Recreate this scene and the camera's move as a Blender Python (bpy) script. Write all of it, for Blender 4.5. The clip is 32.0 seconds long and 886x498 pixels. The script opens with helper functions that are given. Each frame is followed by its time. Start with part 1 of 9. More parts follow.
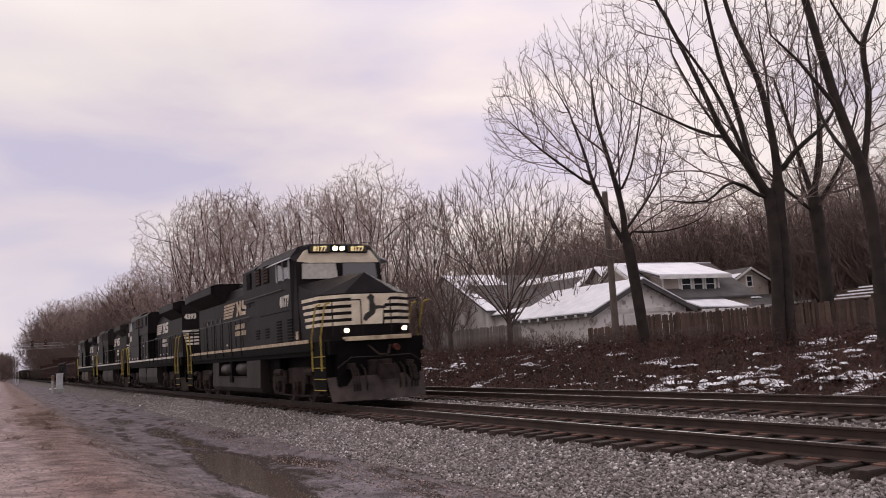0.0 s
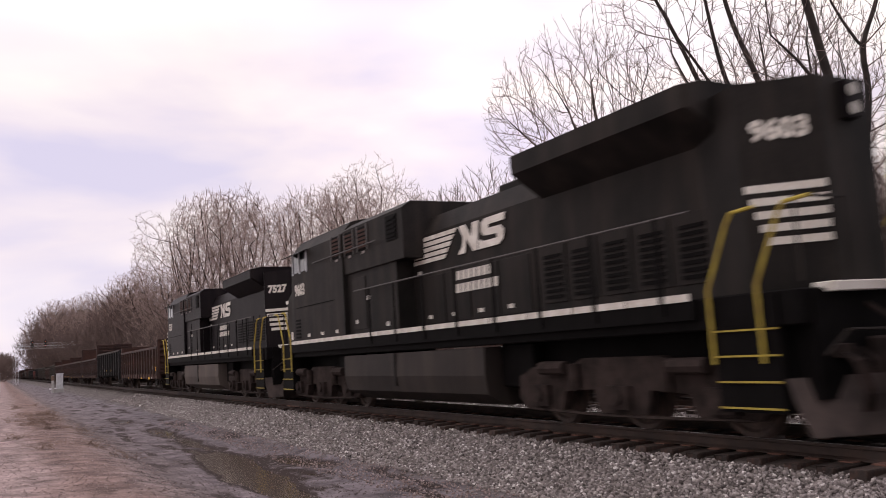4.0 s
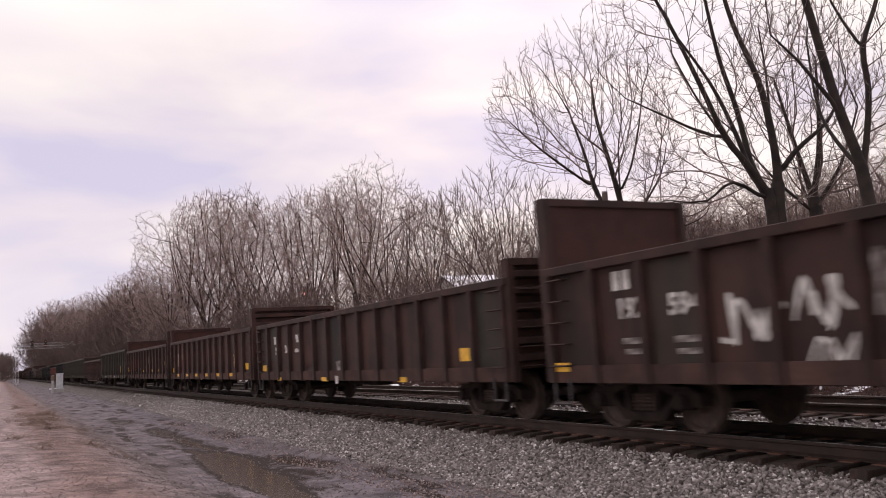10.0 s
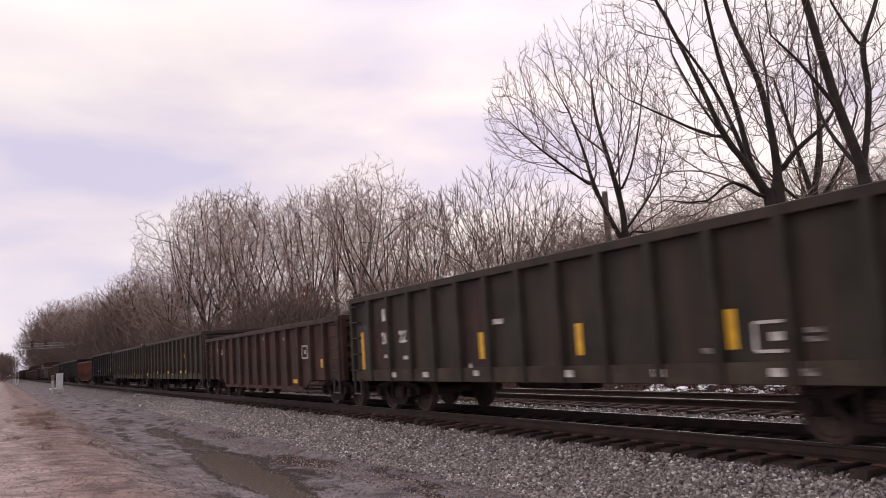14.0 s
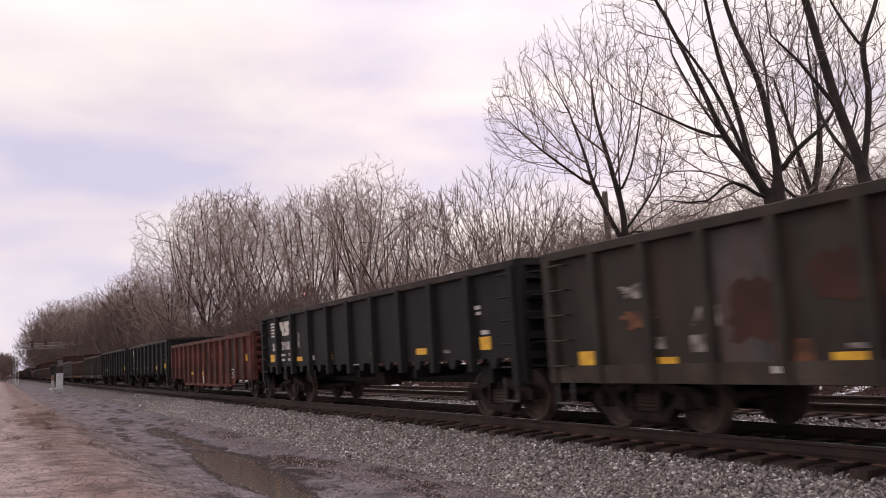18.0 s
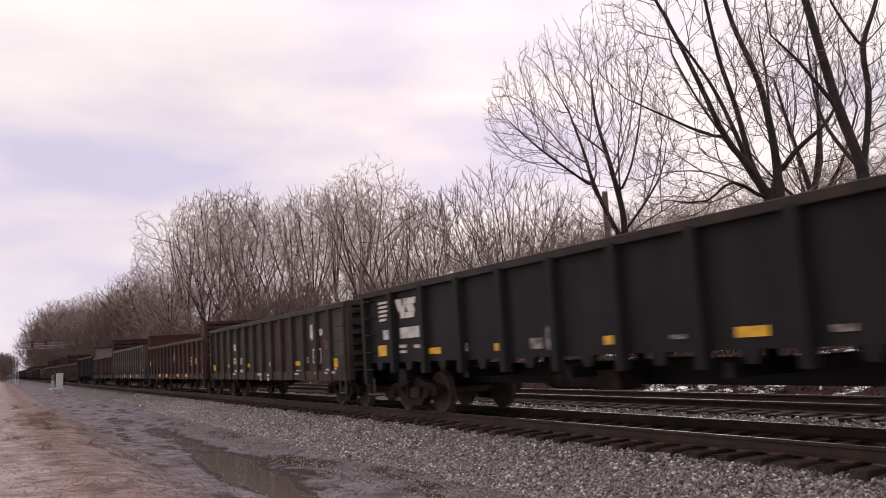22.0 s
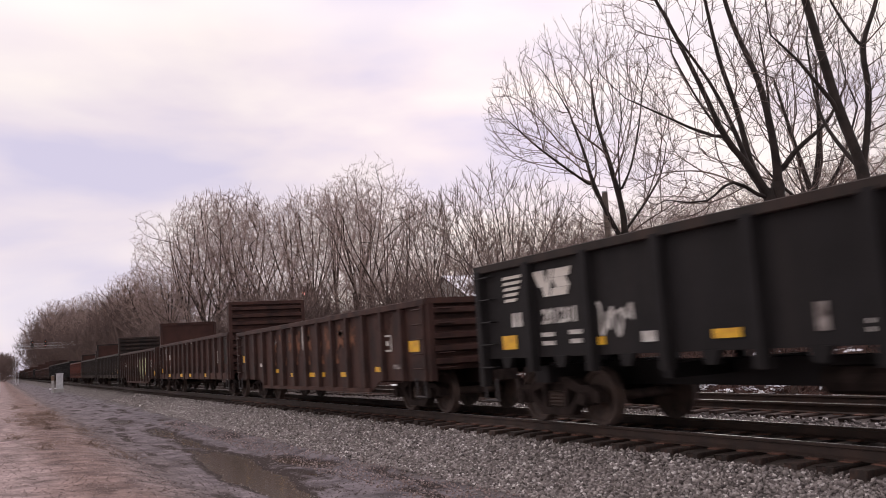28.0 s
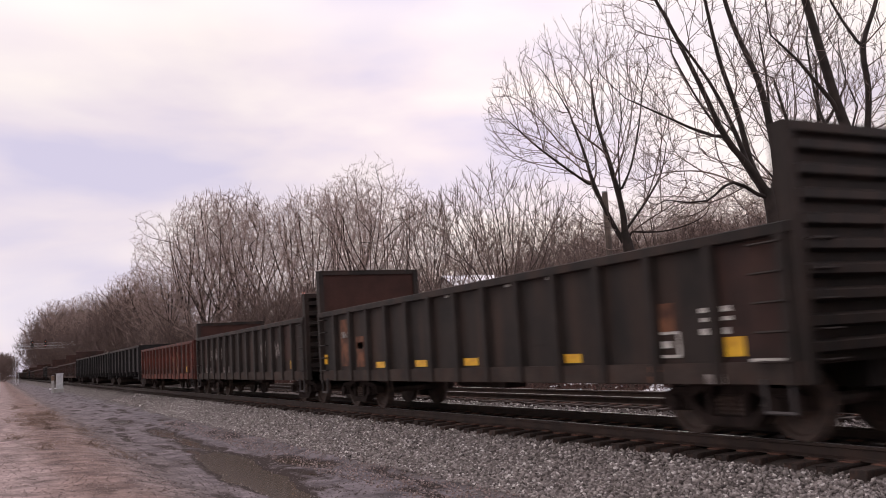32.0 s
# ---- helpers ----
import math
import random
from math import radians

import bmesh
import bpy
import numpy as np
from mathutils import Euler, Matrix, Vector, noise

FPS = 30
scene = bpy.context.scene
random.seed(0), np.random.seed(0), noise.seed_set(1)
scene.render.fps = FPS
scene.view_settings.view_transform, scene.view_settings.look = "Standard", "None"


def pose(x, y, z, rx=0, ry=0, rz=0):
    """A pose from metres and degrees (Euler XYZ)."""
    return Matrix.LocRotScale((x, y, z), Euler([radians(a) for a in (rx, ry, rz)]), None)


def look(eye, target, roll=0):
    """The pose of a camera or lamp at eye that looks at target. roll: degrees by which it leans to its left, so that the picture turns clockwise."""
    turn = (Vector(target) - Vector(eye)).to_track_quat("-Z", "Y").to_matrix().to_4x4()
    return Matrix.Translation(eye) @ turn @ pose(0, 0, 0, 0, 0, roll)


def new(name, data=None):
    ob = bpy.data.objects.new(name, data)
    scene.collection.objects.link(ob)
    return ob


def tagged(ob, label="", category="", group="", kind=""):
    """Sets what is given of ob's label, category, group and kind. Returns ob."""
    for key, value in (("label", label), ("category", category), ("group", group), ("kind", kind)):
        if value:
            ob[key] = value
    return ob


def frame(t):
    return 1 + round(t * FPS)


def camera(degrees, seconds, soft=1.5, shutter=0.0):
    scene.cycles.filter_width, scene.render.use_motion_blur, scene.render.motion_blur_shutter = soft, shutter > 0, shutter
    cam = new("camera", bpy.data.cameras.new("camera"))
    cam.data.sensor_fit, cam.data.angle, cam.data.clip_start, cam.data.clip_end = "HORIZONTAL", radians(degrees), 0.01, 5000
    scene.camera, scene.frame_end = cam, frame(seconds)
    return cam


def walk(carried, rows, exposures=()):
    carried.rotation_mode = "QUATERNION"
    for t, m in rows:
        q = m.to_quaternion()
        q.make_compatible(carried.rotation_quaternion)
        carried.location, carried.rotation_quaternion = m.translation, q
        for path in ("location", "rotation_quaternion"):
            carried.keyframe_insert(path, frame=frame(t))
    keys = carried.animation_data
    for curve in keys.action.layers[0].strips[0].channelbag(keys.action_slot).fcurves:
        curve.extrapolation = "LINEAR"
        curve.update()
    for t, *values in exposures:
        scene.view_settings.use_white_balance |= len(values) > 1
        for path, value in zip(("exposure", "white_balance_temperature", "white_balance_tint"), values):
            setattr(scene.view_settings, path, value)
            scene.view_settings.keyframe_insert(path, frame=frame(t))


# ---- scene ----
# ---- camera ----
cam = camera(55.11, 32.0, soft=0.9, shutter=0.3)
EYE = Vector((0.0, -9.384, 1.384))
VIEW = Matrix(((0.45827519, 0.13263535, 0.87885819), (0.88657249, 0.00190824, -0.46258575), (-0.06303229, 0.99116307, -0.11671635)))
STAND = Matrix.Translation(EYE) @ VIEW.to_4x4()
walk(cam, [(0.0, STAND), (32.0, STAND)], [(0.0, 0.0, 6500, 13), (1.0, 0.12, 6500, 13), (1.5, 0.3, 6500, 13), (2.0, 0.33, 6500, 13), (6.0, 0.32, 6500, 13), (7.0, 0.21, 6500, 13), (8.0, 0.22, 6500, 13), (13.0, 0.21, 6500, 13), (32.0, 0.21, 6500, 13)])


# ---- world and sun: a thin broken overcast late on a winter day ----
SUN_WAY = (-0.752, 0.545, 0.371)   # where the sun stands behind the cloud


def build_world():
    w = bpy.data.worlds.new("overcast_sky")
    scene.world = w
    w.use_nodes = True
    nt = w.node_tree
    nt.nodes.clear()
    N, L = nt.nodes.new, nt.links.new
    out = N("ShaderNodeOutputWorld")
    sky = N("ShaderNodeTexSky")
    sky.sky_type, sky.sun_disc = "NISHITA", False
    sky.sun_elevation, sky.sun_rotation = radians(21.8), radians(306)
    sky.air_density, sky.dust_density = 1.0, 0.6
    co = N("ShaderNodeTexCoord")
    mp = N("ShaderNodeMapping")
    mp.inputs["Scale"].default_value = (1.5, 1.5, 4.6)
    mp.inputs["Rotation"].default_value = (0.0, 0.0, 0.5)
    L(co.outputs["Generated"], mp.inputs["Vector"])
    n1 = N("ShaderNodeTexNoise")
    n1.inputs["Scale"].default_value, n1.inputs["Detail"].default_value = 1.8, 5.0
    n1.inputs["Roughness"].default_value, n1.inputs["Distortion"].default_value = 0.45, 0.2
    n2 = N("ShaderNodeTexNoise")
    n2.inputs["Scale"].default_value, n2.inputs["Detail"].default_value = 1.0, 3.0
    mp2 = N("ShaderNodeMapping")
    mp2.inputs["Scale"].default_value = (1.1, 1.1, 3.2)
    mp2.inputs["Location"].default_value = (3.7, 1.3, 2.2)
    L(co.outputs["Generated"], mp2.inputs["Vector"])
    L(mp.outputs[0], n1.inputs["Vector"])
    L(mp2.outputs[0], n2.inputs["Vector"])
    r1 = N("ShaderNodeValToRGB")
    e = r1.color_ramp.elements
    e[0].position, e[0].color = 0.38, (0.64, 0.60, 0.75, 1)
    e[1].position, e[1].color = 0.62, (0.95, 0.87, 0.83, 1)
    m1 = e.new(0.48)
    m1.color = (0.79, 0.71, 0.77, 1)
    L(n1.outputs["Fac"], r1.inputs[0])
    r2 = N("ShaderNodeValToRGB")
    e = r2.color_ramp.elements
    e[0].position, e[0].color = 0.44, (0, 0, 0, 1)
    e[1].position, e[1].color = 0.62, (1, 1, 1, 1)
    L(n2.outputs["Fac"], r2.inputs[0])
    mx = N("ShaderNodeMix")
    mx.data_type = "RGBA"
    L(r2.outputs[0], mx.inputs["Factor"])
    L(r1.outputs[0], mx.inputs["A"])
    mx.inputs["B"].default_value = (1.10, 1.0, 0.93, 1)
    # the cloud is brightest before the hidden sun
    dt = N("ShaderNodeVectorMath")
    dt.operation = "DOT_PRODUCT"
    L(co.outputs["Generated"], dt.inputs[0])
    dt.inputs[1].default_value = SUN_WAY
    gr = N("ShaderNodeMapRange")
    gr.inputs["From Min"].default_value, gr.inputs["From Max"].default_value = -1.0, 1.0
    L(dt.outputs["Value"], gr.inputs["Value"])
    gl = N("ShaderNodeValToRGB")
    ge = gl.color_ramp.elements
    ge[0].position, ge[0].color = 0.1, (0.8, 0.8, 0.8, 1)
    ge[1].position, ge[1].color = 1.0, (1.16, 1.13, 1.1, 1)
    ge.new(0.86).color = (1.02, 1.02, 1.03, 1)
    ge.new(0.965).color = (1.02, 1.01, 1.0, 1)
    L(gr.outputs[0], gl.inputs[0])
    lit = N("ShaderNodeMix")
    lit.data_type, lit.blend_type = "RGBA", "MULTIPLY"
    lit.inputs["Factor"].default_value = 1.0
    L(mx.outputs["Result"], lit.inputs["A"])
    L(gl.outputs[0], lit.inputs["B"])
    # the lit clouds veil most of the clear sky
    sc = N("ShaderNodeMix")
    sc.data_type, sc.blend_type = "RGBA", "MULTIPLY"
    sc.inputs["Factor"].default_value = 1.0
    L(sky.outputs[0], sc.inputs["A"])
    sc.inputs["B"].default_value = (0.035, 0.035, 0.035, 1)
    veil = N("ShaderNodeMix")
    veil.data_type = "RGBA"
    veil.inputs["Factor"].default_value = 0.86
    L(sc.outputs["Result"], veil.inputs["A"])
    L(lit.outputs["Result"], veil.inputs["B"])
    # an overcast is brighter overhead than towards the horizon
    zs = N("ShaderNodeSeparateXYZ")
    L(co.outputs["Generated"], zs.inputs[0])
    zen = N("ShaderNodeMapRange")
    zen.inputs["From Min"].default_value, zen.inputs["From Max"].default_value = 0.36, 1.0
    zen.inputs["To Min"].default_value, zen.inputs["To Max"].default_value = 1.0, 2.05
    L(zs.outputs["Z"], zen.inputs["Value"])
    over = N("ShaderNodeMix")
    over.data_type, over.blend_type = "RGBA", "MULTIPLY"
    over.inputs["Factor"].default_value = 1.0
    L(veil.outputs["Result"], over.inputs["A"])
    L(zen.outputs[0], over.inputs["B"])
    bg = N("ShaderNodeBackground")
    bg.inputs["Strength"].default_value = 1.0
    L(over.outputs["Result"], bg.inputs["Color"])
    L(bg.outputs[0], out.inputs["Surface"])


build_world()
sun_data = bpy.data.lights.new("sun", "SUN")
sun_data.energy, sun_data.angle, sun_data.color = 0.5, radians(30), (1.0, 0.93, 0.86)
sun = new("sun", sun_data)
sun.matrix_world = look([100 * c for c in SUN_WAY], (0, 0, 0))


# ---- materials ----
def principled(name):
    m = bpy.data.materials.new(name)
    m.use_nodes = True
    return m, m.node_tree, m.node_tree.nodes["Principled BSDF"]


def surface(name, base, second=None, rough=0.7, metal=0.0, scale=3.0, fine=40.0, bump=0.0, contrast=(0.35, 0.65), streak=0.0, dirt=None, dirt_amount=0.0, spec=0.4, jitter=0.0):
    """Two scales of noise in base colour and roughness, vertical streaks, dirt patches, fine relief."""
    m, nt, b = principled(name)
    N, L = nt.nodes.new, nt.links.new
    co = N("ShaderNodeTexCoord")
    src = co.outputs["Object"]
    second = second or tuple(c * 0.6 for c in base)
    n1 = N("ShaderNodeTexNoise")
    n1.inputs["Scale"].default_value, n1.inputs["Detail"].default_value = scale, 6.0
    L(src, n1.inputs["Vector"])
    r1 = N("ShaderNodeValToRGB")
    r1.color_ramp.elements[0].position, r1.color_ramp.elements[0].color = contrast[0], (*second, 1)
    r1.color_ramp.elements[1].position, r1.color_ramp.elements[1].color = contrast[1], (*base, 1)
    L(n1.outputs["Fac"], r1.inputs[0])
    n2 = N("ShaderNodeTexNoise")
    n2.inputs["Scale"].default_value, n2.inputs["Detail"].default_value = fine, 4.0
    L(src, n2.inputs["Vector"])
    mul = N("ShaderNodeMix")
    mul.data_type, mul.blend_type = "RGBA", "OVERLAY"
    mul.inputs["Factor"].default_value = 0.35
    L(r1.outputs[0], mul.inputs["A"])
    L(n2.outputs["Fac"], mul.inputs["B"])
    col = mul.outputs["Result"]
    if dirt:
        mp = N("ShaderNodeMapping")
        mp.inputs["Scale"].default_value = (1.0, 1.0, 0.16) if streak else (1, 1, 1)
        L(src, mp.inputs["Vector"])
        n3 = N("ShaderNodeTexNoise")
        n3.inputs["Scale"].default_value, n3.inputs["Detail"].default_value = scale * 1.7, 5.0
        L(mp.outputs[0], n3.inputs["Vector"])
        r3 = N("ShaderNodeValToRGB")
        r3.color_ramp.elements[0].position, r3.color_ramp.elements[0].color = 0.45, (0, 0, 0, 1)
        r3.color_ramp.elements[1].position, r3.color_ramp.elements[1].color = 0.72, (dirt_amount,) * 3 + (1,)
        L(n3.outputs["Fac"], r3.inputs[0])
        mx = N("ShaderNodeMix")
        mx.data_type = "RGBA"
        L(r3.outputs[0], mx.inputs["Factor"])
        L(col, mx.inputs["A"])
        mx.inputs["B"].default_value = (*dirt, 1)
        col = mx.outputs["Result"]
    if jitter:
        oi = N("ShaderNodeObjectInfo")
        mr = N("ShaderNodeMapRange")
        mr.inputs["To Min"].default_value, mr.inputs["To Max"].default_value = 1 - jitter, 1 + jitter
        L(oi.outputs["Random"], mr.inputs["Value"])
        jm = N("ShaderNodeMix")
        jm.data_type, jm.blend_type = "RGBA", "MULTIPLY"
        jm.inputs["Factor"].default_value = 1.0
        L(col, jm.inputs["A"])
        L(mr.outputs[0], jm.inputs["B"])
        col = jm.outputs["Result"]
    L(col, b.inputs["Base Color"])
    rr = N("ShaderNodeMapRange")
    rr.inputs["To Min"].default_value, rr.inputs["To Max"].default_value = max(0.02, rough - 0.14), min(1.0, rough + 0.14)
    L(n2.outputs["Fac"], rr.inputs["Value"])
    L(rr.outputs[0], b.inputs["Roughness"])
    b.inputs["Metallic"].default_value = metal
    b.inputs["Specular IOR Level"].default_value = spec
    if bump:
        bp = N("ShaderNodeBump")
        bp.inputs["Strength"].default_value, bp.inputs["Distance"].default_value = bump, 0.02
        L(n2.outputs["Fac"], bp.inputs["Height"])
        L(bp.outputs[0], b.inputs["Normal"])
    return m


def glowing(name, colour, strength):
    m, nt, b = principled(name)
    b.inputs["Base Color"].default_value = (*colour, 1)
    b.inputs["Emission Color"].default_value = (*colour, 1)
    b.inputs["Emission Strength"].default_value = strength
    return m


def glass_mat(name, tint):
    m, nt, b = principled(name)
    b.inputs["Base Color"].default_value = (*tint, 1)
    b.inputs["Roughness"].default_value = 0.06
    b.inputs["Specular IOR Level"].default_value = 0.7
    return m


M = {}
M["loco_black"] = surface("loco_black", (0.0122, 0.0098, 0.0112), (0.008, 0.0064, 0.0073), rough=0.5, scale=1.2, fine=25, dirt=(0.030, 0.0225, 0.022), dirt_amount=0.36, streak=1, spec=0.06)
M["loco_dusty"] = surface("loco_dusty", (0.022, 0.019, 0.018), (0.012, 0.011, 0.0105), spec=0.08, rough=0.6, scale=1.2, fine=25, dirt=(0.05, 0.04, 0.034), dirt_amount=0.5, streak=1)
M["running_gear"] = surface("running_gear", (0.044, 0.032, 0.029), (0.020, 0.015, 0.0138), spec=0.08, rough=0.85, scale=4, fine=50, bump=0.2)
M["tank_grey"] = surface("tank_grey", (0.026, 0.0205, 0.0185), (0.016, 0.0128, 0.0118), spec=0.15, rough=0.6, scale=1.0, fine=30, dirt=(0.055, 0.043, 0.036), dirt_amount=0.5, streak=1)
M["white_paint"] = surface("white_paint", (0.74, 0.71, 0.66), (0.55, 0.51, 0.46), rough=0.55, scale=2.5, fine=30, dirt=(0.3, 0.25, 0.2), dirt_amount=0.35, streak=1)
M["cream_paint"] = surface("cream_paint", (0.62, 0.52, 0.37), (0.36, 0.27, 0.18), rough=0.6, scale=2.5, fine=30, dirt=(0.16, 0.10, 0.06), dirt_amount=0.5, streak=1)
M["stencil_white"] = surface("stencil_white", (0.62, 0.60, 0.57), (0.34, 0.31, 0.29), rough=0.7, scale=3.5, fine=40, contrast=(0.3, 0.6))
M["faded_white"] = surface("faded_white", (0.34, 0.305, 0.29), (0.05, 0.036, 0.032), rough=0.8, scale=6.0, fine=40)
M["faded_orange"] = surface("faded_orange", (0.20, 0.085, 0.045), (0.05, 0.024, 0.018), rough=0.85, scale=3.0, fine=30)
M["cream_peel"] = surface("cream_peel", (0.34, 0.25, 0.17), (0.14, 0.085, 0.06), rough=0.85, scale=5.0, fine=30)
M["green_spray"] = surface("green_spray", (0.52, 0.57, 0.33), (0.40, 0.43, 0.28), rough=0.75, scale=2.5, fine=30)
M["green_shade"] = surface("green_shade", (0.26, 0.27, 0.17), (0.16, 0.16, 0.11), rough=0.75, scale=5, fine=30)
M["yellow_paint"] = surface("yellow_paint", (0.46, 0.36, 0.05), (0.30, 0.21, 0.04), rough=0.6, scale=4, fine=40)
M["yellow_reflector"] = surface("yellow_reflector", (0.80, 0.47, 0.03), (0.62, 0.32, 0.03), rough=0.5, scale=6, fine=40)
M["glass_dark"] = glass_mat("glass_dark", (0.03, 0.035, 0.04))
M["glass_pale"] = surface("glass_pale", (0.46, 0.44, 0.40), (0.38, 0.36, 0.33), rough=0.15, scale=0.6, fine=8)
M["headlamp"] = glowing("headlamp", (1.0, 0.70, 0.36), 16.0)
M["ditch_lamp"] = glowing("ditch_lamp", (1.0, 0.62, 0.40), 9.0)
M["board_dark"] = surface("board_dark", (0.06, 0.052, 0.04), rough=0.4)
M["board_digit"] = glowing("board_digit", (0.95, 0.74, 0.34), 0.55)
M["nose_white"] = surface("nose_white", (0.80, 0.72, 0.58), (0.62, 0.53, 0.40), rough=0.55, scale=2.5, fine=30)
M["number_black"] = surface("number_black", (0.03, 0.028, 0.025), rough=0.6)
M["red_lens"] = glowing("red_lens", (1.0, 0.16, 0.10), 3.0)
M["steel"] = surface("steel", (0.32, 0.31, 0.31), (0.2, 0.19, 0.19), rough=0.4, metal=0.8, scale=5, fine=50)
M["galvanised"] = surface("galvanised", (0.55, 0.56, 0.58), (0.42, 0.43, 0.45), rough=0.5, metal=0.2, scale=3, fine=30)
CAR_PAINT = {
    "brown": ((0.054, 0.0265, 0.0222), (0.028, 0.016, 0.0142), (0.074, 0.035, 0.026), 0.55),
    "darkbrown": ((0.047, 0.0245, 0.021), (0.025, 0.0155, 0.014), (0.070, 0.036, 0.028), 0.5),
    "rust": ((0.128, 0.035, 0.025), (0.06, 0.023, 0.018), (0.032, 0.018, 0.015), 0.6),
    "black": ((0.0128, 0.0112, 0.0124), (0.0092, 0.0080, 0.0086), (0.024, 0.020, 0.019), 0.35),
    "charcoal": ((0.030, 0.0232, 0.0208), (0.018, 0.0155, 0.0145), (0.060, 0.036, 0.028), 0.45),
    "olive": ((0.039, 0.033, 0.027), (0.024, 0.0205, 0.017), (0.062, 0.040, 0.030), 0.5),
    "greyblue": ((0.074, 0.067, 0.068), (0.046, 0.041, 0.042), (0.088, 0.055, 0.043), 0.5),
}
for key, (a, b2, d, amt) in CAR_PAINT.items():
    M["car_" + key] = surface("car_" + key, a, b2, rough=0.68, scale=1.3, fine=14, dirt=d, dirt_amount=min(0.9, amt * 1.5), streak=1, bump=0.08, spec=0.22, contrast=(0.4, 0.6))
for key, (a, b2, d, amt) in CAR_PAINT.items():
    dusty_a, dusty_b = tuple(c * 1.25 + w for c, w in zip(a, (0.026, 0.019, 0.016))), tuple(c * 1.2 + w for c, w in zip(b2, (0.012, 0.009, 0.008)))
    M["sill_" + key] = surface("sill_" + key, dusty_a, dusty_b, rough=0.85, scale=1.8, fine=16, dirt=d, dirt_amount=0.6, bump=0.1, spec=0.15)
M["plate_brown"] = surface("plate_brown", (0.062, 0.028, 0.022), (0.036, 0.018, 0.015), spec=0.2, rough=0.75, scale=1.2, fine=25)
M["plate_red"] = surface("plate_red", (0.13, 0.035, 0.025), (0.05, 0.02, 0.016), spec=0.2, rough=0.8, scale=2.0, fine=25)
M["plate_grey"] = surface("plate_grey", (0.17, 0.15, 0.14), (0.11, 0.095, 0.09), spec=0.2, rough=0.75, scale=1.2, fine=25)


# ---- mesh helpers ----
def quadbox(bm, x0, x1, y0, y1, z0, z1):
    v = [bm.verts.new((x, y, z)) for z in (z0, z1) for x, y in ((x0, y0), (x1, y0), (x1, y1), (x0, y1))]
    for f in ((3, 2, 1, 0), (4, 5, 6, 7), (0, 1, 5, 4), (1, 2, 6, 5), (2, 3, 7, 6), (3, 0, 4, 7)):
        bm.faces.new([v[i] for i in f])
    return bm


def box(x0, x1, y0, y1, z0, z1, bevel=0.0):
    bm = quadbox(bmesh.new(), x0, x1, y0, y1, z0, z1)
    if bevel:
        bmesh.ops.bevel(bm, geom=bm.edges[:], offset=bevel, segments=1, affect="EDGES", profile=0.5)
    return bm


def tube(bm, p, q, r, n=6, r2=None):
    """A closed round bar from p to q."""
    p, q = Vector(p), Vector(q)
    d = (q - p).normalized()
    a = d.orthogonal().normalized()
    b = d.cross(a)
    rings = []
    for c, rad in ((p, r), (q, r if r2 is None else r2)):
        rings.append([bm.verts.new(c + (a * math.cos(2 * math.pi * k / n) + b * math.sin(2 * math.pi * k / n)) * rad) for k in range(n)])
    for k in range(n):
        bm.faces.new((rings[0][k], rings[0][(k + 1) % n], rings[1][(k + 1) % n], rings[1][k]))
    bm.faces.new(rings[0][::-1])
    bm.faces.new(rings[1])
    return bm


def pipe(points, r, n=6):
    """A bent round bar through the points."""
    bm = bmesh.new()
    for p, q in zip(points, points[1:]):
        tube(bm, p, q, r, n)
    return bm


def prism(profile, axis, a, b):
    """The profile (pairs) swept along axis from a to b: 'x' takes (y, z), 'y' takes (x, z), 'z' takes (x, y)."""
    bm = bmesh.new()
    put = {"x": lambda u, v, w: (w, u, v), "y": lambda u, v, w: (u, w, v), "z": lambda u, v, w: (u, v, w)}[axis]
    r0 = [bm.verts.new(put(u, v, a)) for u, v in profile]
    r1 = [bm.verts.new(put(u, v, b)) for u, v in profile]
    n = len(profile)
    for i in range(n):
        bm.faces.new((r0[i], r0[(i + 1) % n], r1[(i + 1) % n], r1[i]))
    bm.faces.new(r0[::-1])
    bm.faces.new(r1)
    bmesh.ops.recalc_face_normals(bm, faces=bm.faces[:])
    return bm


MESHES = {}


def mesh_of(key, make, material, smooth=False):
    """One mesh for all alike pieces."""
    if key is not None and key in MESHES:
        return MESHES[key]
    bm = make() if callable(make) else make
    me = bpy.data.meshes.new("mesh")
    bmesh.ops.recalc_face_normals(bm, faces=bm.faces[:])
    bm.to_mesh(me)
    bm.free()
    me.materials.append(material)
    if smooth:
        for p in me.polygons:
            p.use_smooth = True
    if key is not None:
        MESHES[key] = me
    return me


def part(name, bm, material, parent, label="", at=None, key=None, smooth=False):
    """Links a bmesh as one mesh object under a thing or a part."""
    ob = new(name, mesh_of(key, bm, material, smooth))
    ob.parent = parent
    if at is not None:
        ob.matrix_basis = at
    if label:
        ob["label"] = label
    return ob


def thing(name, label, category, m=None, group="", kind=""):
    ob = new(name)
    ob.empty_display_size = 0.3
    if m is not None:
        ob.matrix_basis = m
    return tagged(ob, label, category, group, kind)


def writing(name, text, size, material, parent, m, align="CENTER", bold=0.0):
    cu = bpy.data.curves.new("text", "FONT")
    cu.body, cu.size, cu.align_x, cu.align_y = text, size, align, "CENTER"
    cu.extrude, cu.offset = 0.003, bold
    cu.resolution_u = 2
    cu.materials.append(material)
    ob = new(name, cu)
    ob.parent, ob.matrix_basis = parent, m
    return ob
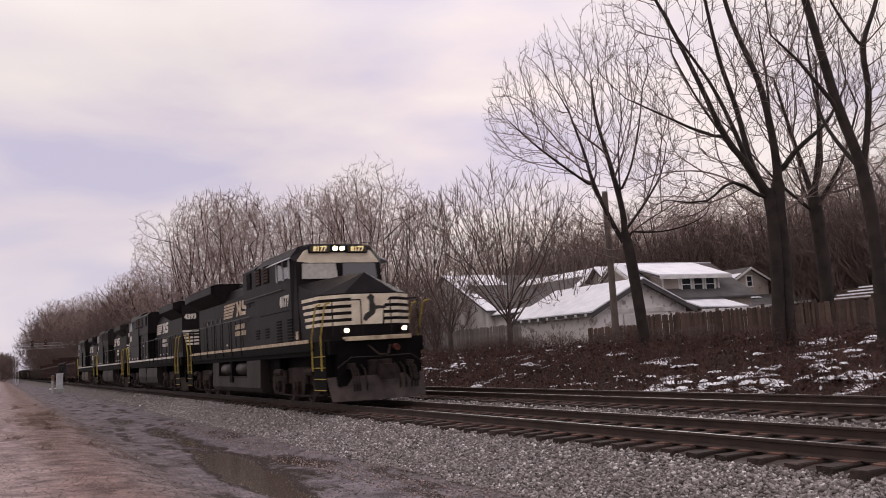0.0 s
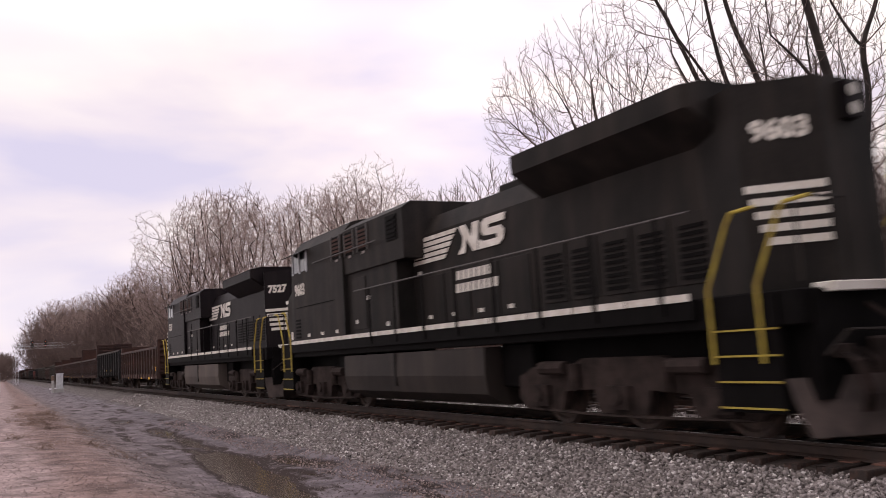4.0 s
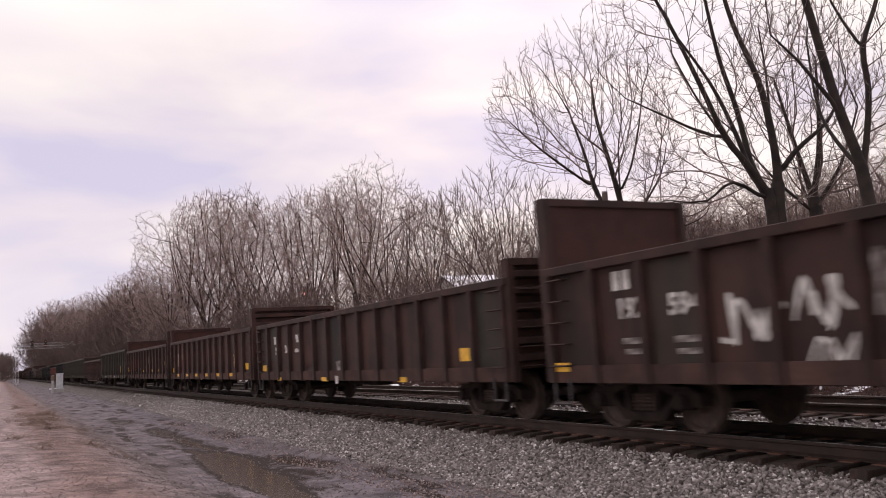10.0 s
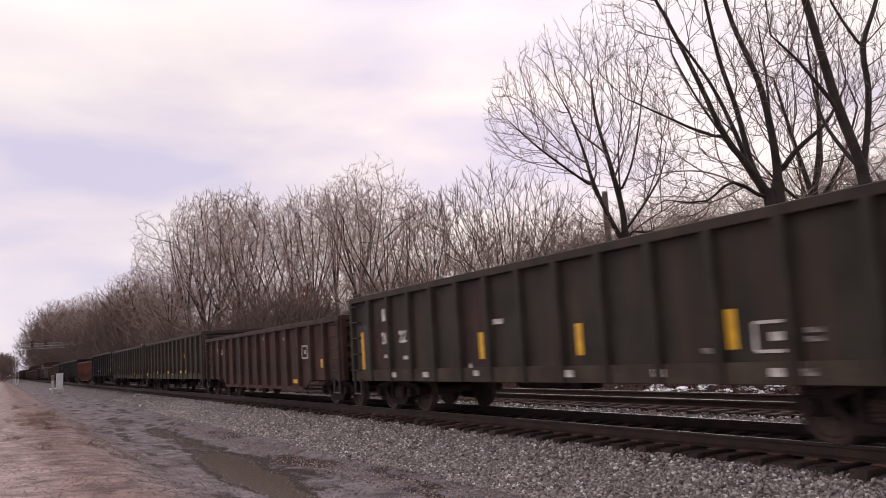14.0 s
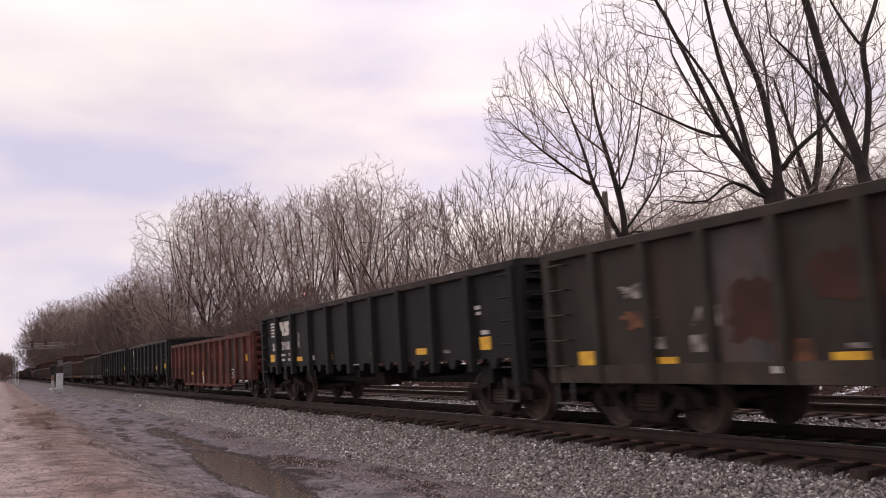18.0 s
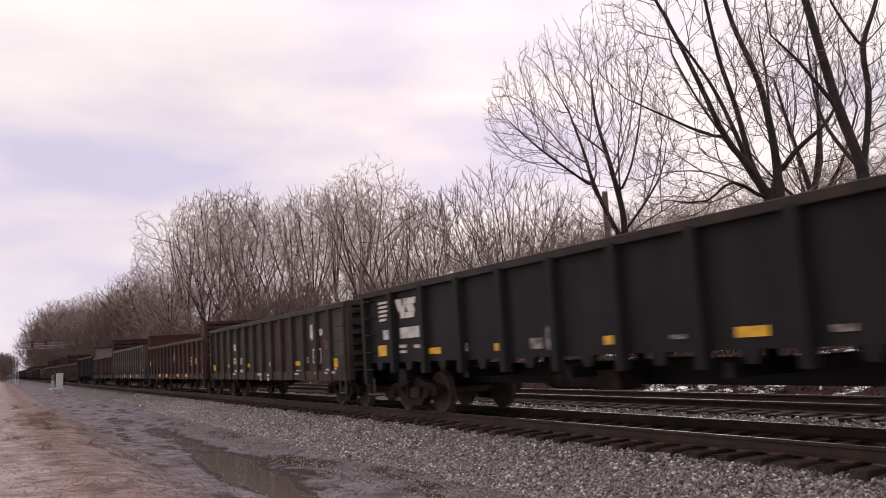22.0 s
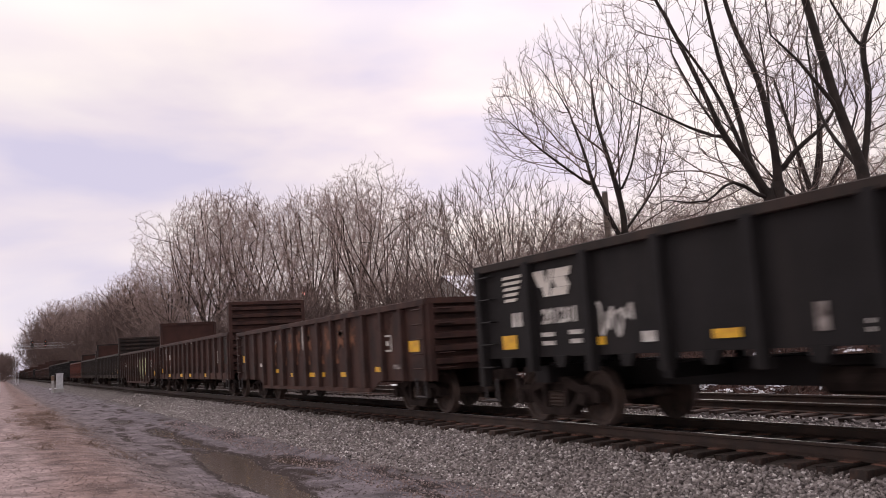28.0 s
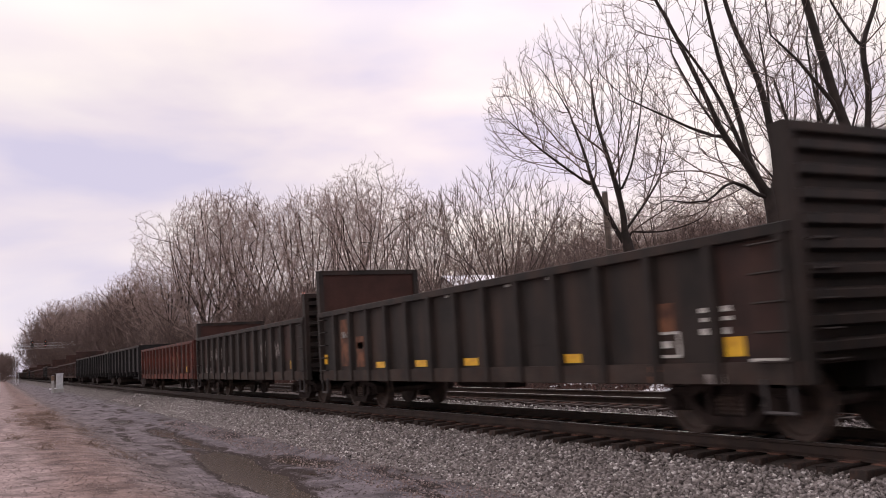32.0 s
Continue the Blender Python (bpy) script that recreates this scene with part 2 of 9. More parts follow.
# ---- ground: one sheet from the camera's gravel bank over both tracks to the horizon ----
PROFILE = [(-4000, -0.2), (-16, -0.25), (-9.4, -0.30), (-8.2, -0.33), (-7.5, -0.40), (-6.9, -0.56), (-6.4, -0.665), (-5.6, -0.695), (-4.4, -0.695), (-3.5, -0.68), (-3.0, -0.61), (-1.75, -0.36), (-1.32, -0.27), (-1.15, -0.215), (1.15, -0.215), (1.6, -0.27), (2.15, -0.33), (2.7, -0.27), (3.2, -0.215), (5.5, -0.215), (6.3, -0.34), (7.3, -0.58), (8.5, -0.42), (10, -0.15), (12, 0.40), (14, 0.80), (16, 0.75), (22, 0.70), (120, 0.8), (4000, 1.0)]
HOLLOWS = [(-16.6, -5.2, 2.8, 0.62, 0.085), (-19.8, -4.95, 1.6, 0.45, 0.075), (-13.4, -5.4, 1.6, 0.34, 0.07), (-17.6, -3.95, 1.5, 0.36, 0.055), (-16.6, -3.5, 1.0, 0.3, 0.05), (-29.0, -4.75, 2.8, 0.36, 0.075), (-24.6, -4.8, 1.9, 0.24, 0.065), (-22.2, -4.75, 0.9, 0.14, 0.045), (-28.2, -6.0, 2.6, 0.24, 0.065), (-32.2, -5.7, 1.4, 0.16, 0.05), (-36.8, -5.0, 1.8, 0.4, 0.065), (-38.0, -3.6, 1.2, 0.12, 0.05), (-47.6, -3.8, 1.6, 0.22, 0.055), (-45.0, -4.3, 1.0, 0.14, 0.05), (-58.0, -3.9, 2.0, 0.2, 0.05), (-75.0, -3.4, 4.0, 0.22, 0.055), (-23.7, -3.45, 0.8, 0.14, 0.045), (-26.2, -3.7, 0.7, 0.12, 0.04), (-20.2, -3.6, 0.7, 0.14, 0.05), (-20.6, -5.95, 1.0, 0.13, 0.045), (-21.9, -5.2, 0.7, 0.14, 0.045), (-15.2, -4.35, 0.7, 0.13, 0.04)]
WATER = -0.742


def lie(y):
    for (a, za), (b, zb) in zip(PROFILE, PROFILE[1:]):
        if a <= y <= b:
            return za + (zb - za) * (y - a) / (b - a)
    return 0.0


def ground_z(x, y):
    z = lie(y)
    amp = 0.03 if y < -6.6 else 0.016 if y < -3.0 else (0.012 if y < 6.2 else 0.10)
    amp *= 1.0 if abs(x) < 150 else 0.3
    z += amp * noise.noise((x * 0.35, y * 0.9, 0.0)) + 0.45 * amp * noise.noise((x * 1.9, y * 2.3, 5.0)) + (0.3 * amp * noise.noise((x * 4.6, y * 5.2, 9.0)) if y < -3.0 else 0.0)
    if -6.8 < y < -2.9:
        wx, wy = x + 0.5 * noise.noise((x * 0.9, y * 1.6, 2.0)), y + 0.16 * noise.noise((x * 1.1, y * 2.0, 7.0))
        for cx, cy, rx, ry, d in HOLLOWS:
            q = ((wx - cx) / rx) ** 2 + ((wy - cy) / ry) ** 2
            if q < 4:
                z -= d * math.exp(-q)
        # two wheel ruts
        for ry in (-5.25, -3.95):
            z -= 0.008 * math.exp(-((y - ry - 0.12 * noise.noise((x * 0.1, ry, 0))) / 0.22) ** 2)
    return z


def steps(stops):
    out = []
    for a, b, d in stops:
        n = max(1, round((b - a) / d))
        out += [a + (b - a) * k / n for k in range(n)]
    return out + [stops[-1][1]]


def ground_material():
    m, nt, b = principled("ground")
    N, L = nt.nodes.new, nt.links.new
    co = N("ShaderNodeTexCoord")
    sep = N("ShaderNodeSeparateXYZ")
    L(co.outputs["Object"], sep.inputs[0])
    warp = N("ShaderNodeTexNoise")
    warp.inputs["Scale"].default_value, warp.inputs["Detail"].default_value = 0.9, 5.0
    L(co.outputs["Object"], warp.inputs["Vector"])
    add = N("ShaderNodeMath")
    add.operation = "MULTIPLY_ADD"
    L(warp.outputs["Fac"], add.inputs[0])
    add.inputs[1].default_value = 1.6
    L(sep.outputs["Y"], add.inputs[2])
    rng = N("ShaderNodeMapRange")
    rng.inputs["From Min"].default_value, rng.inputs["From Max"].default_value = -11.2, 20.8
    L(add.outputs[0], rng.inputs["Value"])
    zones = N("ShaderNodeValToRGB")
    def at(y):
        return (y + 0.8 + 12 - 0.8) / 32
    e = zones.color_ramp.elements
    stops = [(-11.5, (0.265, 0.207, 0.20)), (-8.9, (0.225, 0.172, 0.166)), (-8.3, (0.155, 0.108, 0.098)), (-7.6, (0.165, 0.118, 0.109)), (-7.1, (0.175, 0.138, 0.134)), (-6.7, (0.125, 0.102, 0.102)), (-5.9, (0.135, 0.113, 0.121)), (-3.5, (0.130, 0.114, 0.125)), (-3.0, (0.12, 0.105, 0.103)), (-1.7, (0.12, 0.105, 0.102)), (-1.2, (0.055, 0.045, 0.041)), (1.3, (0.055, 0.045, 0.041)), (2.2, (0.11, 0.096, 0.093)), (3.2, (0.07, 0.058, 0.054)), (6.2, (0.10, 0.087, 0.084)), (7.0, (0.06, 0.044, 0.038)), (8.2, (0.036, 0.024, 0.02)), (19.5, (0.045, 0.031, 0.026))]
    e[0].position, e[0].color = at(stops[0][0]), (*stops[0][1], 1)
    e[1].position, e[1].color = at(stops[-1][0]), (*stops[-1][1], 1)
    for y, c in stops[1:-1]:
        k = e.new(at(y))
        k.color = (*c, 1)
    L(rng.outputs[0], zones.inputs[0])
    # stones: cells of different greys, and fine grit
    vor = N("ShaderNodeTexVoronoi")
    vor.inputs["Scale"].default_value = 17.0
    L(co.outputs["Object"], vor.inputs["Vector"])
    bw = N("ShaderNodeRGBToBW")
    L(vor.outputs["Color"], bw.inputs[0])
    mr = N("ShaderNodeMapRange")
    mr.inputs["To Min"].default_value, mr.inputs["To Max"].default_value = 0.55, 1.5
    L(bw.outputs[0], mr.inputs["Value"])
    mul = N("ShaderNodeMix")
    mul.data_type, mul.blend_type = "RGBA", "MULTIPLY"
    mul.inputs["Factor"].default_value = 0.5
    L(zones.outputs[0], mul.inputs["A"])
    L(mr.outputs[0], mul.inputs["B"])
    grit = N("ShaderNodeTexNoise")
    grit.inputs["Scale"].default_value, grit.inputs["Detail"].default_value = 2.2, 8.0
    L(co.outputs["Object"], grit.inputs["Vector"])
    gr = N("ShaderNodeMapRange")
    gr.inputs["From Min"].default_value, gr.inputs["From Max"].default_value = 0.3, 0.7
    gr.inputs["To Min"].default_value, gr.inputs["To Max"].default_value = 0.4, 1.6
    L(grit.outputs["Fac"], gr.inputs["Value"])
    mul2 = N("ShaderNodeMix")
    mul2.data_type, mul2.blend_type = "RGBA", "MULTIPLY"
    mul2.inputs["Factor"].default_value = 0.8
    L(mul.outputs["Result"], mul2.inputs["A"])
    L(gr.outputs[0], mul2.inputs["B"])
    # dark damp patches along the roadway, smoother where the wet stands
    dm = N("ShaderNodeMapping")
    dm.inputs["Scale"].default_value = (0.5, 1.7, 1.0)
    L(co.outputs["Object"], dm.inputs["Vector"])
    dn = N("ShaderNodeTexNoise")
    dn.inputs["Scale"].default_value, dn.inputs["Detail"].default_value, dn.inputs["Roughness"].default_value = 1.1, 4.5, 0.52
    L(dm.outputs[0], dn.inputs["Vector"])
    dr = N("ShaderNodeMapRange")
    dr.inputs["From Min"].default_value, dr.inputs["From Max"].default_value = 0.565, 0.62
    L(dn.outputs["Fac"], dr.inputs["Value"])
    lane = N("ShaderNodeValToRGB")
    le = lane.color_ramp.elements
    le[0].position, le[0].color = at(-7.6), (0, 0, 0, 1)
    le[1].position, le[1].color = at(-2.7), (0, 0, 0, 1)
    for y in (-6.2, -3.6):
        k = le.new(at(y))
        k.color = (1, 1, 1, 1)
    L(rng.outputs[0], lane.inputs[0])
    damp = N("ShaderNodeMath")
    damp.operation = "MULTIPLY"
    L(dr.outputs[0], damp.inputs[0])
    L(lane.outputs[0], damp.inputs[1])
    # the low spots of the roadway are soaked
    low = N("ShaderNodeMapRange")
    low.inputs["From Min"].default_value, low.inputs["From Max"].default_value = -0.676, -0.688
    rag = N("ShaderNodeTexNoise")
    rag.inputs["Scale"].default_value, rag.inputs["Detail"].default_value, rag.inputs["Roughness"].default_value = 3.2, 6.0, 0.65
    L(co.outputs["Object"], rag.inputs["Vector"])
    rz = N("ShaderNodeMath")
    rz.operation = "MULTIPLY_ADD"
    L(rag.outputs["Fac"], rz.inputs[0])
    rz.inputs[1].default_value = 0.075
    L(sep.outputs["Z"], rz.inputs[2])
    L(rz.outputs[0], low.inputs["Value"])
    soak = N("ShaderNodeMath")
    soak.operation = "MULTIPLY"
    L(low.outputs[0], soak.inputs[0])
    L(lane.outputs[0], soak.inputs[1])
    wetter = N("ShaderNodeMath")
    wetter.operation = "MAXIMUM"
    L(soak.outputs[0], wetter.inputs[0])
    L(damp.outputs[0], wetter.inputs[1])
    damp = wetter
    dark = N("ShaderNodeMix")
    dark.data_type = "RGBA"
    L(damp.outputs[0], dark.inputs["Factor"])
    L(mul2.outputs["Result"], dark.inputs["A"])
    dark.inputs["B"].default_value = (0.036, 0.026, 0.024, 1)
    # old snow lying in patches on the far bank
    sn = N("ShaderNodeTexNoise")
    sn.inputs["Scale"].default_value, sn.inputs["Detail"].default_value = 0.8, 6.0
    L(co.outputs["Object"], sn.inputs["Vector"])
    sr = N("ShaderNodeMapRange")
    sr.inputs["From Min"].default_value, sr.inputs["From Max"].default_value = 0.60, 0.63
    L(sn.outputs["Fac"], sr.inputs["Value"])
    far = N("ShaderNodeMapRange")
    far.inputs["From Min"].default_value, far.inputs["From Max"].default_value = 7.0, 8.0
    L(sep.outputs["Y"], far.inputs["Value"])
    both = N("ShaderNodeMath")
    both.operation = "MULTIPLY"
    L(sr.outputs[0], both.inputs[0])
    L(far.outputs[0], both.inputs[1])
    snow = N("ShaderNodeMix")
    snow.data_type = "RGBA"
    L(both.outputs[0], snow.inputs["Factor"])
    L(dark.outputs["Result"], snow.inputs["A"])
    snow.inputs["B"].default_value = (0.8, 0.8, 0.84, 1)
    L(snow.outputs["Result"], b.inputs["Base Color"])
    # the roadway is damp, the stones dry
    wet = N("ShaderNodeValToRGB")
    w = wet.color_ramp.elements
    w[0].position, w[0].color = at(-6.8), (0.9, 0.9, 0.9, 1)
    w[1].position, w[1].color = at(-2.4), (0.9, 0.9, 0.9, 1)
    for y, v in ((-6.0, 0.8), (-3.4, 0.8)):
        k = w.new(at(y))
        k.color = (v, v, v, 1)
    L(rng.outputs[0], wet.inputs[0])
    wr = N("ShaderNodeMix")
    L(damp.outputs[0], wr.inputs["Factor"])
    L(wet.outputs[0], wr.inputs["A"])
    wr.inputs["B"].default_value = 0.75
    b.inputs["Specular IOR Level"].default_value = 0.05
    L(wr.outputs["Result"], b.inputs["Roughness"])
    bp = N("ShaderNodeBump")
    bp.inputs["Strength"].default_value, bp.inputs["Distance"].default_value = 0.5, 0.02
    L(vor.outputs["Distance"], bp.inputs["Height"])
    bp2 = N("ShaderNodeBump")
    bp2.inputs["Strength"].default_value, bp2.inputs["Distance"].default_value = 0.5, 0.03
    L(grit.outputs["Fac"], bp2.inputs["Height"])
    L(bp.outputs[0], bp2.inputs["Normal"])
    L(bp2.outputs[0], b.inputs["Normal"])
    return m


def build_ground():
    xs = steps([(-4000, -800, 400), (-800, -200, 40), (-200, -60, 3.0), (-60, -30, 0.5), (-30, -2, 0.2), (-2, 40, 2.0), (40, 400, 40), (400, 4000, 400)])
    ys = steps([(-4000, -400, 400), (-400, -40, 30), (-40, -11, 2.0), (-11, -6.6, 0.25), (-6.6, -3.4, 0.1), (-3.4, 1.8, 0.2), (1.8, 8, 0.35), (8, 20, 0.5), (20, 60, 4), (60, 400, 40), (400, 4000, 400)])
    verts = [(x, y, ground_z(x, y)) for x in xs for y in ys]
    n = len(ys)
    faces = [(i * n + j, (i + 1) * n + j, (i + 1) * n + j + 1, i * n + j + 1) for i in range(len(xs) - 1) for j in range(n - 1)]
    me = bpy.data.meshes.new("ground")
    me.from_pydata(verts, [], faces)
    me.materials.append(ground_material())
    for p in me.polygons:
        p.use_smooth = True
    ob = new("ground", me)
    return tagged(ob, "gravel bank, damp roadway, ballast and brushy bank", "ground", kind="structure")


ground = build_ground()


def build_water():
    m, nt, b = principled("puddle_water")
    b.inputs["Base Color"].default_value = (0.085, 0.063, 0.05, 1)
    b.inputs["Roughness"].default_value = 0.16
    b.inputs["Specular IOR Level"].default_value = 0.4
    bm = bmesh.new()
    v = [bm.verts.new(p) for p in ((-95, -6.5, WATER), (-9.5, -6.5, WATER), (-9.5, -3.1, WATER), (-95, -3.1, WATER))]
    bm.faces.new(v)
    ob = new("puddle", mesh_of(None, bm, m))
    tagged(ob, "muddy rain puddles standing in the ruts of the roadway", "puddle", kind="structure")


build_water()

# ---- the two tracks ----
M["rail"] = surface("rail", (0.05, 0.029, 0.022), (0.028, 0.018, 0.015), rough=0.75, scale=3, fine=60, bump=0.1)
M["rail_head"] = surface("rail_head", (0.42, 0.40, 0.40), (0.30, 0.28, 0.28), rough=0.28, metal=0.9, scale=2, fine=60)
M["tie"] = surface("tie", (0.040, 0.025, 0.020), (0.02, 0.0145, 0.013), rough=0.9, scale=5, fine=30, bump=0.5, jitter=0.35, dirt=(0.085, 0.042, 0.03), dirt_amount=0.6)
M["tie_plate"] = surface("tie_plate", (0.14, 0.065, 0.045), (0.08, 0.042, 0.034), rough=0.85, scale=8, fine=60)
TRACK_2 = 4.346
RAIL = [(-0.07, -0.17), (0.07, -0.17), (0.07, -0.158), (0.012, -0.135), (0.012, -0.045), (0.036, -0.035), (0.036, -0.004), (0.03, 0.0), (-0.03, 0.0), (-0.036, -0.004), (-0.036, -0.035), (-0.012, -0.045), (-0.012, -0.135), (-0.07, -0.158)]


def tie_mesh(seed):
    rnd = random.Random(seed)
    bm = quadbox(bmesh.new(), -0.115, 0.115, -1.3, 1.3, -0.36, -0.172)
    bmesh.ops.bevel(bm, geom=bm.edges[:], offset=0.014, segments=1, affect="EDGES", profile=0.5)
    for v in bm.verts:
        v.co += Vector((rnd.uniform(-1, 1) * 0.008, rnd.uniform(-1, 1) * 0.02, rnd.uniform(-1, 1) * 0.004))
    return bm


def build_track(y, near, far_end, label):
    tr = thing("railway_track", label, "railway track", pose(0, y, 0), group="railway tracks", kind="structure")
    for s in (-0.753, 0.753):
        r = part("rail", prism([(s + a, b) for a, b in RAIL], "x", -900, 60), M["rail"], tr)
        part("running_surface", box(-900, 60, s - 0.022, s + 0.022, -0.001, 0.0035), M["rail_head"], r, "worn bright rail head")
    meshes = [mesh_of(("tie", k), lambda k=k: tie_mesh(k), M["tie"]) for k in range(6)]
    rnd = random.Random(int(y * 10) + 3)
    x = near
    while x > far_end:
        t = new("tie", rnd.choice(meshes))
        t.parent = tr
        t.matrix_basis = pose(x + rnd.uniform(-0.03, 0.03), rnd.uniform(-0.07, 0.07), rnd.uniform(-0.012, 0.012), 0, 0, rnd.uniform(-1.2, 1.2))
        if x > -36:
            for s in (-0.753, 0.753):
                part("tie_plate", lambda: box(-0.1, 0.1, -0.18, 0.18, -0.173, -0.155), M["tie_plate"], t, at=pose(0, s, 0), key="tie_plate")
        x -= 0.508
    rest = bmesh.new()
    while x > -300:
        quadbox(rest, x - 0.115, x + 0.115, -1.3, 1.3, -0.34, -0.172)
        x -= 0.508
    tagged(part("far_ties", rest, M["tie"], tr), kind="stuff")


build_track(0.0, 4.0, -62.0, "rusty rails on dark creosoted ties in grey ballast")
build_track(TRACK_2, 2.0, -48.0, "empty second track with rusty brown rails")


def stones(name, spans, seed, label, colours):
    """Loose crushed stones, each a lumpy block, joined into one scatter."""
    rng = np.random.default_rng(seed)
    base = np.array([(x, y, z) for z in (-1, 1) for x, y in ((-1, -1), (1, -1), (1, 1), (-1, 1))]) * 0.62
    tri = np.array([(0, 2, 1), (0, 3, 2), (4, 5, 6), (4, 6, 7), (0, 1, 5), (0, 5, 4), (1, 2, 6), (1, 6, 5), (2, 3, 7), (2, 7, 6), (3, 0, 4), (3, 4, 7)])
    vs, fs, k = [], [], 0
    for x0, x1, y0, y1, count, size, lift in spans:
        for _ in range(count):
            x = x1 - (x1 - x0) * rng.random() ** 1.5
            y = rng.uniform(y0, y1)
            r = size * rng.uniform(0.55, 1.35)
            sh = base * (1 + rng.uniform(-0.5, 0.42, (8, 3))) * r * np.array([rng.uniform(0.8, 1.4), rng.uniform(0.7, 1.2), rng.uniform(0.55, 1.0)])
            a = rng.uniform(0, 6.28)
            rot = np.array(Euler((rng.uniform(-0.7, 0.7), rng.uniform(-0.7, 0.7), a)).to_matrix())
            vs.append(sh @ rot.T + (x, y, ground_z(x, y) + r * lift))
            fs.append(tri + 8 * k)
            k += 1
    me = bpy.data.meshes.new(name)
    v, f = np.concatenate(vs), np.concatenate(fs)
    me.vertices.add(len(v))
    me.vertices.foreach_set("co", v.ravel())
    me.loops.add(len(f) * 3)
    me.loops.foreach_set("vertex_index", f.ravel())
    me.polygons.add(len(f))
    me.polygons.foreach_set("loop_start", np.arange(len(f)) * 3)
    me.update(calc_edges=True)
    m, nt, b = principled(name)
    N, L = nt.nodes.new, nt.links.new
    geo = N("ShaderNodeNewGeometry")
    ramp = N("ShaderNodeValToRGB")
    e = ramp.color_ramp.elements
    e[0].position, e[0].color = 0.0, (*colours[0], 1)
    e[1].position, e[1].color = 1.0, (*colours[-1], 1)
    for i, c in enumerate(colours[1:-1]):
        e.new((i + 1) / (len(colours) - 1)).color = (*c, 1)
    L(geo.outputs["Random Per Island"], ramp.inputs[0])
    L(ramp.outputs[0], b.inputs["Base Color"])
    b.inputs["Roughness"].default_value = 0.9
    b.inputs["Specular IOR Level"].default_value = 0.2
    me.materials.append(m)
    return tagged(new(name, me), label, "gravel", kind="stuff")


stones("ballast_stones", [(-44, -3.5, -3.25, -1.25, 42000, 0.0255, 0.35), (-60, -36, -3.0, -1.3, 5000, 0.036, 0.35), (-30, -3, 1.4, 3.1, 5000, 0.034, 0.3), (-26, -3, 5.6, 7.0, 1800, 0.035, 0.3)], 3, "crushed grey ballast stones along the track shoulder", [(0.06, 0.05, 0.048), (0.19, 0.165, 0.16), (0.29, 0.258, 0.25), (0.11, 0.095, 0.091), (0.35, 0.315, 0.305), (0.15, 0.13, 0.126), (0.22, 0.19, 0.186), (0.64, 0.60, 0.59)])
stones("bank_gravel", [(-40, -7, -10.6, -6.7, 9000, 0.0125, 0.2), (-34, -9, -4.2, -3.1, 3000, 0.018, 0.3)], 4, "small pinkish gravel strewn on the bank", [(0.165, 0.12, 0.113), (0.23, 0.175, 0.167), (0.28, 0.22, 0.212), (0.19, 0.143, 0.136), (0.38, 0.31, 0.30)])
stones("roadway_grit", [(-40, -9, -7.2, -3.3, 8000, 0.014, 0.2)], 5, "dull damp grit on the roadway", [(0.09, 0.072, 0.069), (0.13, 0.108, 0.106), (0.17, 0.145, 0.142), (0.11, 0.09, 0.087), (0.23, 0.20, 0.197)])
from mathutils.geometry import tessellate_polygon


# ---- the train: its place along the track, gathering speed slightly ----
def run(t):
    return 14.64 * t + 0.01225 * t * t


TRAIN = []      # (thing, place in the train)
WHEELS = []     # (wheelset, its x on the car, place of the car, radius)


def lathe_y(profile, n):
    """A body of rotation round the y axis from (radius, y) pairs."""
    bm = bmesh.new()
    rings = [[bm.verts.new((r * math.cos(2 * math.pi * k / n), y, r * math.sin(2 * math.pi * k / n))) for k in range(n)] for r, y in profile]
    for a, b in zip(rings, rings[1:]):
        for k in range(n):
            bm.faces.new((a[k], a[(k + 1) % n], b[(k + 1) % n], b[k]))
    bm.faces.new(rings[0])
    bm.faces.new(rings[-1][::-1])
    return bm


def wheelset_mesh(r):
    bm = bmesh.new()
    for s in (-1, 1):
        prof = [(0.09, 0.66), (r * 0.45, 0.69), (r * 0.80, 0.715), (r + 0.028, 0.70), (r + 0.028, 0.735), (r, 0.75), (r - 0.006, 0.83), (r * 0.86, 0.835), (r * 0.80, 0.79), (r * 0.42, 0.77), (0.13, 0.83), (0.09, 0.86)]
        tmp = lathe_y([(a, s * b) for a, b in prof], 26)
        me = bpy.data.meshes.new("tmp")
        tmp.to_mesh(me)
        tmp.free()
        bm.from_mesh(me)
        bpy.data.meshes.remove(me)
    tube(bm, (0, -0.95, 0), (0, 0.95, 0), 0.085, 10)
    return bm


M["wheel"] = surface("wheel", (0.10, 0.068, 0.056), (0.05, 0.036, 0.032), rough=0.7, scale=5, fine=40, metal=0.1)
SIDEFRAME = [(-1.2, 0.40), (-1.17, 0.56), (-0.98, 0.66), (-0.72, 0.66), (-0.42, 0.80), (0.42, 0.80), (0.72, 0.66), (0.98, 0.66), (1.17, 0.56), (1.2, 0.40), (0.86, 0.38), (0.62, 0.36), (0.42, 0.17), (-0.42, 0.17), (-0.62, 0.36), (-0.86, 0.38)]
FRAME_HOLES = [[(-0.26, 0.29), (0.26, 0.29), (0.26, 0.68), (-0.26, 0.68)], [(-0.36, 0.30), (-0.36, 0.64), (-0.62, 0.54), (-0.58, 0.45)], [(0.36, 0.30), (0.58, 0.45), (0.62, 0.54), (0.36, 0.64)]]


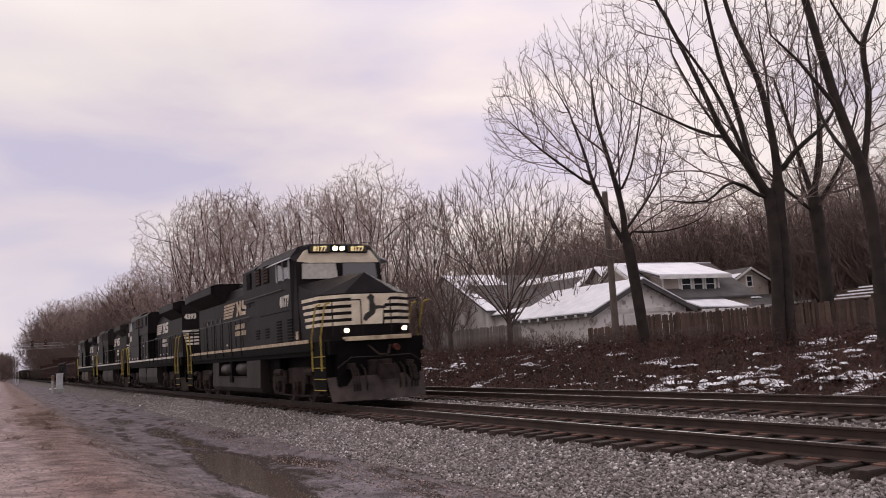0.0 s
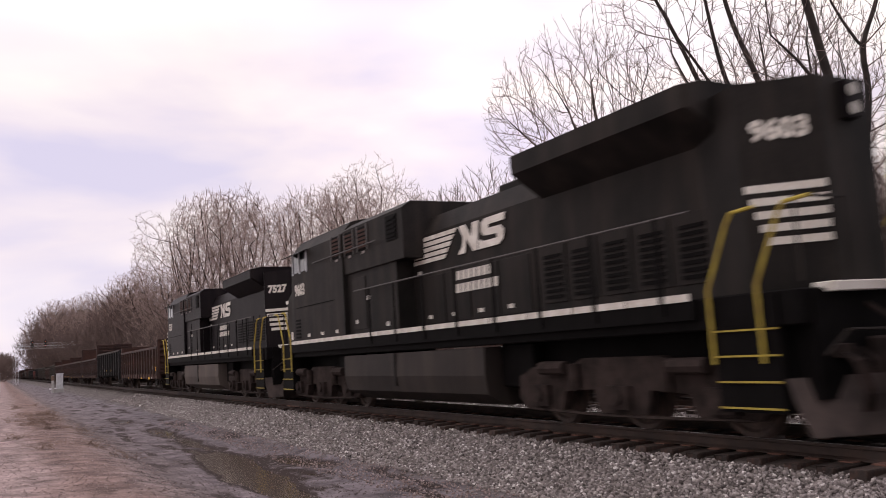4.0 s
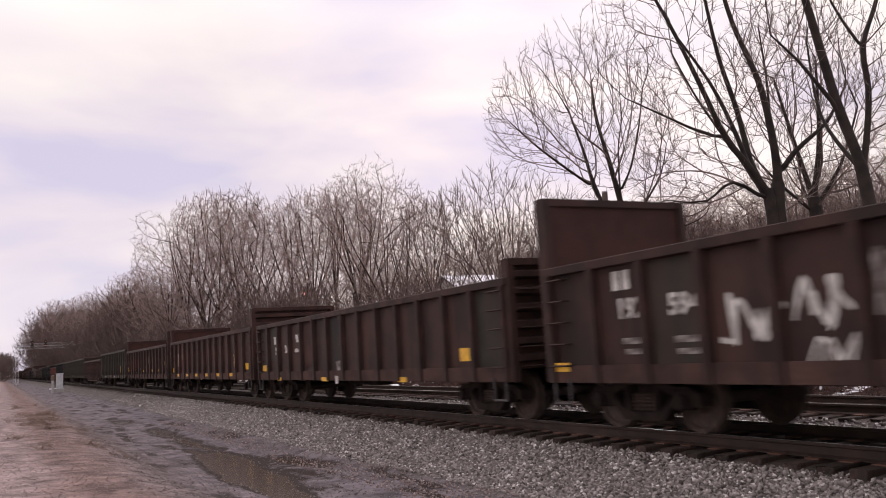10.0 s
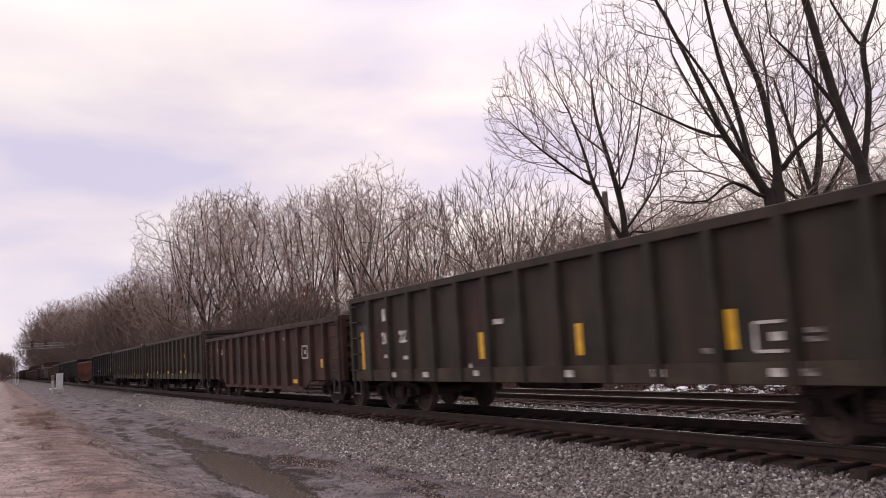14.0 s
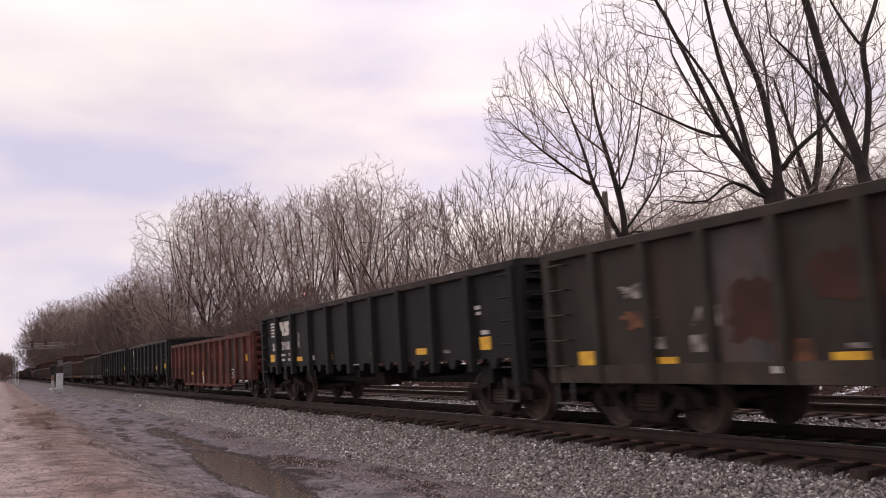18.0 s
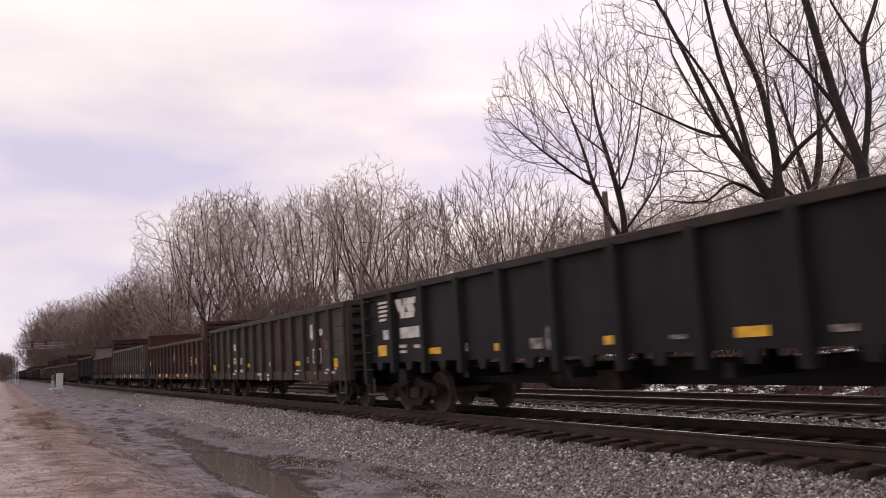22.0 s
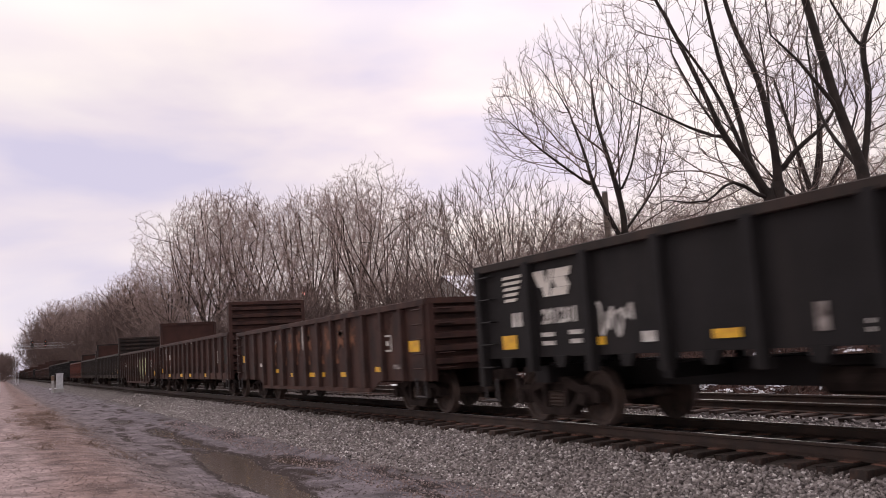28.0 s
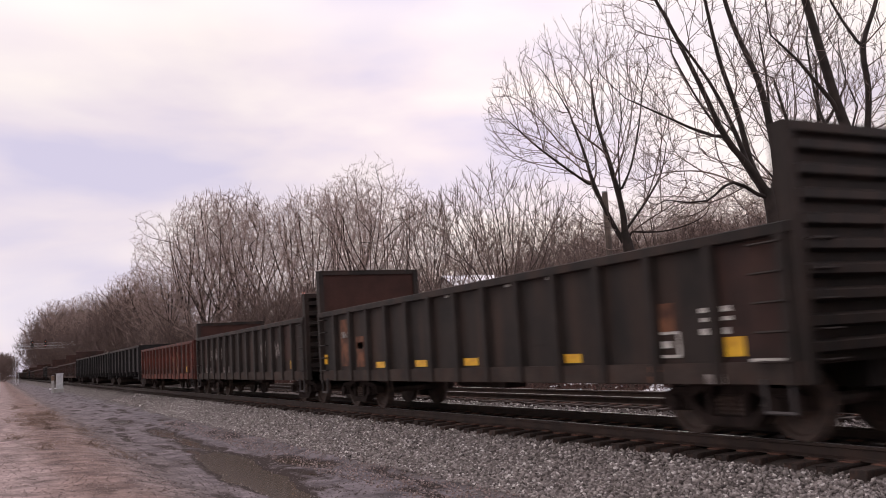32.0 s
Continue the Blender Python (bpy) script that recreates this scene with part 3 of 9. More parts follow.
def sideframe():
    """A cast steel side frame with its spring opening and two windows."""
    loops = [SIDEFRAME] + FRAME_HOLES
    flat = [p for lp in loops for p in lp]
    tris = tessellate_polygon([[Vector((x, z, 0)) for x, z in lp] for lp in loops])
    bm = bmesh.new()
    near = [bm.verts.new((x, -0.10, z)) for x, z in flat]
    far = [bm.verts.new((x, 0.10, z)) for x, z in flat]
    for t in tris:
        bm.faces.new([near[i] for i in t])
        bm.faces.new([far[i] for i in t[::-1]])
    k = 0
    for lp in loops:
        n = len(lp)
        for i in range(n):
            a, b = k + i, k + (i + 1) % n
            bm.faces.new((near[a], near[b], far[b], far[a]))
        k += n
    return bm


def bearing():
    return tube(quadbox(bmesh.new(), -0.15, 0.15, -0.13, 0.0, 0.35, 0.59), (0, -0.13, 0.457), (0, -0.21, 0.457), 0.11, 10)


def spring():
    """One coil spring, as a ribbed cylinder."""
    bm = bmesh.new()
    prof = [(0.02, 0.29)] + [(0.078 if k % 2 else 0.055, 0.29 + 0.028 * k) for k in range(10)] + [(0.02, 0.57)]
    rings = [[bm.verts.new((r * math.cos(k * math.pi / 4), r * math.sin(k * math.pi / 4), z)) for k in range(8)] for r, z in prof]
    for p, q in zip(rings, rings[1:]):
        for k in range(8):
            bm.faces.new((p[k], p[(k + 1) % 8], q[(k + 1) % 8], q[k]))
    return bm


def freight_truck(car, x, place):
    tr = part("truck", lambda: prism([(-0.2, 0.42), (-0.2, 0.68), (0.2, 0.68), (0.2, 0.42)], "y", -1.0, 1.0), M["running_gear"], car, at=pose(x, 0, 0), key="bolster")
    for s in (-1, 1):
        part("sideframe", sideframe, M["running_gear"], tr, at=pose(0, s * 0.99, 0), key="sideframe")
        for bx in (-0.89, 0.89):
            part("bearing", bearing, M["running_gear"], tr, at=pose(bx, s * 0.99, 0, 0, 0, 0 if s < 0 else 180), key="bearing")
        for sx in (-0.17, 0.0, 0.17):
            part("spring", spring, M["wheel"], tr, at=pose(sx, s * 0.99, 0), key="spring")
    for s in (-0.89, 0.89):
        w = part("wheelset", lambda: wheelset_mesh(0.457), M["wheel"], tr, at=pose(s, 0, 0.457), key="wheelset", smooth=False)
        WHEELS.append((w, s, place, 0.457))
    return tr


def side_mesh(L, zt, zb, fish, y):
    """A side sheet with, on some cars, a deeper middle."""
    h = L / 2
    prof = [(-h, zb), (-h, zt), (h, zt), (h, zb)]
    if fish:
        prof += [(h - 2.7, zb), (h - 3.3, fish), (-h + 3.3, fish), (-h + 2.7, zb)]
    return prism(prof, "y", y - 0.015, y + 0.015)


def gondola(lead, trail, zt, paint, style="mill", lead_z=0, trail_z=0, plate="plate_brown", label="", marks=(), simple=False, ribs=0):
    L, place = lead - trail, (lead + trail) / 2
    h = L / 2
    car = thing("gondola_car", label, "gondola car", group="gondola cars of the train")
    TRAIN.append((car, place))
    mat = M["car_" + paint]
    key = (round(L, 1), zt, style, paint)
    tub = style == "tub"
    zb = 1.15 if tub else 0.74
    fish = 0.46 if style == "fish" else 0
    nr = ribs or (11 if tub else 15)

    def body():
        bm = bmesh.new()
        quadbox(bm, -h + 0.05, h - 0.05, -1.44, 1.44, 1.0 if not tub else 1.15, 1.1 if not tub else 1.22)
        quadbox(bm, -h + 0.2, h - 0.2, -0.18, 0.18, 0.62, 1.0)
        for x in (-h + 1.6, h - 1.6):
            quadbox(bm, x - 0.2, x + 0.2, -1.3, 1.3, 0.72, 1.0)
        for x in (-h * 0.42, 0.0, h * 0.42):
            quadbox(bm, x - 0.08, x + 0.08, -1.35, 1.35, 0.8, 1.0)
        return bm

    under = part("underframe", body, mat, car, key=("under",) + key)
    for s in (-1, 1):
        side = part("side", lambda: side_mesh(L, zt - 0.06, zb, fish, 0.0), mat, car, at=pose(0, s * 1.46, 0), key=("side", fish) + key)
        def chord():
            return box(-h - 0.02, h + 0.02, -0.085, 0.085, zt - 0.14, zt, 0.012)
        part("top_chord", chord, M["car_" + ("charcoal" if paint == "black" else paint)], car, at=pose(0, s * 1.49, 0), key=("chord",) + key)
        if not tub:
            def sill():
                if fish:
                    return prism([(-h + 3.3, fish), (-h + 3.3, fish + 0.1), (h - 3.3, fish + 0.1), (h - 3.3, fish)], "y", -0.07, 0.05)
                return box(-h, h, -0.07, 0.05, zb, zb + 0.26)
            part("side_sill", sill, M["sill_" + paint], car, "dusty lower sill", at=pose(0, s * 1.47, 0), key=("sill",) + key)
        if simple and s > 0:
            continue
        for k in range(nr):
            x = -h + 0.12 + (L - 0.24) * k / (nr - 1)
            low = zb
            if tub:
                low = 0.92 if 0 < k < nr - 1 else 0.66
            elif fish and 3.4 < x + h < L - 3.4:
                low = fish + 0.1
            w = 0.11 if tub else 0.085
            d = 0.15 if tub else 0.13
            part("side_post", lambda: prism([(-w, -0.02), (-w * 0.75, -d), (w * 0.75, -d), (w, -0.02)], "z", low, zt - 0.1), mat, side, at=pose(x, 0, 0) if s < 0 else pose(x, 0, 0, 0, 0, 180), key=("post", tub, low, zt, paint))
            if tub and not simple and s < 0 and k < nr - 1:
                xm = x + (L - 0.24) / (nr - 1) / 2
                part("bracket", lambda: prism([(-0.16, 1.16), (0.16, 1.16), (0.08, 0.98), (-0.08, 0.98)], "y", -0.10, 0.0), mat, side, at=pose(xm, 0, 0), key=("bracket", paint))
    # ends: pressed steel with level ribs, some carried up into high bulkheads
    for s, ez in ((1, lead_z), (-1, trail_z)):
        top = ez or zt
        tall = ez > 0
        m2 = M[plate] if (tall and s < 0) else mat
        e = part("end", lambda: box(-0.03, 0.03, -1.5, 1.5, 0.95, top), m2, car, at=pose(s * (h - 0.03), 0, 0), key=("end", top, tall, s, plate, paint))
        if simple:
            continue
        n = max(4, round((top - 1.0) / (0.36 if tub else 0.30)))
        for k in range(n):
            z = 1.0 + (top - 1.12) * (k + 0.5) / n
            part("end_rib", lambda: prism([(0.0, -0.09), (0.12, -0.05), (0.12, 0.05), (0.0, 0.09)], "y", -1.42, 1.42), mat, e, at=pose(0.03 if s > 0 else -0.03, 0, z, 0, 0, 0 if s > 0 else 180), key=("erib", paint))
        for y in (-1.46, 1.46):
            part("corner_post", lambda: box(-0.10, 0.13, -0.07, 0.07, 0.74, top), mat, e, at=pose(0, y, 0, 0, 0, 0 if s > 0 else 180), key=("cpost", top, paint))
        part("end_cap", lambda: box(-0.07, 0.14, -1.5, 1.5, top - 0.11, top + 0.01), mat, e, at=pose(0, 0, 0, 0, 0, 0 if s > 0 else 180), key=("ecap", top, paint))
        part("coupler", lambda: quadbox(quadbox(bmesh.new(), 0, 0.55, -0.12, 0.12, 0.72, 0.95), 0.4, 0.72, -0.17, 0.17, 0.68, 1.02), M["running_gear"], car, at=pose(s * (h - 0.02), 0, 0, 0, 0, 0 if s > 0 else 180), key="coupler")
        # ladder on the near corner, grab irons and a step
        ladder(car, pose(s * (h - 0.34), -1.6, 0), zt, 0.44, mat, paint)
        part("sill_step", sill_step, M["car_greyblue"], car, at=pose(s * (h - 0.35), -1.56, 0), key="sill_step")
        ladder(car, pose(s * (h + 0.14), -1.15, 0, 0, 0, 90 * s), zt, 0.36, mat, paint)
    for x in (-h + 1.62, h - 1.62):
        if simple:
            part("truck", lambda: prism(SIDEFRAME, "y", -1.1, 1.1), M["running_gear"], car, at=pose(x, 0, 0), key="simple_truck")
        else:
            freight_truck(car, x, place)
    if not simple:
        part("brake_gear", lambda: quadbox(tube(bmesh.new(), (-1.4, -0.7, 0.74), (0.1, -0.7, 0.74), 0.17, 10), 0.2, 0.75, -0.95, -0.5, 0.58, 0.9), M["running_gear"], car, key="brake_gear")
    # side panels that were renewed or have weathered differently
    if not simple and not tub:
        rnd = random.Random(int(-lead * 10))
        other = {"brown": ("darkbrown", "charcoal", "rust"), "darkbrown": ("brown", "charcoal", "olive"), "rust": ("brown", "rust", "darkbrown"), "charcoal": ("darkbrown", "charcoal", "charcoal"), "olive": ("charcoal", "greyblue", "darkbrown"), "greyblue": ("olive", "charcoal", "greyblue")}[paint]
        step = (L - 0.24) / (nr - 1)
        for k in range(nr - 1):
            if rnd.random() < 0.2:
                x = -h + 0.12 + step * (k + 0.5)
                z0 = zb + 0.14 if rnd.random() < 0.7 else zb + 0.6
                z1 = zt - 0.16 if rnd.random() < 0.7 else zt - 0.7
                part("panel", box(x - step / 2 + 0.06, x + step / 2 - 0.06, -0.0035, 0.002, z0, z1), M["car_" + rnd.choice(other)], car, at=pose(0, -1.477, 0))
    for mk in marks:
        apply_mark(car, h, mk, tub, 0.0 if tub or fish else zb + 0.26)
    return car


def rung(w):
    """A round bar bent back to the sheet at both ends."""
    return pipe([(-w / 2, 0.1, 0), (-w / 2, 0, 0), (w / 2, 0, 0), (w / 2, 0.1, 0)], 0.017, 5)


def ladder(car, m, zt, w, mat, paint):
    for k in range(5):
        part("rung", lambda: rung(w), mat, car, at=m @ pose(0, 0, 1.0 + k * (zt - 1.15) / 4.2), key=("rung", w, paint))


def sill_step():
    bm = bmesh.new()
    for s in (-0.2, 0.2):
        tube(bm, (s, 0, 0.8), (s, 0, 0.42), 0.022, 5)
    tube(bm, (-0.22, 0, 0.42), (0.22, 0, 0.42), 0.025, 5)
    return bm


FACE = Matrix(((1, 0, 0, 0), (0, 0, -1, 0), (0, 1, 0, 0), (0, 0, 0, 1)))  # lays writing on the near side


def on_side(x, z, y=-1.485):
    return Matrix.Translation((x, y, z)) @ FACE


def panel(w, hgt, lean=0.0):
    """A painted patch lying on the side sheet, 4 mm thick."""
    return prism([(-w / 2 - lean, -hgt / 2), (w / 2 - lean, -hgt / 2), (w / 2 + lean, hgt / 2), (-w / 2 + lean, hgt / 2)], "z", 0.0, 0.005)


def splash(w, hgt, seed, n=26):
    """A sprayed shape with an uneven outline."""
    rnd = random.Random(seed)
    bm = bmesh.new()
    pts = []
    for k in range(n):
        a = 2 * math.pi * k / n
        r = rnd.uniform(0.72, 1.08)
        c, s = math.cos(a), math.sin(a)
        q = max(abs(c), abs(s)) ** 0.7
        pts.append((w / 2 * c / q * r, hgt / 2 * s / q * r))
    lo = [bm.verts.new((x, y, 0)) for x, y in pts]
    hi = [bm.verts.new((x, y, 0.005)) for x, y in pts]
    bm.faces.new(hi)
    for k in range(n):
        bm.faces.new((lo[k], lo[(k + 1) % n], hi[(k + 1) % n], hi[k]))
    return bm


def flakes(w, hgt, seed):
    """A patch of flaking paint with a deeply ragged edge."""
    rnd = random.Random(seed)
    bm = bmesh.new()
    n = 54
    ph = [rnd.uniform(0, 6.28) for _ in range(4)]
    ring = []
    for k in range(n):
        a = 2 * math.pi * k / n
        r = 0.78 + 0.16 * math.sin(3 * a + ph[0]) + 0.12 * math.sin(5 * a + ph[1]) + 0.10 * math.sin(9 * a + ph[2]) + rnd.uniform(-0.22, 0.12)
        q = max(abs(math.cos(a)), abs(math.sin(a))) ** 0.8
        ring.append((w / 2 * math.cos(a) / q * r, hgt / 2 * math.sin(a) / q * r))
    mid = bm.verts.new((0, 0, 0.005))
    v = [bm.verts.new((x, y, 0.005)) for x, y in ring]
    for k in range(n):
        bm.faces.new((mid, v[k], v[(k + 1) % n]))
    return bm


def scrawl(w, hgt, seed):
    """One sprayed line that crosses and loops over an area, too wild to read."""
    rnd = random.Random(seed)
    bm = bmesh.new()
    thick = 0.05 * min(1.6, max(0.7, hgt / 0.5))
    count, sgn, pts = (13 if w > 0.5 else 9), rnd.choice((-1, 1)), []
    for j in range(count):
        pts.append(Vector((-w / 2 + w * j / (count - 1) + rnd.uniform(-0.16, 0.16) * w, sgn * hgt * rnd.uniform(0.12, 0.5), 0)))
        sgn = -sgn if rnd.random() < 0.85 else sgn
    line = []
    for j in range(count - 1):
        q0, q1, q2, q3 = pts[max(0, j - 1)], pts[j], pts[j + 1], pts[min(count - 1, j + 2)]
        for i in range(5):
            t = i / 5
            line.append(0.5 * (2 * q1 + (q2 - q0) * t + (2 * q0 - 5 * q1 + 4 * q2 - q3) * t * t + (3 * q1 - q0 - 3 * q2 + q3) * t ** 3))
    line.append(pts[-1])
    last = None
    for i, p in enumerate(line):
        d = (line[min(len(line) - 1, i + 1)] - line[max(0, i - 1)]).normalized()
        m = Vector((-d.y, d.x, 0)) * thick * rnd.uniform(0.4, 0.65)
        z = 0.003 + 0.00012 * i
        pair = bm.verts.new((p.x + m.x, p.y + m.y, z)), bm.verts.new((p.x - m.x, p.y - m.y, z))
        if last:
            bm.faces.new((last[0], last[1], pair[1], pair[0]))
        last = pair
    return bm


def emblem(car, x, z, size, y, mat):
    """Five tapering bars and two bold slanted blocks, as plain shapes; x is the middle of the bars."""
    for k in range(5):
        w = size * (1.38 - 0.14 * k)
        part("emblem_bar", lambda: panel(w, size * 0.115, 0.02), mat, car, at=on_side(x - size * 0.05 * k, z + size * (0.44 - 0.215 * k), y), key=("ebar", round(size, 2), k))
    for k, (dx, dz, w, hh, lean) in enumerate(((1.72, 0.18, 0.30, 0.60, -0.20), (2.08, 0.0, 0.34, 0.95, -0.16), (2.42, 0.05, 0.24, 0.85, 0.14), (3.2, 0.31, 0.98, 0.30, 0.06), (3.12, -0.02, 0.80, 0.34, -0.12), (3.02, -0.34, 0.98, 0.28, 0.06))):
        part("emblem_block", lambda: panel(size * w, size * hh, size * lean), mat, car, at=on_side(x + size * dx, z + size * dz, y - 0.001 * (k % 3)), key=("eblk", round(size, 2), k))


def apply_mark(car, h, mk, tub, sill_top=0.0):
    kind, x, z = mk[0], mk[1], mk[2]
    face = -1.545 if z < sill_top else -1.485   # on the sill or on the plates
    if kind == "y":      # yellow reflector
        w, hh = mk[3], mk[4]
        part("reflector", lambda: panel(w, hh), M["yellow_reflector"], car, "yellow reflective sheet", at=on_side(x, z, face), key=("refl", w, hh))
    elif kind == "w":    # white stencilled block too small to read
        w, hh = mk[3], mk[4]
        part("stencil", lambda: panel(w, hh), M[mk[5] if len(mk) > 5 else "stencil_white"], car, at=on_side(x, z, face), key=("sten", w, hh, mk[5] if len(mk) > 5 else ""))
    elif kind == "n":    # readable car number
        writing("car_number", mk[3], mk[4], M[mk[5] if len(mk) > 5 else "stencil_white"], car, on_side(x, z), bold=0.012)
    elif kind == "e":    # emblem
        emblem(car, x, z, mk[3], -1.485, M["white_paint"])
    elif kind == "s":    # sprayed or flaking patch
        w, hh, mat, seed = mk[3:7]
        part("paint_patch", scrawl(w, hh, seed) if w >= 0.35 and hh >= 0.3 and mat in ("faded_white", "stencil_white") else flakes(w, hh, seed) if mat in ("faded_orange", "cream_peel", "plate_red", "faded_white") and w > 0.3 else splash(w, hh, seed), M[mat], car, at=on_side(x, z, -1.483 - (0.0065 if mat == "green_shade" else 0.0015 * (seed % 3))))
    elif kind == "f":    # framed data plate
        w, hh = mk[3], mk[4]
        for dx, dz, a, b2 in ((0, hh / 2, w, 0.04), (0, -hh / 2, w, 0.04), (-w / 2, 0, 0.05, hh), (w / 2, 0, 0.05, hh), (w * 0.08, 0.0, w * 0.34, hh * 0.3)):
            part("stencil", lambda: panel(a, b2), M["stencil_white"], car, at=on_side(x + dx, z + dz), key=("sten", a, b2, "f"))


def spread(xs, z, w=0.42, hh=0.11):
    return [("y", x, z, w, hh) for x in xs]


def letters_row(x, z, n, dx, size, mat, seed):
    """A row of flaked letters, too worn to read: one broken patch for each."""
    return [("s", x + k * dx, z, size * 0.75, size, mat, seed + k) for k in range(n)]


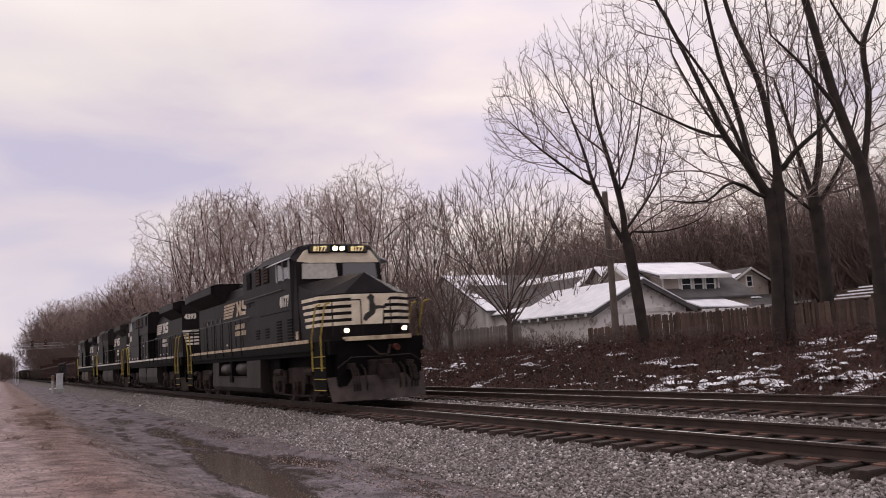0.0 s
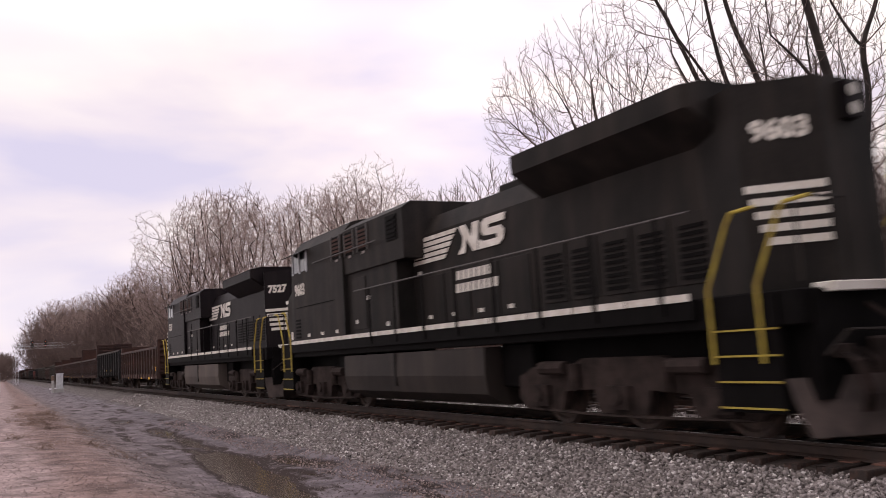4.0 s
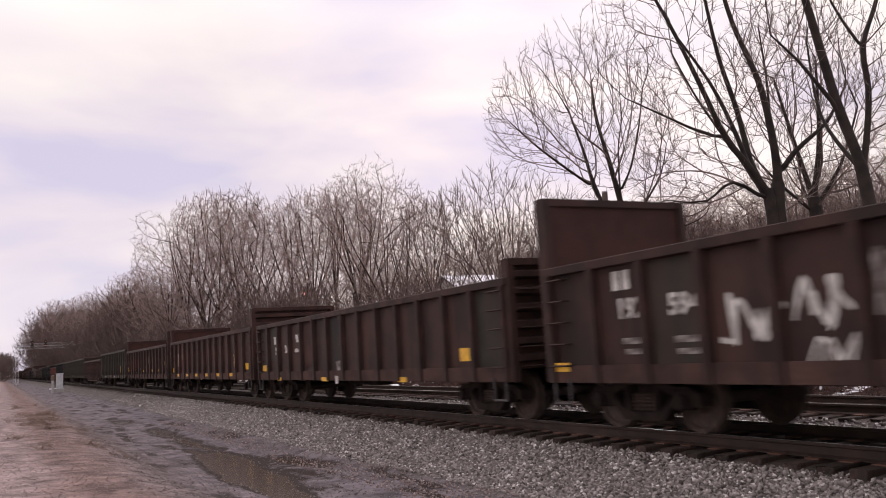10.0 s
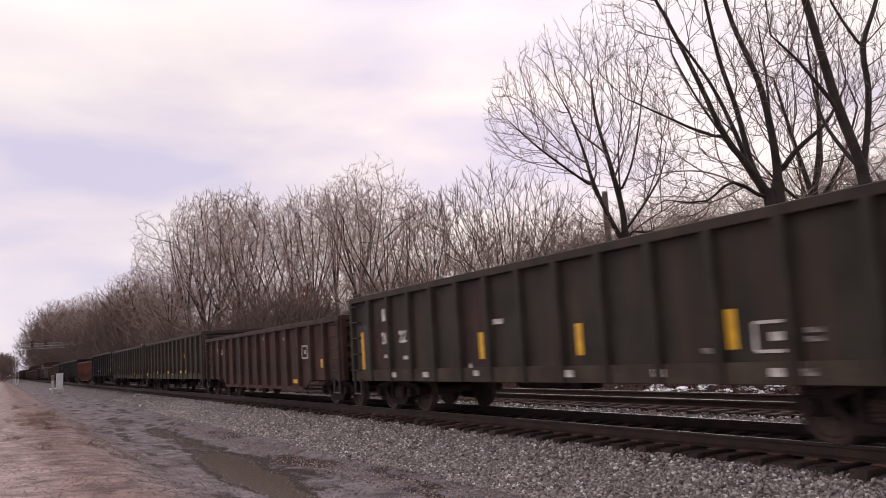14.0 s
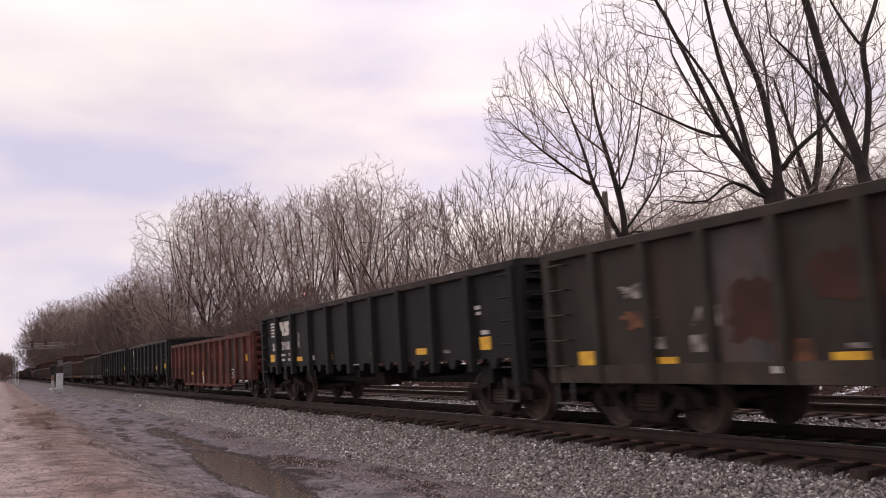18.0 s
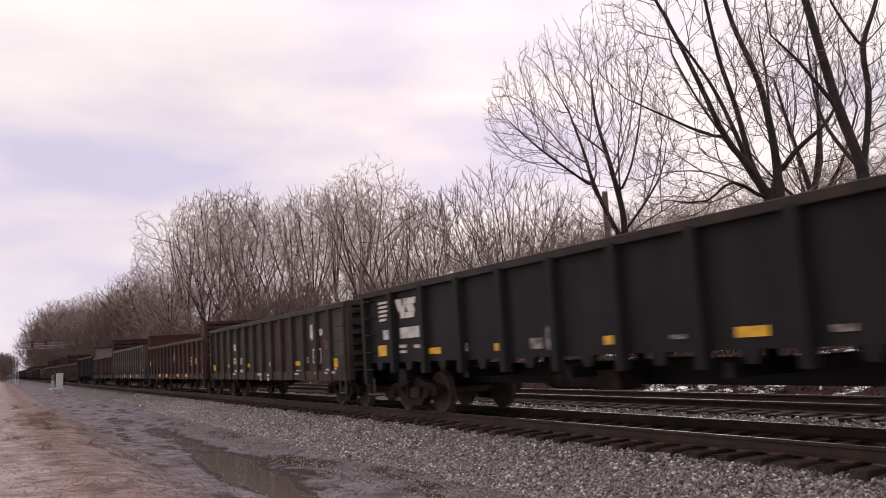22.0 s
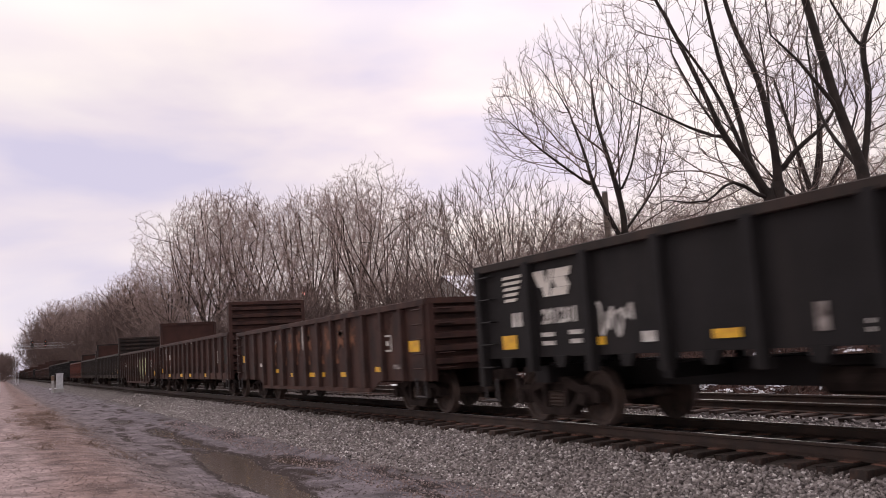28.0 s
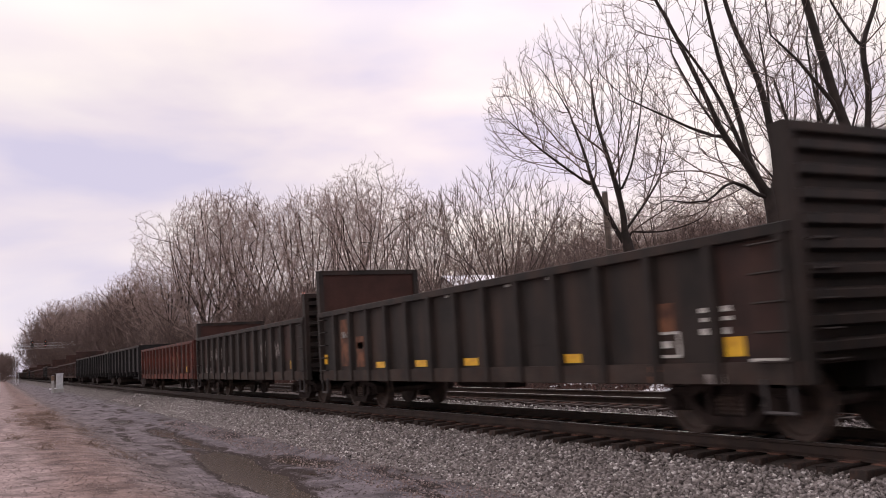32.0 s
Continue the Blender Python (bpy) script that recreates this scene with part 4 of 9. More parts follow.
# local x runs from the trailing end (-) to the leading end (+)
CARS = [
    dict(lead=-109.0, trail=-125.0, zt=2.56, paint="brown", lead_z=2.92, trail_z=2.92, label="dirty brown steel gondola car with ribbed sides", marks=[("y", 6.92, 1.29, 0.49, 0.25), ("y", 4.85, 0.76, 0.5, 0.11), ("y", 1.70, 0.76, 0.3, 0.11), ("y", -4.5, 0.76, 0.4, 0.1), ("y", -7.1, 1.36, 0.48, 0.25), ("w", 5.86, 0.79, 0.24, 0.08), ("s", 5.83, 1.37, 0.55, 0.26, "faded_white", 5), ("s", 5.7, 2.0, 0.25, 0.22, "faded_white", 6), ("s", -6.7, 1.75, 1.05, 0.4, "stencil_white", 7), ("s", -7.3, 2.1, 0.4, 0.3, "stencil_white", 8), ("s", -4.8, 1.8, 1.6, 0.5, "faded_orange", 9), ("w", 3.2, 0.78, 0.3, 0.08, "faded_white")]),
    dict(lead=-126.2, trail=-142.05, zt=2.84, paint="black", style="tub", label="black high-sided coal gondola with white emblem", marks=[("e", -6.71, 2.32, 0.46), ("n", -5.47, 1.77, "20666", 0.40), ("w", -6.64, 1.77, 0.16, 0.24), ("w", -6.46, 1.77, 0.13, 0.24), ("y", -6.83, 1.41, 0.48, 0.23), ("w", -5.83, 1.49, 0.37, 0.08), ("w", -5.87, 1.33, 0.34, 0.08), ("w", -4.95, 1.50, 0.38, 0.07), ("w", -4.93, 1.34, 0.32, 0.07), ("w", -6.27, 1.13, 0.13, 0.5, "faded_white"), ("s", -4.33, 1.65, 0.5, 0.46, "faded_white", 10)] + spread((-4.08, -1.59, 1.58, 4.16), 1.35, 0.48, 0.12) + [("w", -2.9, 1.37, 0.32, 0.16), ("w", -0.61, 1.35, 0.34, 0.1, "faded_white"), ("w", 2.95, 1.31, 0.28, 0.06, "faded_white"), ("w", 5.19, 1.35, 0.27, 0.07), ("y", 6.92, 1.41, 0.40, 0.25), ("w", 6.97, 1.61, 0.28, 0.10), ("w", 6.70, 2.09, 0.12, 0.07), ("w", 6.72, 1.98, 0.15, 0.06), ("w", 7.1, 1.9, 0.12, 0.06), ("w", 6.8, 1.86, 0.2, 0.06), ("w", 6.17, 1.21, 0.14, 0.39, "faded_white")]),
    dict(lead=-143.2, trail=-159.1, zt=2.56, paint="darkbrown", lead_z=3.71, trail_z=3.72, label="brown gondola with high ends, faded sprayed tags", marks=[("n", -5.94, 1.78, "192", 0.40), ("n", -4.85, 1.77, "594", 0.40), ("w", -6.2, 2.2, 0.15, 0.28), ("w", -5.98, 2.2, 0.15, 0.28), ("w", -5.92, 1.33, 0.42, 0.09, "faded_white"), ("w", -5.92, 1.18, 0.34, 0.08, "faded_white"), ("w", -4.8, 1.32, 0.55, 0.09, "faded_white"), ("w", -4.8, 1.16, 0.48, 0.08, "faded_white"), ("s", -3.75, 1.52, 0.9, 0.66, "stencil_white", 20), ("s", -2.72, 1.62, 0.8, 0.6, "stencil_white", 21), ("s", -2.6, 1.08, 0.7, 0.4, "stencil_white", 22), ("s", -1.75, 1.75, 0.75, 0.7, "faded_white", 33)] + [("s", -0.74, 1.54, 0.8, 0.68, "faded_white", 23), ("s", 1.12, 1.76, 0.95, 0.6, "faded_white", 24), ("s", 2.5, 1.72, 0.8, 0.66, "faded_white", 25), ("s", 3.61, 1.58, 0.8, 0.8, "faded_white", 26), ("s", 4.58, 1.72, 0.74, 0.8, "faded_white", 27), ("s", 5.78, 1.82, 0.7, 0.5, "faded_white", 28), ("s", 6.83, 1.81, 0.8, 0.6, "faded_white", 31), ("y", -7.82, 1.76, 0.14, 0.5), ("y", 0.66, 1.55, 0.14, 0.48), ("y", 5.06, 1.48, 0.16, 0.5), ("f", 5.84, 1.38, 0.5, 0.33), ("y", -7.6, 0.98, 0.4, 0.14), ("w", 7.3, 1.03, 0.7, 0.1, "faded_white"), ("w", 5.6, 0.82, 0.3, 0.08, "faded_white"), ("w", 7.6, 0.9, 0.4, 0.12, "faded_orange")]),
    dict(lead=-160.3, trail=-176.6, zt=2.56, paint="darkbrown", lead_z=2.88, label="dark brown gondola with patched steel sides", marks=[("n", -6.07, 1.65, "50", 0.32), ("n", -4.97, 1.68, "261", 0.32), ("w", -6.2, 1.99, 0.3, 0.24), ("s", -3.8, 1.98, 0.6, 0.26, "stencil_white", 3), ("s", -4.0, 1.62, 0.45, 0.12, "stencil_white", 4), ("y", -7.57, 1.11, 0.45, 0.20), ("y", -5.74, 0.77, 0.44, 0.1), ("y", -1.46, 0.77, 0.5, 0.11), ("w", -0.51, 0.76, 0.22, 0.2), ("s", -0.5, 1.1, 0.3, 0.3, "faded_white", 5), ("s", -2.9, 1.75, 0.95, 1.4, "plate_brown", 14), ("y", 6.5, 1.25, 0.5, 0.25), ("y", 3.6, 0.77, 0.48, 0.11)]),
    dict(lead=-177.4, trail=-193.4, zt=2.58, paint="brown", lead_z=3.22, trail_z=3.22, label="brown gondola with yellow reflector strips and raised ends", marks=[("y", x, 1.46, 0.16, 0.48) for x in (-5.74, -3.6, -1.41, 0.82, 3.0, 5.2)] + spread((-6.07, -3.87, -1.73, 0.43, 2.6, 4.8), 0.92, 0.48, 0.12) + [("y", -7.79, 1.17, 0.4, 0.23), ("y", 7.0, 1.22, 0.5, 0.24), ("s", -6.09, 1.85, 0.5, 0.6, "stencil_white", 4), ("s", -5.03, 1.8, 0.5, 0.55, "faded_white", 8), ("s", -4.9, 2.15, 0.5, 0.15, "stencil_white", 9), ("s", -6.3, 1.45, 0.6, 0.25, "faded_white", 10), ("s", -0.91, 0.81, 0.16, 0.25, "stencil_white", 11), ("s", -7.4, 1.6, 0.25, 0.8, "plate_brown", 13)]),
    dict(lead=-194.6, trail=-210.7, zt=2.58, paint="darkbrown", lead_z=3.22, trail_z=3.24, label="brown gondola with pale peeling rust patches", marks=[("s", -6.38, 1.6, 0.85, 1.2, "plate_red", 41), ("s", -5.3, 1.6, 0.85, 1.2, "plate_red", 42), ("s", -4.2, 1.65, 0.8, 1.1, "plate_red", 43), ("s", -3.1, 1.7, 0.8, 1.0, "plate_red", 44), ("s", -6.38, 1.98, 0.6, 0.35, "faded_orange", 45), ("s", -5.26, 1.92, 0.6, 0.32, "faded_orange", 46), ("s", -2.37, 1.45, 0.4, 1.1, "cream_peel", 47), ("s", -2.45, 0.9, 0.8, 0.3, "cream_peel", 48), ("s", -1.6, 0.86, 0.7, 0.28, "cream_peel", 49), ("s", -0.55, 0.84, 0.7, 0.3, "cream_peel", 50), ("s", 0.4, 0.88, 0.75, 0.32, "cream_peel", 51), ("s", -1.5, 1.8, 0.5, 0.6, "faded_orange", 52), ("s", 0.36, 2.05, 0.8, 0.5, "plate_red", 53), ("s", 0.2, 1.36, 0.9, 0.5, "faded_orange", 54), ("w", -0.42, 2.2, 0.11, 0.5, "faded_white"), ("s", 1.2, 1.84, 0.5, 0.6, "faded_white", 55), ("s", -3.5, 1.3, 0.35, 0.7, "faded_white", 56), ("s", 2.2, 1.7, 0.6, 0.5, "plate_red", 57)] + spread((-4.01, -0.78, 2.54, 4.56), 1.2, 0.5, 0.12) + [("y", -7.67, 1.34, 0.32, 0.24), ("y", 6.63, 1.56, 0.55, 0.24), ("w", -5.82, 1.04, 0.11, 0.35)]),
    dict(lead=-211.7, trail=-227.5, zt=2.78, paint="olive", style="high", label="dark olive-black gondola with ribbed sides", marks=[("n", -5.85, 1.70, "201", 0.36), ("n", -4.87, 1.70, "227", 0.36), ("w", -5.94, 2.25, 0.18, 0.28), ("w", -5.72, 2.25, 0.16, 0.28), ("w", -5.85, 1.3, 0.3, 0.08), ("w", -4.8, 1.25, 0.3, 0.08), ("f", 5.26, 1.29, 0.55, 0.34), ("w", 5.82, 1.34, 0.24, 0.06, "faded_white"), ("w", 5.82, 1.24, 0.24, 0.06, "faded_white"), ("y", -7.3, 1.46, 0.16, 0.9)] + [("y", x, 1.40, 0.17, 0.49) for x in (-4.58, -1.48, 1.54, 4.63)] + [("w", x, 0.88, 0.25, 0.11) for x in (-5.4, -3.78, 1.26, 3.32)] + [("w", 5.3, 0.88, 0.2, 0.10), ("w", 5.75, 0.88, 0.2, 0.08, "faded_white"), ("w", -0.83, 1.81, 0.33, 0.09), ("s", -1.95, 0.92, 0.14, 0.34, "stencil_white", 9), ("w", -1.65, 0.9, 0.18, 0.1), ("w", 4.28, 1.15, 0.35, 0.07, "faded_white")]),
    dict(lead=-228.3, trail=-244.6, zt=2.42, paint="brown", style="fish", label="rusty brown low gondola with deep side sills", marks=[("w", -6.3, 2.0, 0.16, 0.5, "faded_white"), ("w", -5.6, 1.8, 0.5, 0.2, "faded_white"), ("y", 6.6, 1.2, 0.4, 0.24), ("y", 4.0, 0.7, 0.4, 0.12), ("f", 5.0, 1.55, 0.5, 0.35), ("w", 0.8, 2.1, 0.4, 0.1, "faded_white"), ("w", 3.1, 2.0, 0.4, 0.1, "faded_white")]),
    dict(lead=-245.3, trail=-261.8, zt=2.80, paint="olive", style="high", label="weathered brown-grey gondola with white number", marks=[("n", -6.1, 1.60, "2101", 0.36), ("n", -5.05, 1.62, "33", 0.36), ("w", -6.12, 2.06, 0.36, 0.3), ("w", -6.08, 1.13, 0.8, 0.07), ("w", -6.08, 1.01, 0.8, 0.07), ("y", -7.6, 1.55, 0.16, 0.5), ("y", -7.7, 0.98, 0.34, 0.18), ("y", -5.0, 1.05, 0.42, 0.14), ("y", 3.6, 1.85, 0.2, 0.2)] + spread((-4.5, -1.0, 2.6, 4.0), 1.08, 0.5, 0.13) + [("w", 0.9, 0.98, 0.5, 0.06), ("s", 2.0, 1.05, 0.3, 0.4, "stencil_white", 12), ("w", 5.4, 1.0, 0.4, 0.1)]),
    dict(lead=-262.9, trail=-278.9, zt=2.80, paint="olive", style="high", label="brown-black gondola with red primer patches", marks=[("s", -3.78, 1.60, 0.9, 0.8, "plate_brown", 51), ("s", -2.6, 1.9, 1.0, 0.6, "plate_brown", 52), ("s", 3.4, 1.6, 0.7, 0.5, "plate_brown", 53), ("s", -5.93, 2.02, 0.66, 0.25, "faded_white", 54), ("s", -5.9, 1.62, 0.8, 0.3, "faded_orange", 55), ("s", -4.58, 1.60, 0.5, 0.4, "faded_white", 56), ("w", -5.6, 1.28, 0.4, 0.16, "faded_white"), ("w", -4.7, 1.25, 0.4, 0.22, "faded_white"), ("w", -3.3, 1.1, 0.5, 0.3, "faded_orange"), ("w", -3.49, 0.91, 0.18, 0.08), ("w", -2.4, 1.15, 0.4, 0.06, "faded_white"), ("y", -7.08, 1.10, 0.48, 0.22), ("y", 6.6, 1.32, 0.45, 0.24), ("f", 5.2, 1.35, 0.5, 0.35)] + spread((-5.43, -2.57, 0.6, 3.6), 1.03, 0.48, 0.12)),
    dict(lead=-279.8, trail=-295.8, zt=2.84, paint="black", style="tub", label="black high-sided coal gondola with white emblem and number", marks=[("e", -6.86, 2.33, 0.46), ("n", -5.52, 1.78, "211083", 0.34), ("w", -6.95, 1.78, 0.14, 0.24), ("w", -6.77, 1.78, 0.13, 0.24), ("y", -7.09, 1.43, 0.46, 0.24), ("w", -5.9, 1.51, 0.37, 0.07), ("w", -5.9, 1.36, 0.34, 0.07), ("w", -5.14, 1.52, 0.34, 0.07), ("w", -5.24, 1.36, 0.32, 0.07), ("w", -6.57, 1.26, 0.13, 0.37, "faded_white"), ("w", -3.11, 1.37, 0.33, 0.14)] + spread((-4.28, -1.69, 1.44, 4.03), 1.36, 0.48, 0.13) + [("y", 6.74, 1.44, 0.38, 0.24), ("s", -4.3, 1.9, 0.2, 0.5, "faded_white", 60), ("w", 6.53, 2.11, 0.2, 0.07), ("w", 6.56, 2.0, 0.15, 0.06), ("w", 6.75, 1.64, 0.25, 0.08), ("w", 5.2, 1.33, 0.25, 0.07, "faded_white")]),
    dict(lead=-297.2, trail=-313.05, zt=2.42, paint="rust", style="fish", label="rust-red gondola with deep side sills", marks=[("y", 6.72, 1.53, 0.5, 0.24), ("y", -7.02, 1.29, 0.52, 0.25), ("n", -4.84, 1.73, "23", 0.36), ("s", -5.92, 1.95, 0.6, 0.5, "faded_white", 61), ("s", -6.0, 1.55, 0.6, 0.14, "faded_white", 62)] + spread((-4.79, -3.04, 2.01), 1.0, 0.5, 0.13) + [("y", -0.52, 0.99, 0.52, 0.16), ("s", -0.50, 0.76, 0.55, 0.48, "stencil_white", 63), ("s", -0.45, 2.02, 0.2, 0.8, "faded_white", 68), ("w", 5.48, 1.02, 0.38, 0.1, "faded_white"), ("f", 4.68, 0.97, 0.45, 0.3), ("w", -1.4, 0.72, 0.3, 0.07, "faded_white"), ("s", 0.18, 1.5, 0.7, 1.0, "car_brown", 64), ("s", 1.07, 1.82, 0.75, 0.8, "faded_orange", 65), ("s", -1.2, 1.85, 1.0, 0.7, "car_brown", 67), ("s", 3.4, 1.6, 1.0, 1.0, "car_brown", 66)]),
    dict(lead=-314.2, trail=-329.7, zt=2.82, paint="black", style="tub", label="black high-sided coal gondola, scuffed sides", marks=[("e", -6.7, 2.34, 0.46), ("n", -5.33, 1.79, "210681", 0.34), ("w", -6.7, 1.79, 0.14, 0.24), ("w", -6.52, 1.79, 0.13, 0.24), ("y", -6.9, 1.44, 0.44, 0.25), ("w", -5.75, 1.5, 0.36, 0.07), ("w", -5.75, 1.38, 0.34, 0.06), ("w", -4.95, 1.48, 0.34, 0.07), ("w", -3.4, 1.39, 0.33, 0.15)] + spread((-4.57, -2.01, 1.13, 3.6), 1.36, 0.48, 0.13) + [("s", -0.84, 1.48, 0.55, 0.4, "faded_white", 68), ("w", 0.1, 1.42, 0.3, 0.06, "faded_white"), ("w", 0.12, 1.32, 0.26, 0.06, "faded_white"), ("y", 6.42, 1.42, 0.4, 0.26), ("w", 6.2, 2.0, 0.15, 0.07), ("w", 6.2, 1.75, 0.15, 0.07), ("w", 2.6, 1.33, 0.25, 0.06, "faded_white")]),
    dict(lead=-331.2, trail=-347.3, zt=2.84, paint="black", style="tub", label="black high-sided coal gondola with white emblem", marks=[("e", -6.9, 2.33, 0.46), ("w", -5.55, 1.79, 1.0, 0.24), ("w", -6.85, 1.79, 0.3, 0.22), ("y", -7.1, 1.43, 0.46, 0.25), ("w", -5.95, 1.5, 0.36, 0.07), ("w", -5.95, 1.38, 0.34, 0.06), ("w", -5.2, 1.48, 0.34, 0.07), ("w", -3.2, 1.39, 0.33, 0.15)] + spread((-4.4, -1.75, 1.4, 3.95), 1.36, 0.5, 0.13) + [("w", -0.65, 1.38, 0.35, 0.18, "faded_white"), ("w", 2.7, 1.35, 0.3, 0.06, "faded_white"), ("w", 5.2, 1.34, 0.3, 0.08, "faded_white"), ("y", 6.65, 1.44, 0.38, 0.26), ("s", -0.3, 1.45, 0.15, 0.4, "faded_white", 67)]),
    dict(lead=-348.5, trail=-364.4, zt=2.76, paint="olive", style="high", label="dark olive gondola with orange reflectors", marks=[("n", -4.06, 1.40, "373", 0.3), ("n", -3.19, 1.39, "915", 0.3), ("w", -4.02, 1.93, 0.3, 0.24), ("w", -3.95, 1.05, 0.4, 0.07), ("w", -3.95, 0.95, 0.4, 0.07), ("w", -3.08, 1.02, 0.4, 0.16), ("s", 5.04, 2.09, 0.28, 0.47, "stencil_white", 70), ("s", 5.5, 2.04, 0.3, 0.26, "stencil_white", 71), ("s", 5.85, 2.06, 0.3, 0.2, "stencil_white", 72), ("f", 5.45, 1.41, 0.68, 0.37), ("y", 6.83, 1.20, 0.5, 0.24), ("y", 3.65, 1.23, 0.48, 0.13), ("y", 0.82, 1.24, 0.44, 0.13), ("y", -2.12, 1.24, 0.48, 0.13), ("y", -4.96, 1.26, 0.4, 0.13), ("y", -7.6, 1.2, 0.46, 0.22), ("w", 4.53, 1.36, 0.3, 0.06), ("w", 4.53, 1.27, 0.33, 0.06), ("w", 3.69, 1.0, 0.4, 0.05), ("w", 3.69, 0.92, 0.36, 0.05), ("w", 6.29, 1.02, 0.28, 0.06), ("w", 6.3, 0.94, 0.2, 0.05), ("w", 6.79, 1.04, 0.37, 0.06), ("w", 6.79, 0.95, 0.4, 0.06), ("w", -0.45, 0.92, 0.45, 0.07), ("w", -0.3, 0.8, 0.1, 0.2), ("w", 0.61, 0.9, 0.24, 0.07), ("w", 0.6, 0.76, 0.14, 0.14), ("w", 5.47, 0.94, 0.23, 0.08), ("w", 7.44, 2.68, 0.3, 0.07), ("s", 6.3, 1.7, 0.5, 0.3, "faded_orange", 73)]),
    dict(lead=-365.7, trail=-381.4, zt=2.56, paint="brown", lead_z=3.2, trail_z=3.25, label="brown gondola with raised ends and yellow reflectors", marks=[("y", 5.64, 1.55, 0.49, 0.25), ("y", -7.42, 1.62, 0.48, 0.24)] + spread((-3.97, -1.78, 1.48, 3.64), 0.91, 0.5, 0.13) + [("f", 4.57, 1.57, 0.5, 0.34), ("s", -7.2, 2.23, 0.48, 0.18, "stencil_white", 72), ("s", -6.3, 1.73, 0.45, 0.36, "faded_white", 73), ("s", -5.95, 1.75, 0.22, 0.3, "faded_orange", 74), ("s", -4.7, 1.77, 0.6, 0.33, "faded_orange", 75), ("s", 0.18, 1.83, 0.6, 0.6, "faded_white", 76), ("s", 6.65, 1.65, 0.47, 0.4, "faded_white", 77), ("w", 7.33, 1.06, 0.58, 0.05), ("w", 5.61, 0.86, 0.24, 0.08, "faded_white"), ("w", 7.72, 1.1, 0.2, 0.2), ("s", 7.5, 0.9, 0.6, 0.25, "stencil_white", 79)]),
    dict(lead=-383.2, trail=-398.95, zt=2.80, paint="greyblue", style="high", label="faded grey gondola with ribbed sides", marks=[("w", -5.91, 1.85, 0.7, 0.26), ("w", -6.0, 2.32, 0.2, 0.26), ("w", -5.75, 2.32, 0.18, 0.26), ("w", -5.8, 1.3, 0.5, 0.07), ("y", 7.79, 1.40, 0.14, 0.96), ("y", -7.8, 1.5, 0.14, 1.0), ("f", 5.48, 1.39, 0.5, 0.35), ("w", -0.43, 2.2, 0.1, 0.4), ("s", 6.93, 2.56, 0.3, 0.06, "stencil_white", 76), ("w", 6.9, 2.44, 0.25, 0.06), ("s", 7.46, 1.48, 0.48, 0.3, "faded_white", 77), ("w", 6.37, 1.65, 0.2, 0.18), ("w", 6.37, 1.3, 0.1, 0.6, "faded_white"), ("w", 6.97, 1.26, 0.56, 0.06), ("w", 6.97, 0.9, 0.4, 0.05, "faded_white")] + spread((-3.55, -1.52, 1.54, 4.6), 0.9, 0.55, 0.19) + [("w", -4.6, 0.9, 0.2, 0.2, "faded_white"), ("w", 6.0, 0.9, 0.3, 0.08, "faded_white")]),
    dict(lead=-400.1, trail=-415.3, zt=2.56, paint="darkbrown", lead_z=3.72, trail_z=3.6, plate="plate_grey", label="dark brown gondola with high ends, one faced grey", marks=[("y", 6.2, 1.2, 0.4, 0.24)] + spread((-4.6, -1.0, 2.8), 1.0) + [("w", -5.9, 1.7, 0.6, 0.2, "faded_white"), ("w", 5.0, 1.6, 0.3, 0.3, "faded_white")]),
    dict(lead=-416.9, trail=-433.2, zt=2.84, paint="black", style="tub", label="black high-sided coal gondola with white emblem and sprayed tag", marks=[("e", -6.98, 2.34, 0.46), ("n", -5.65, 1.79, "201201", 0.33), ("w", -7.0, 1.8, 0.14, 0.24), ("w", -6.82, 1.8, 0.13, 0.24), ("y", -7.2, 1.42, 0.46, 0.24), ("w", -6.0, 1.51, 0.36, 0.07), ("w", -6.0, 1.37, 0.34, 0.07), ("w", -5.25, 1.52, 0.34, 0.07), ("w", -5.25, 1.38, 0.3, 0.07), ("s", -4.4, 1.68, 0.5, 0.55, "stencil_white", 80), ("s", -4.1, 1.75, 0.45, 0.3, "stencil_white", 81)] + spread((-4.77, -2.16, 1.0, 3.6), 1.36, 0.46, 0.12) + [("w", -3.56, 1.38, 0.32, 0.15), ("w", -0.77, 1.48, 0.16, 0.32, "faded_white"), ("w", -0.1, 1.40, 0.25, 0.05), ("w", -0.1, 1.31, 0.25, 0.05), ("y", 6.5, 1.44, 0.38, 0.26), ("w", 6.3, 2.05, 0.2, 0.08), ("w", 6.3, 1.9, 0.2, 0.08)]),
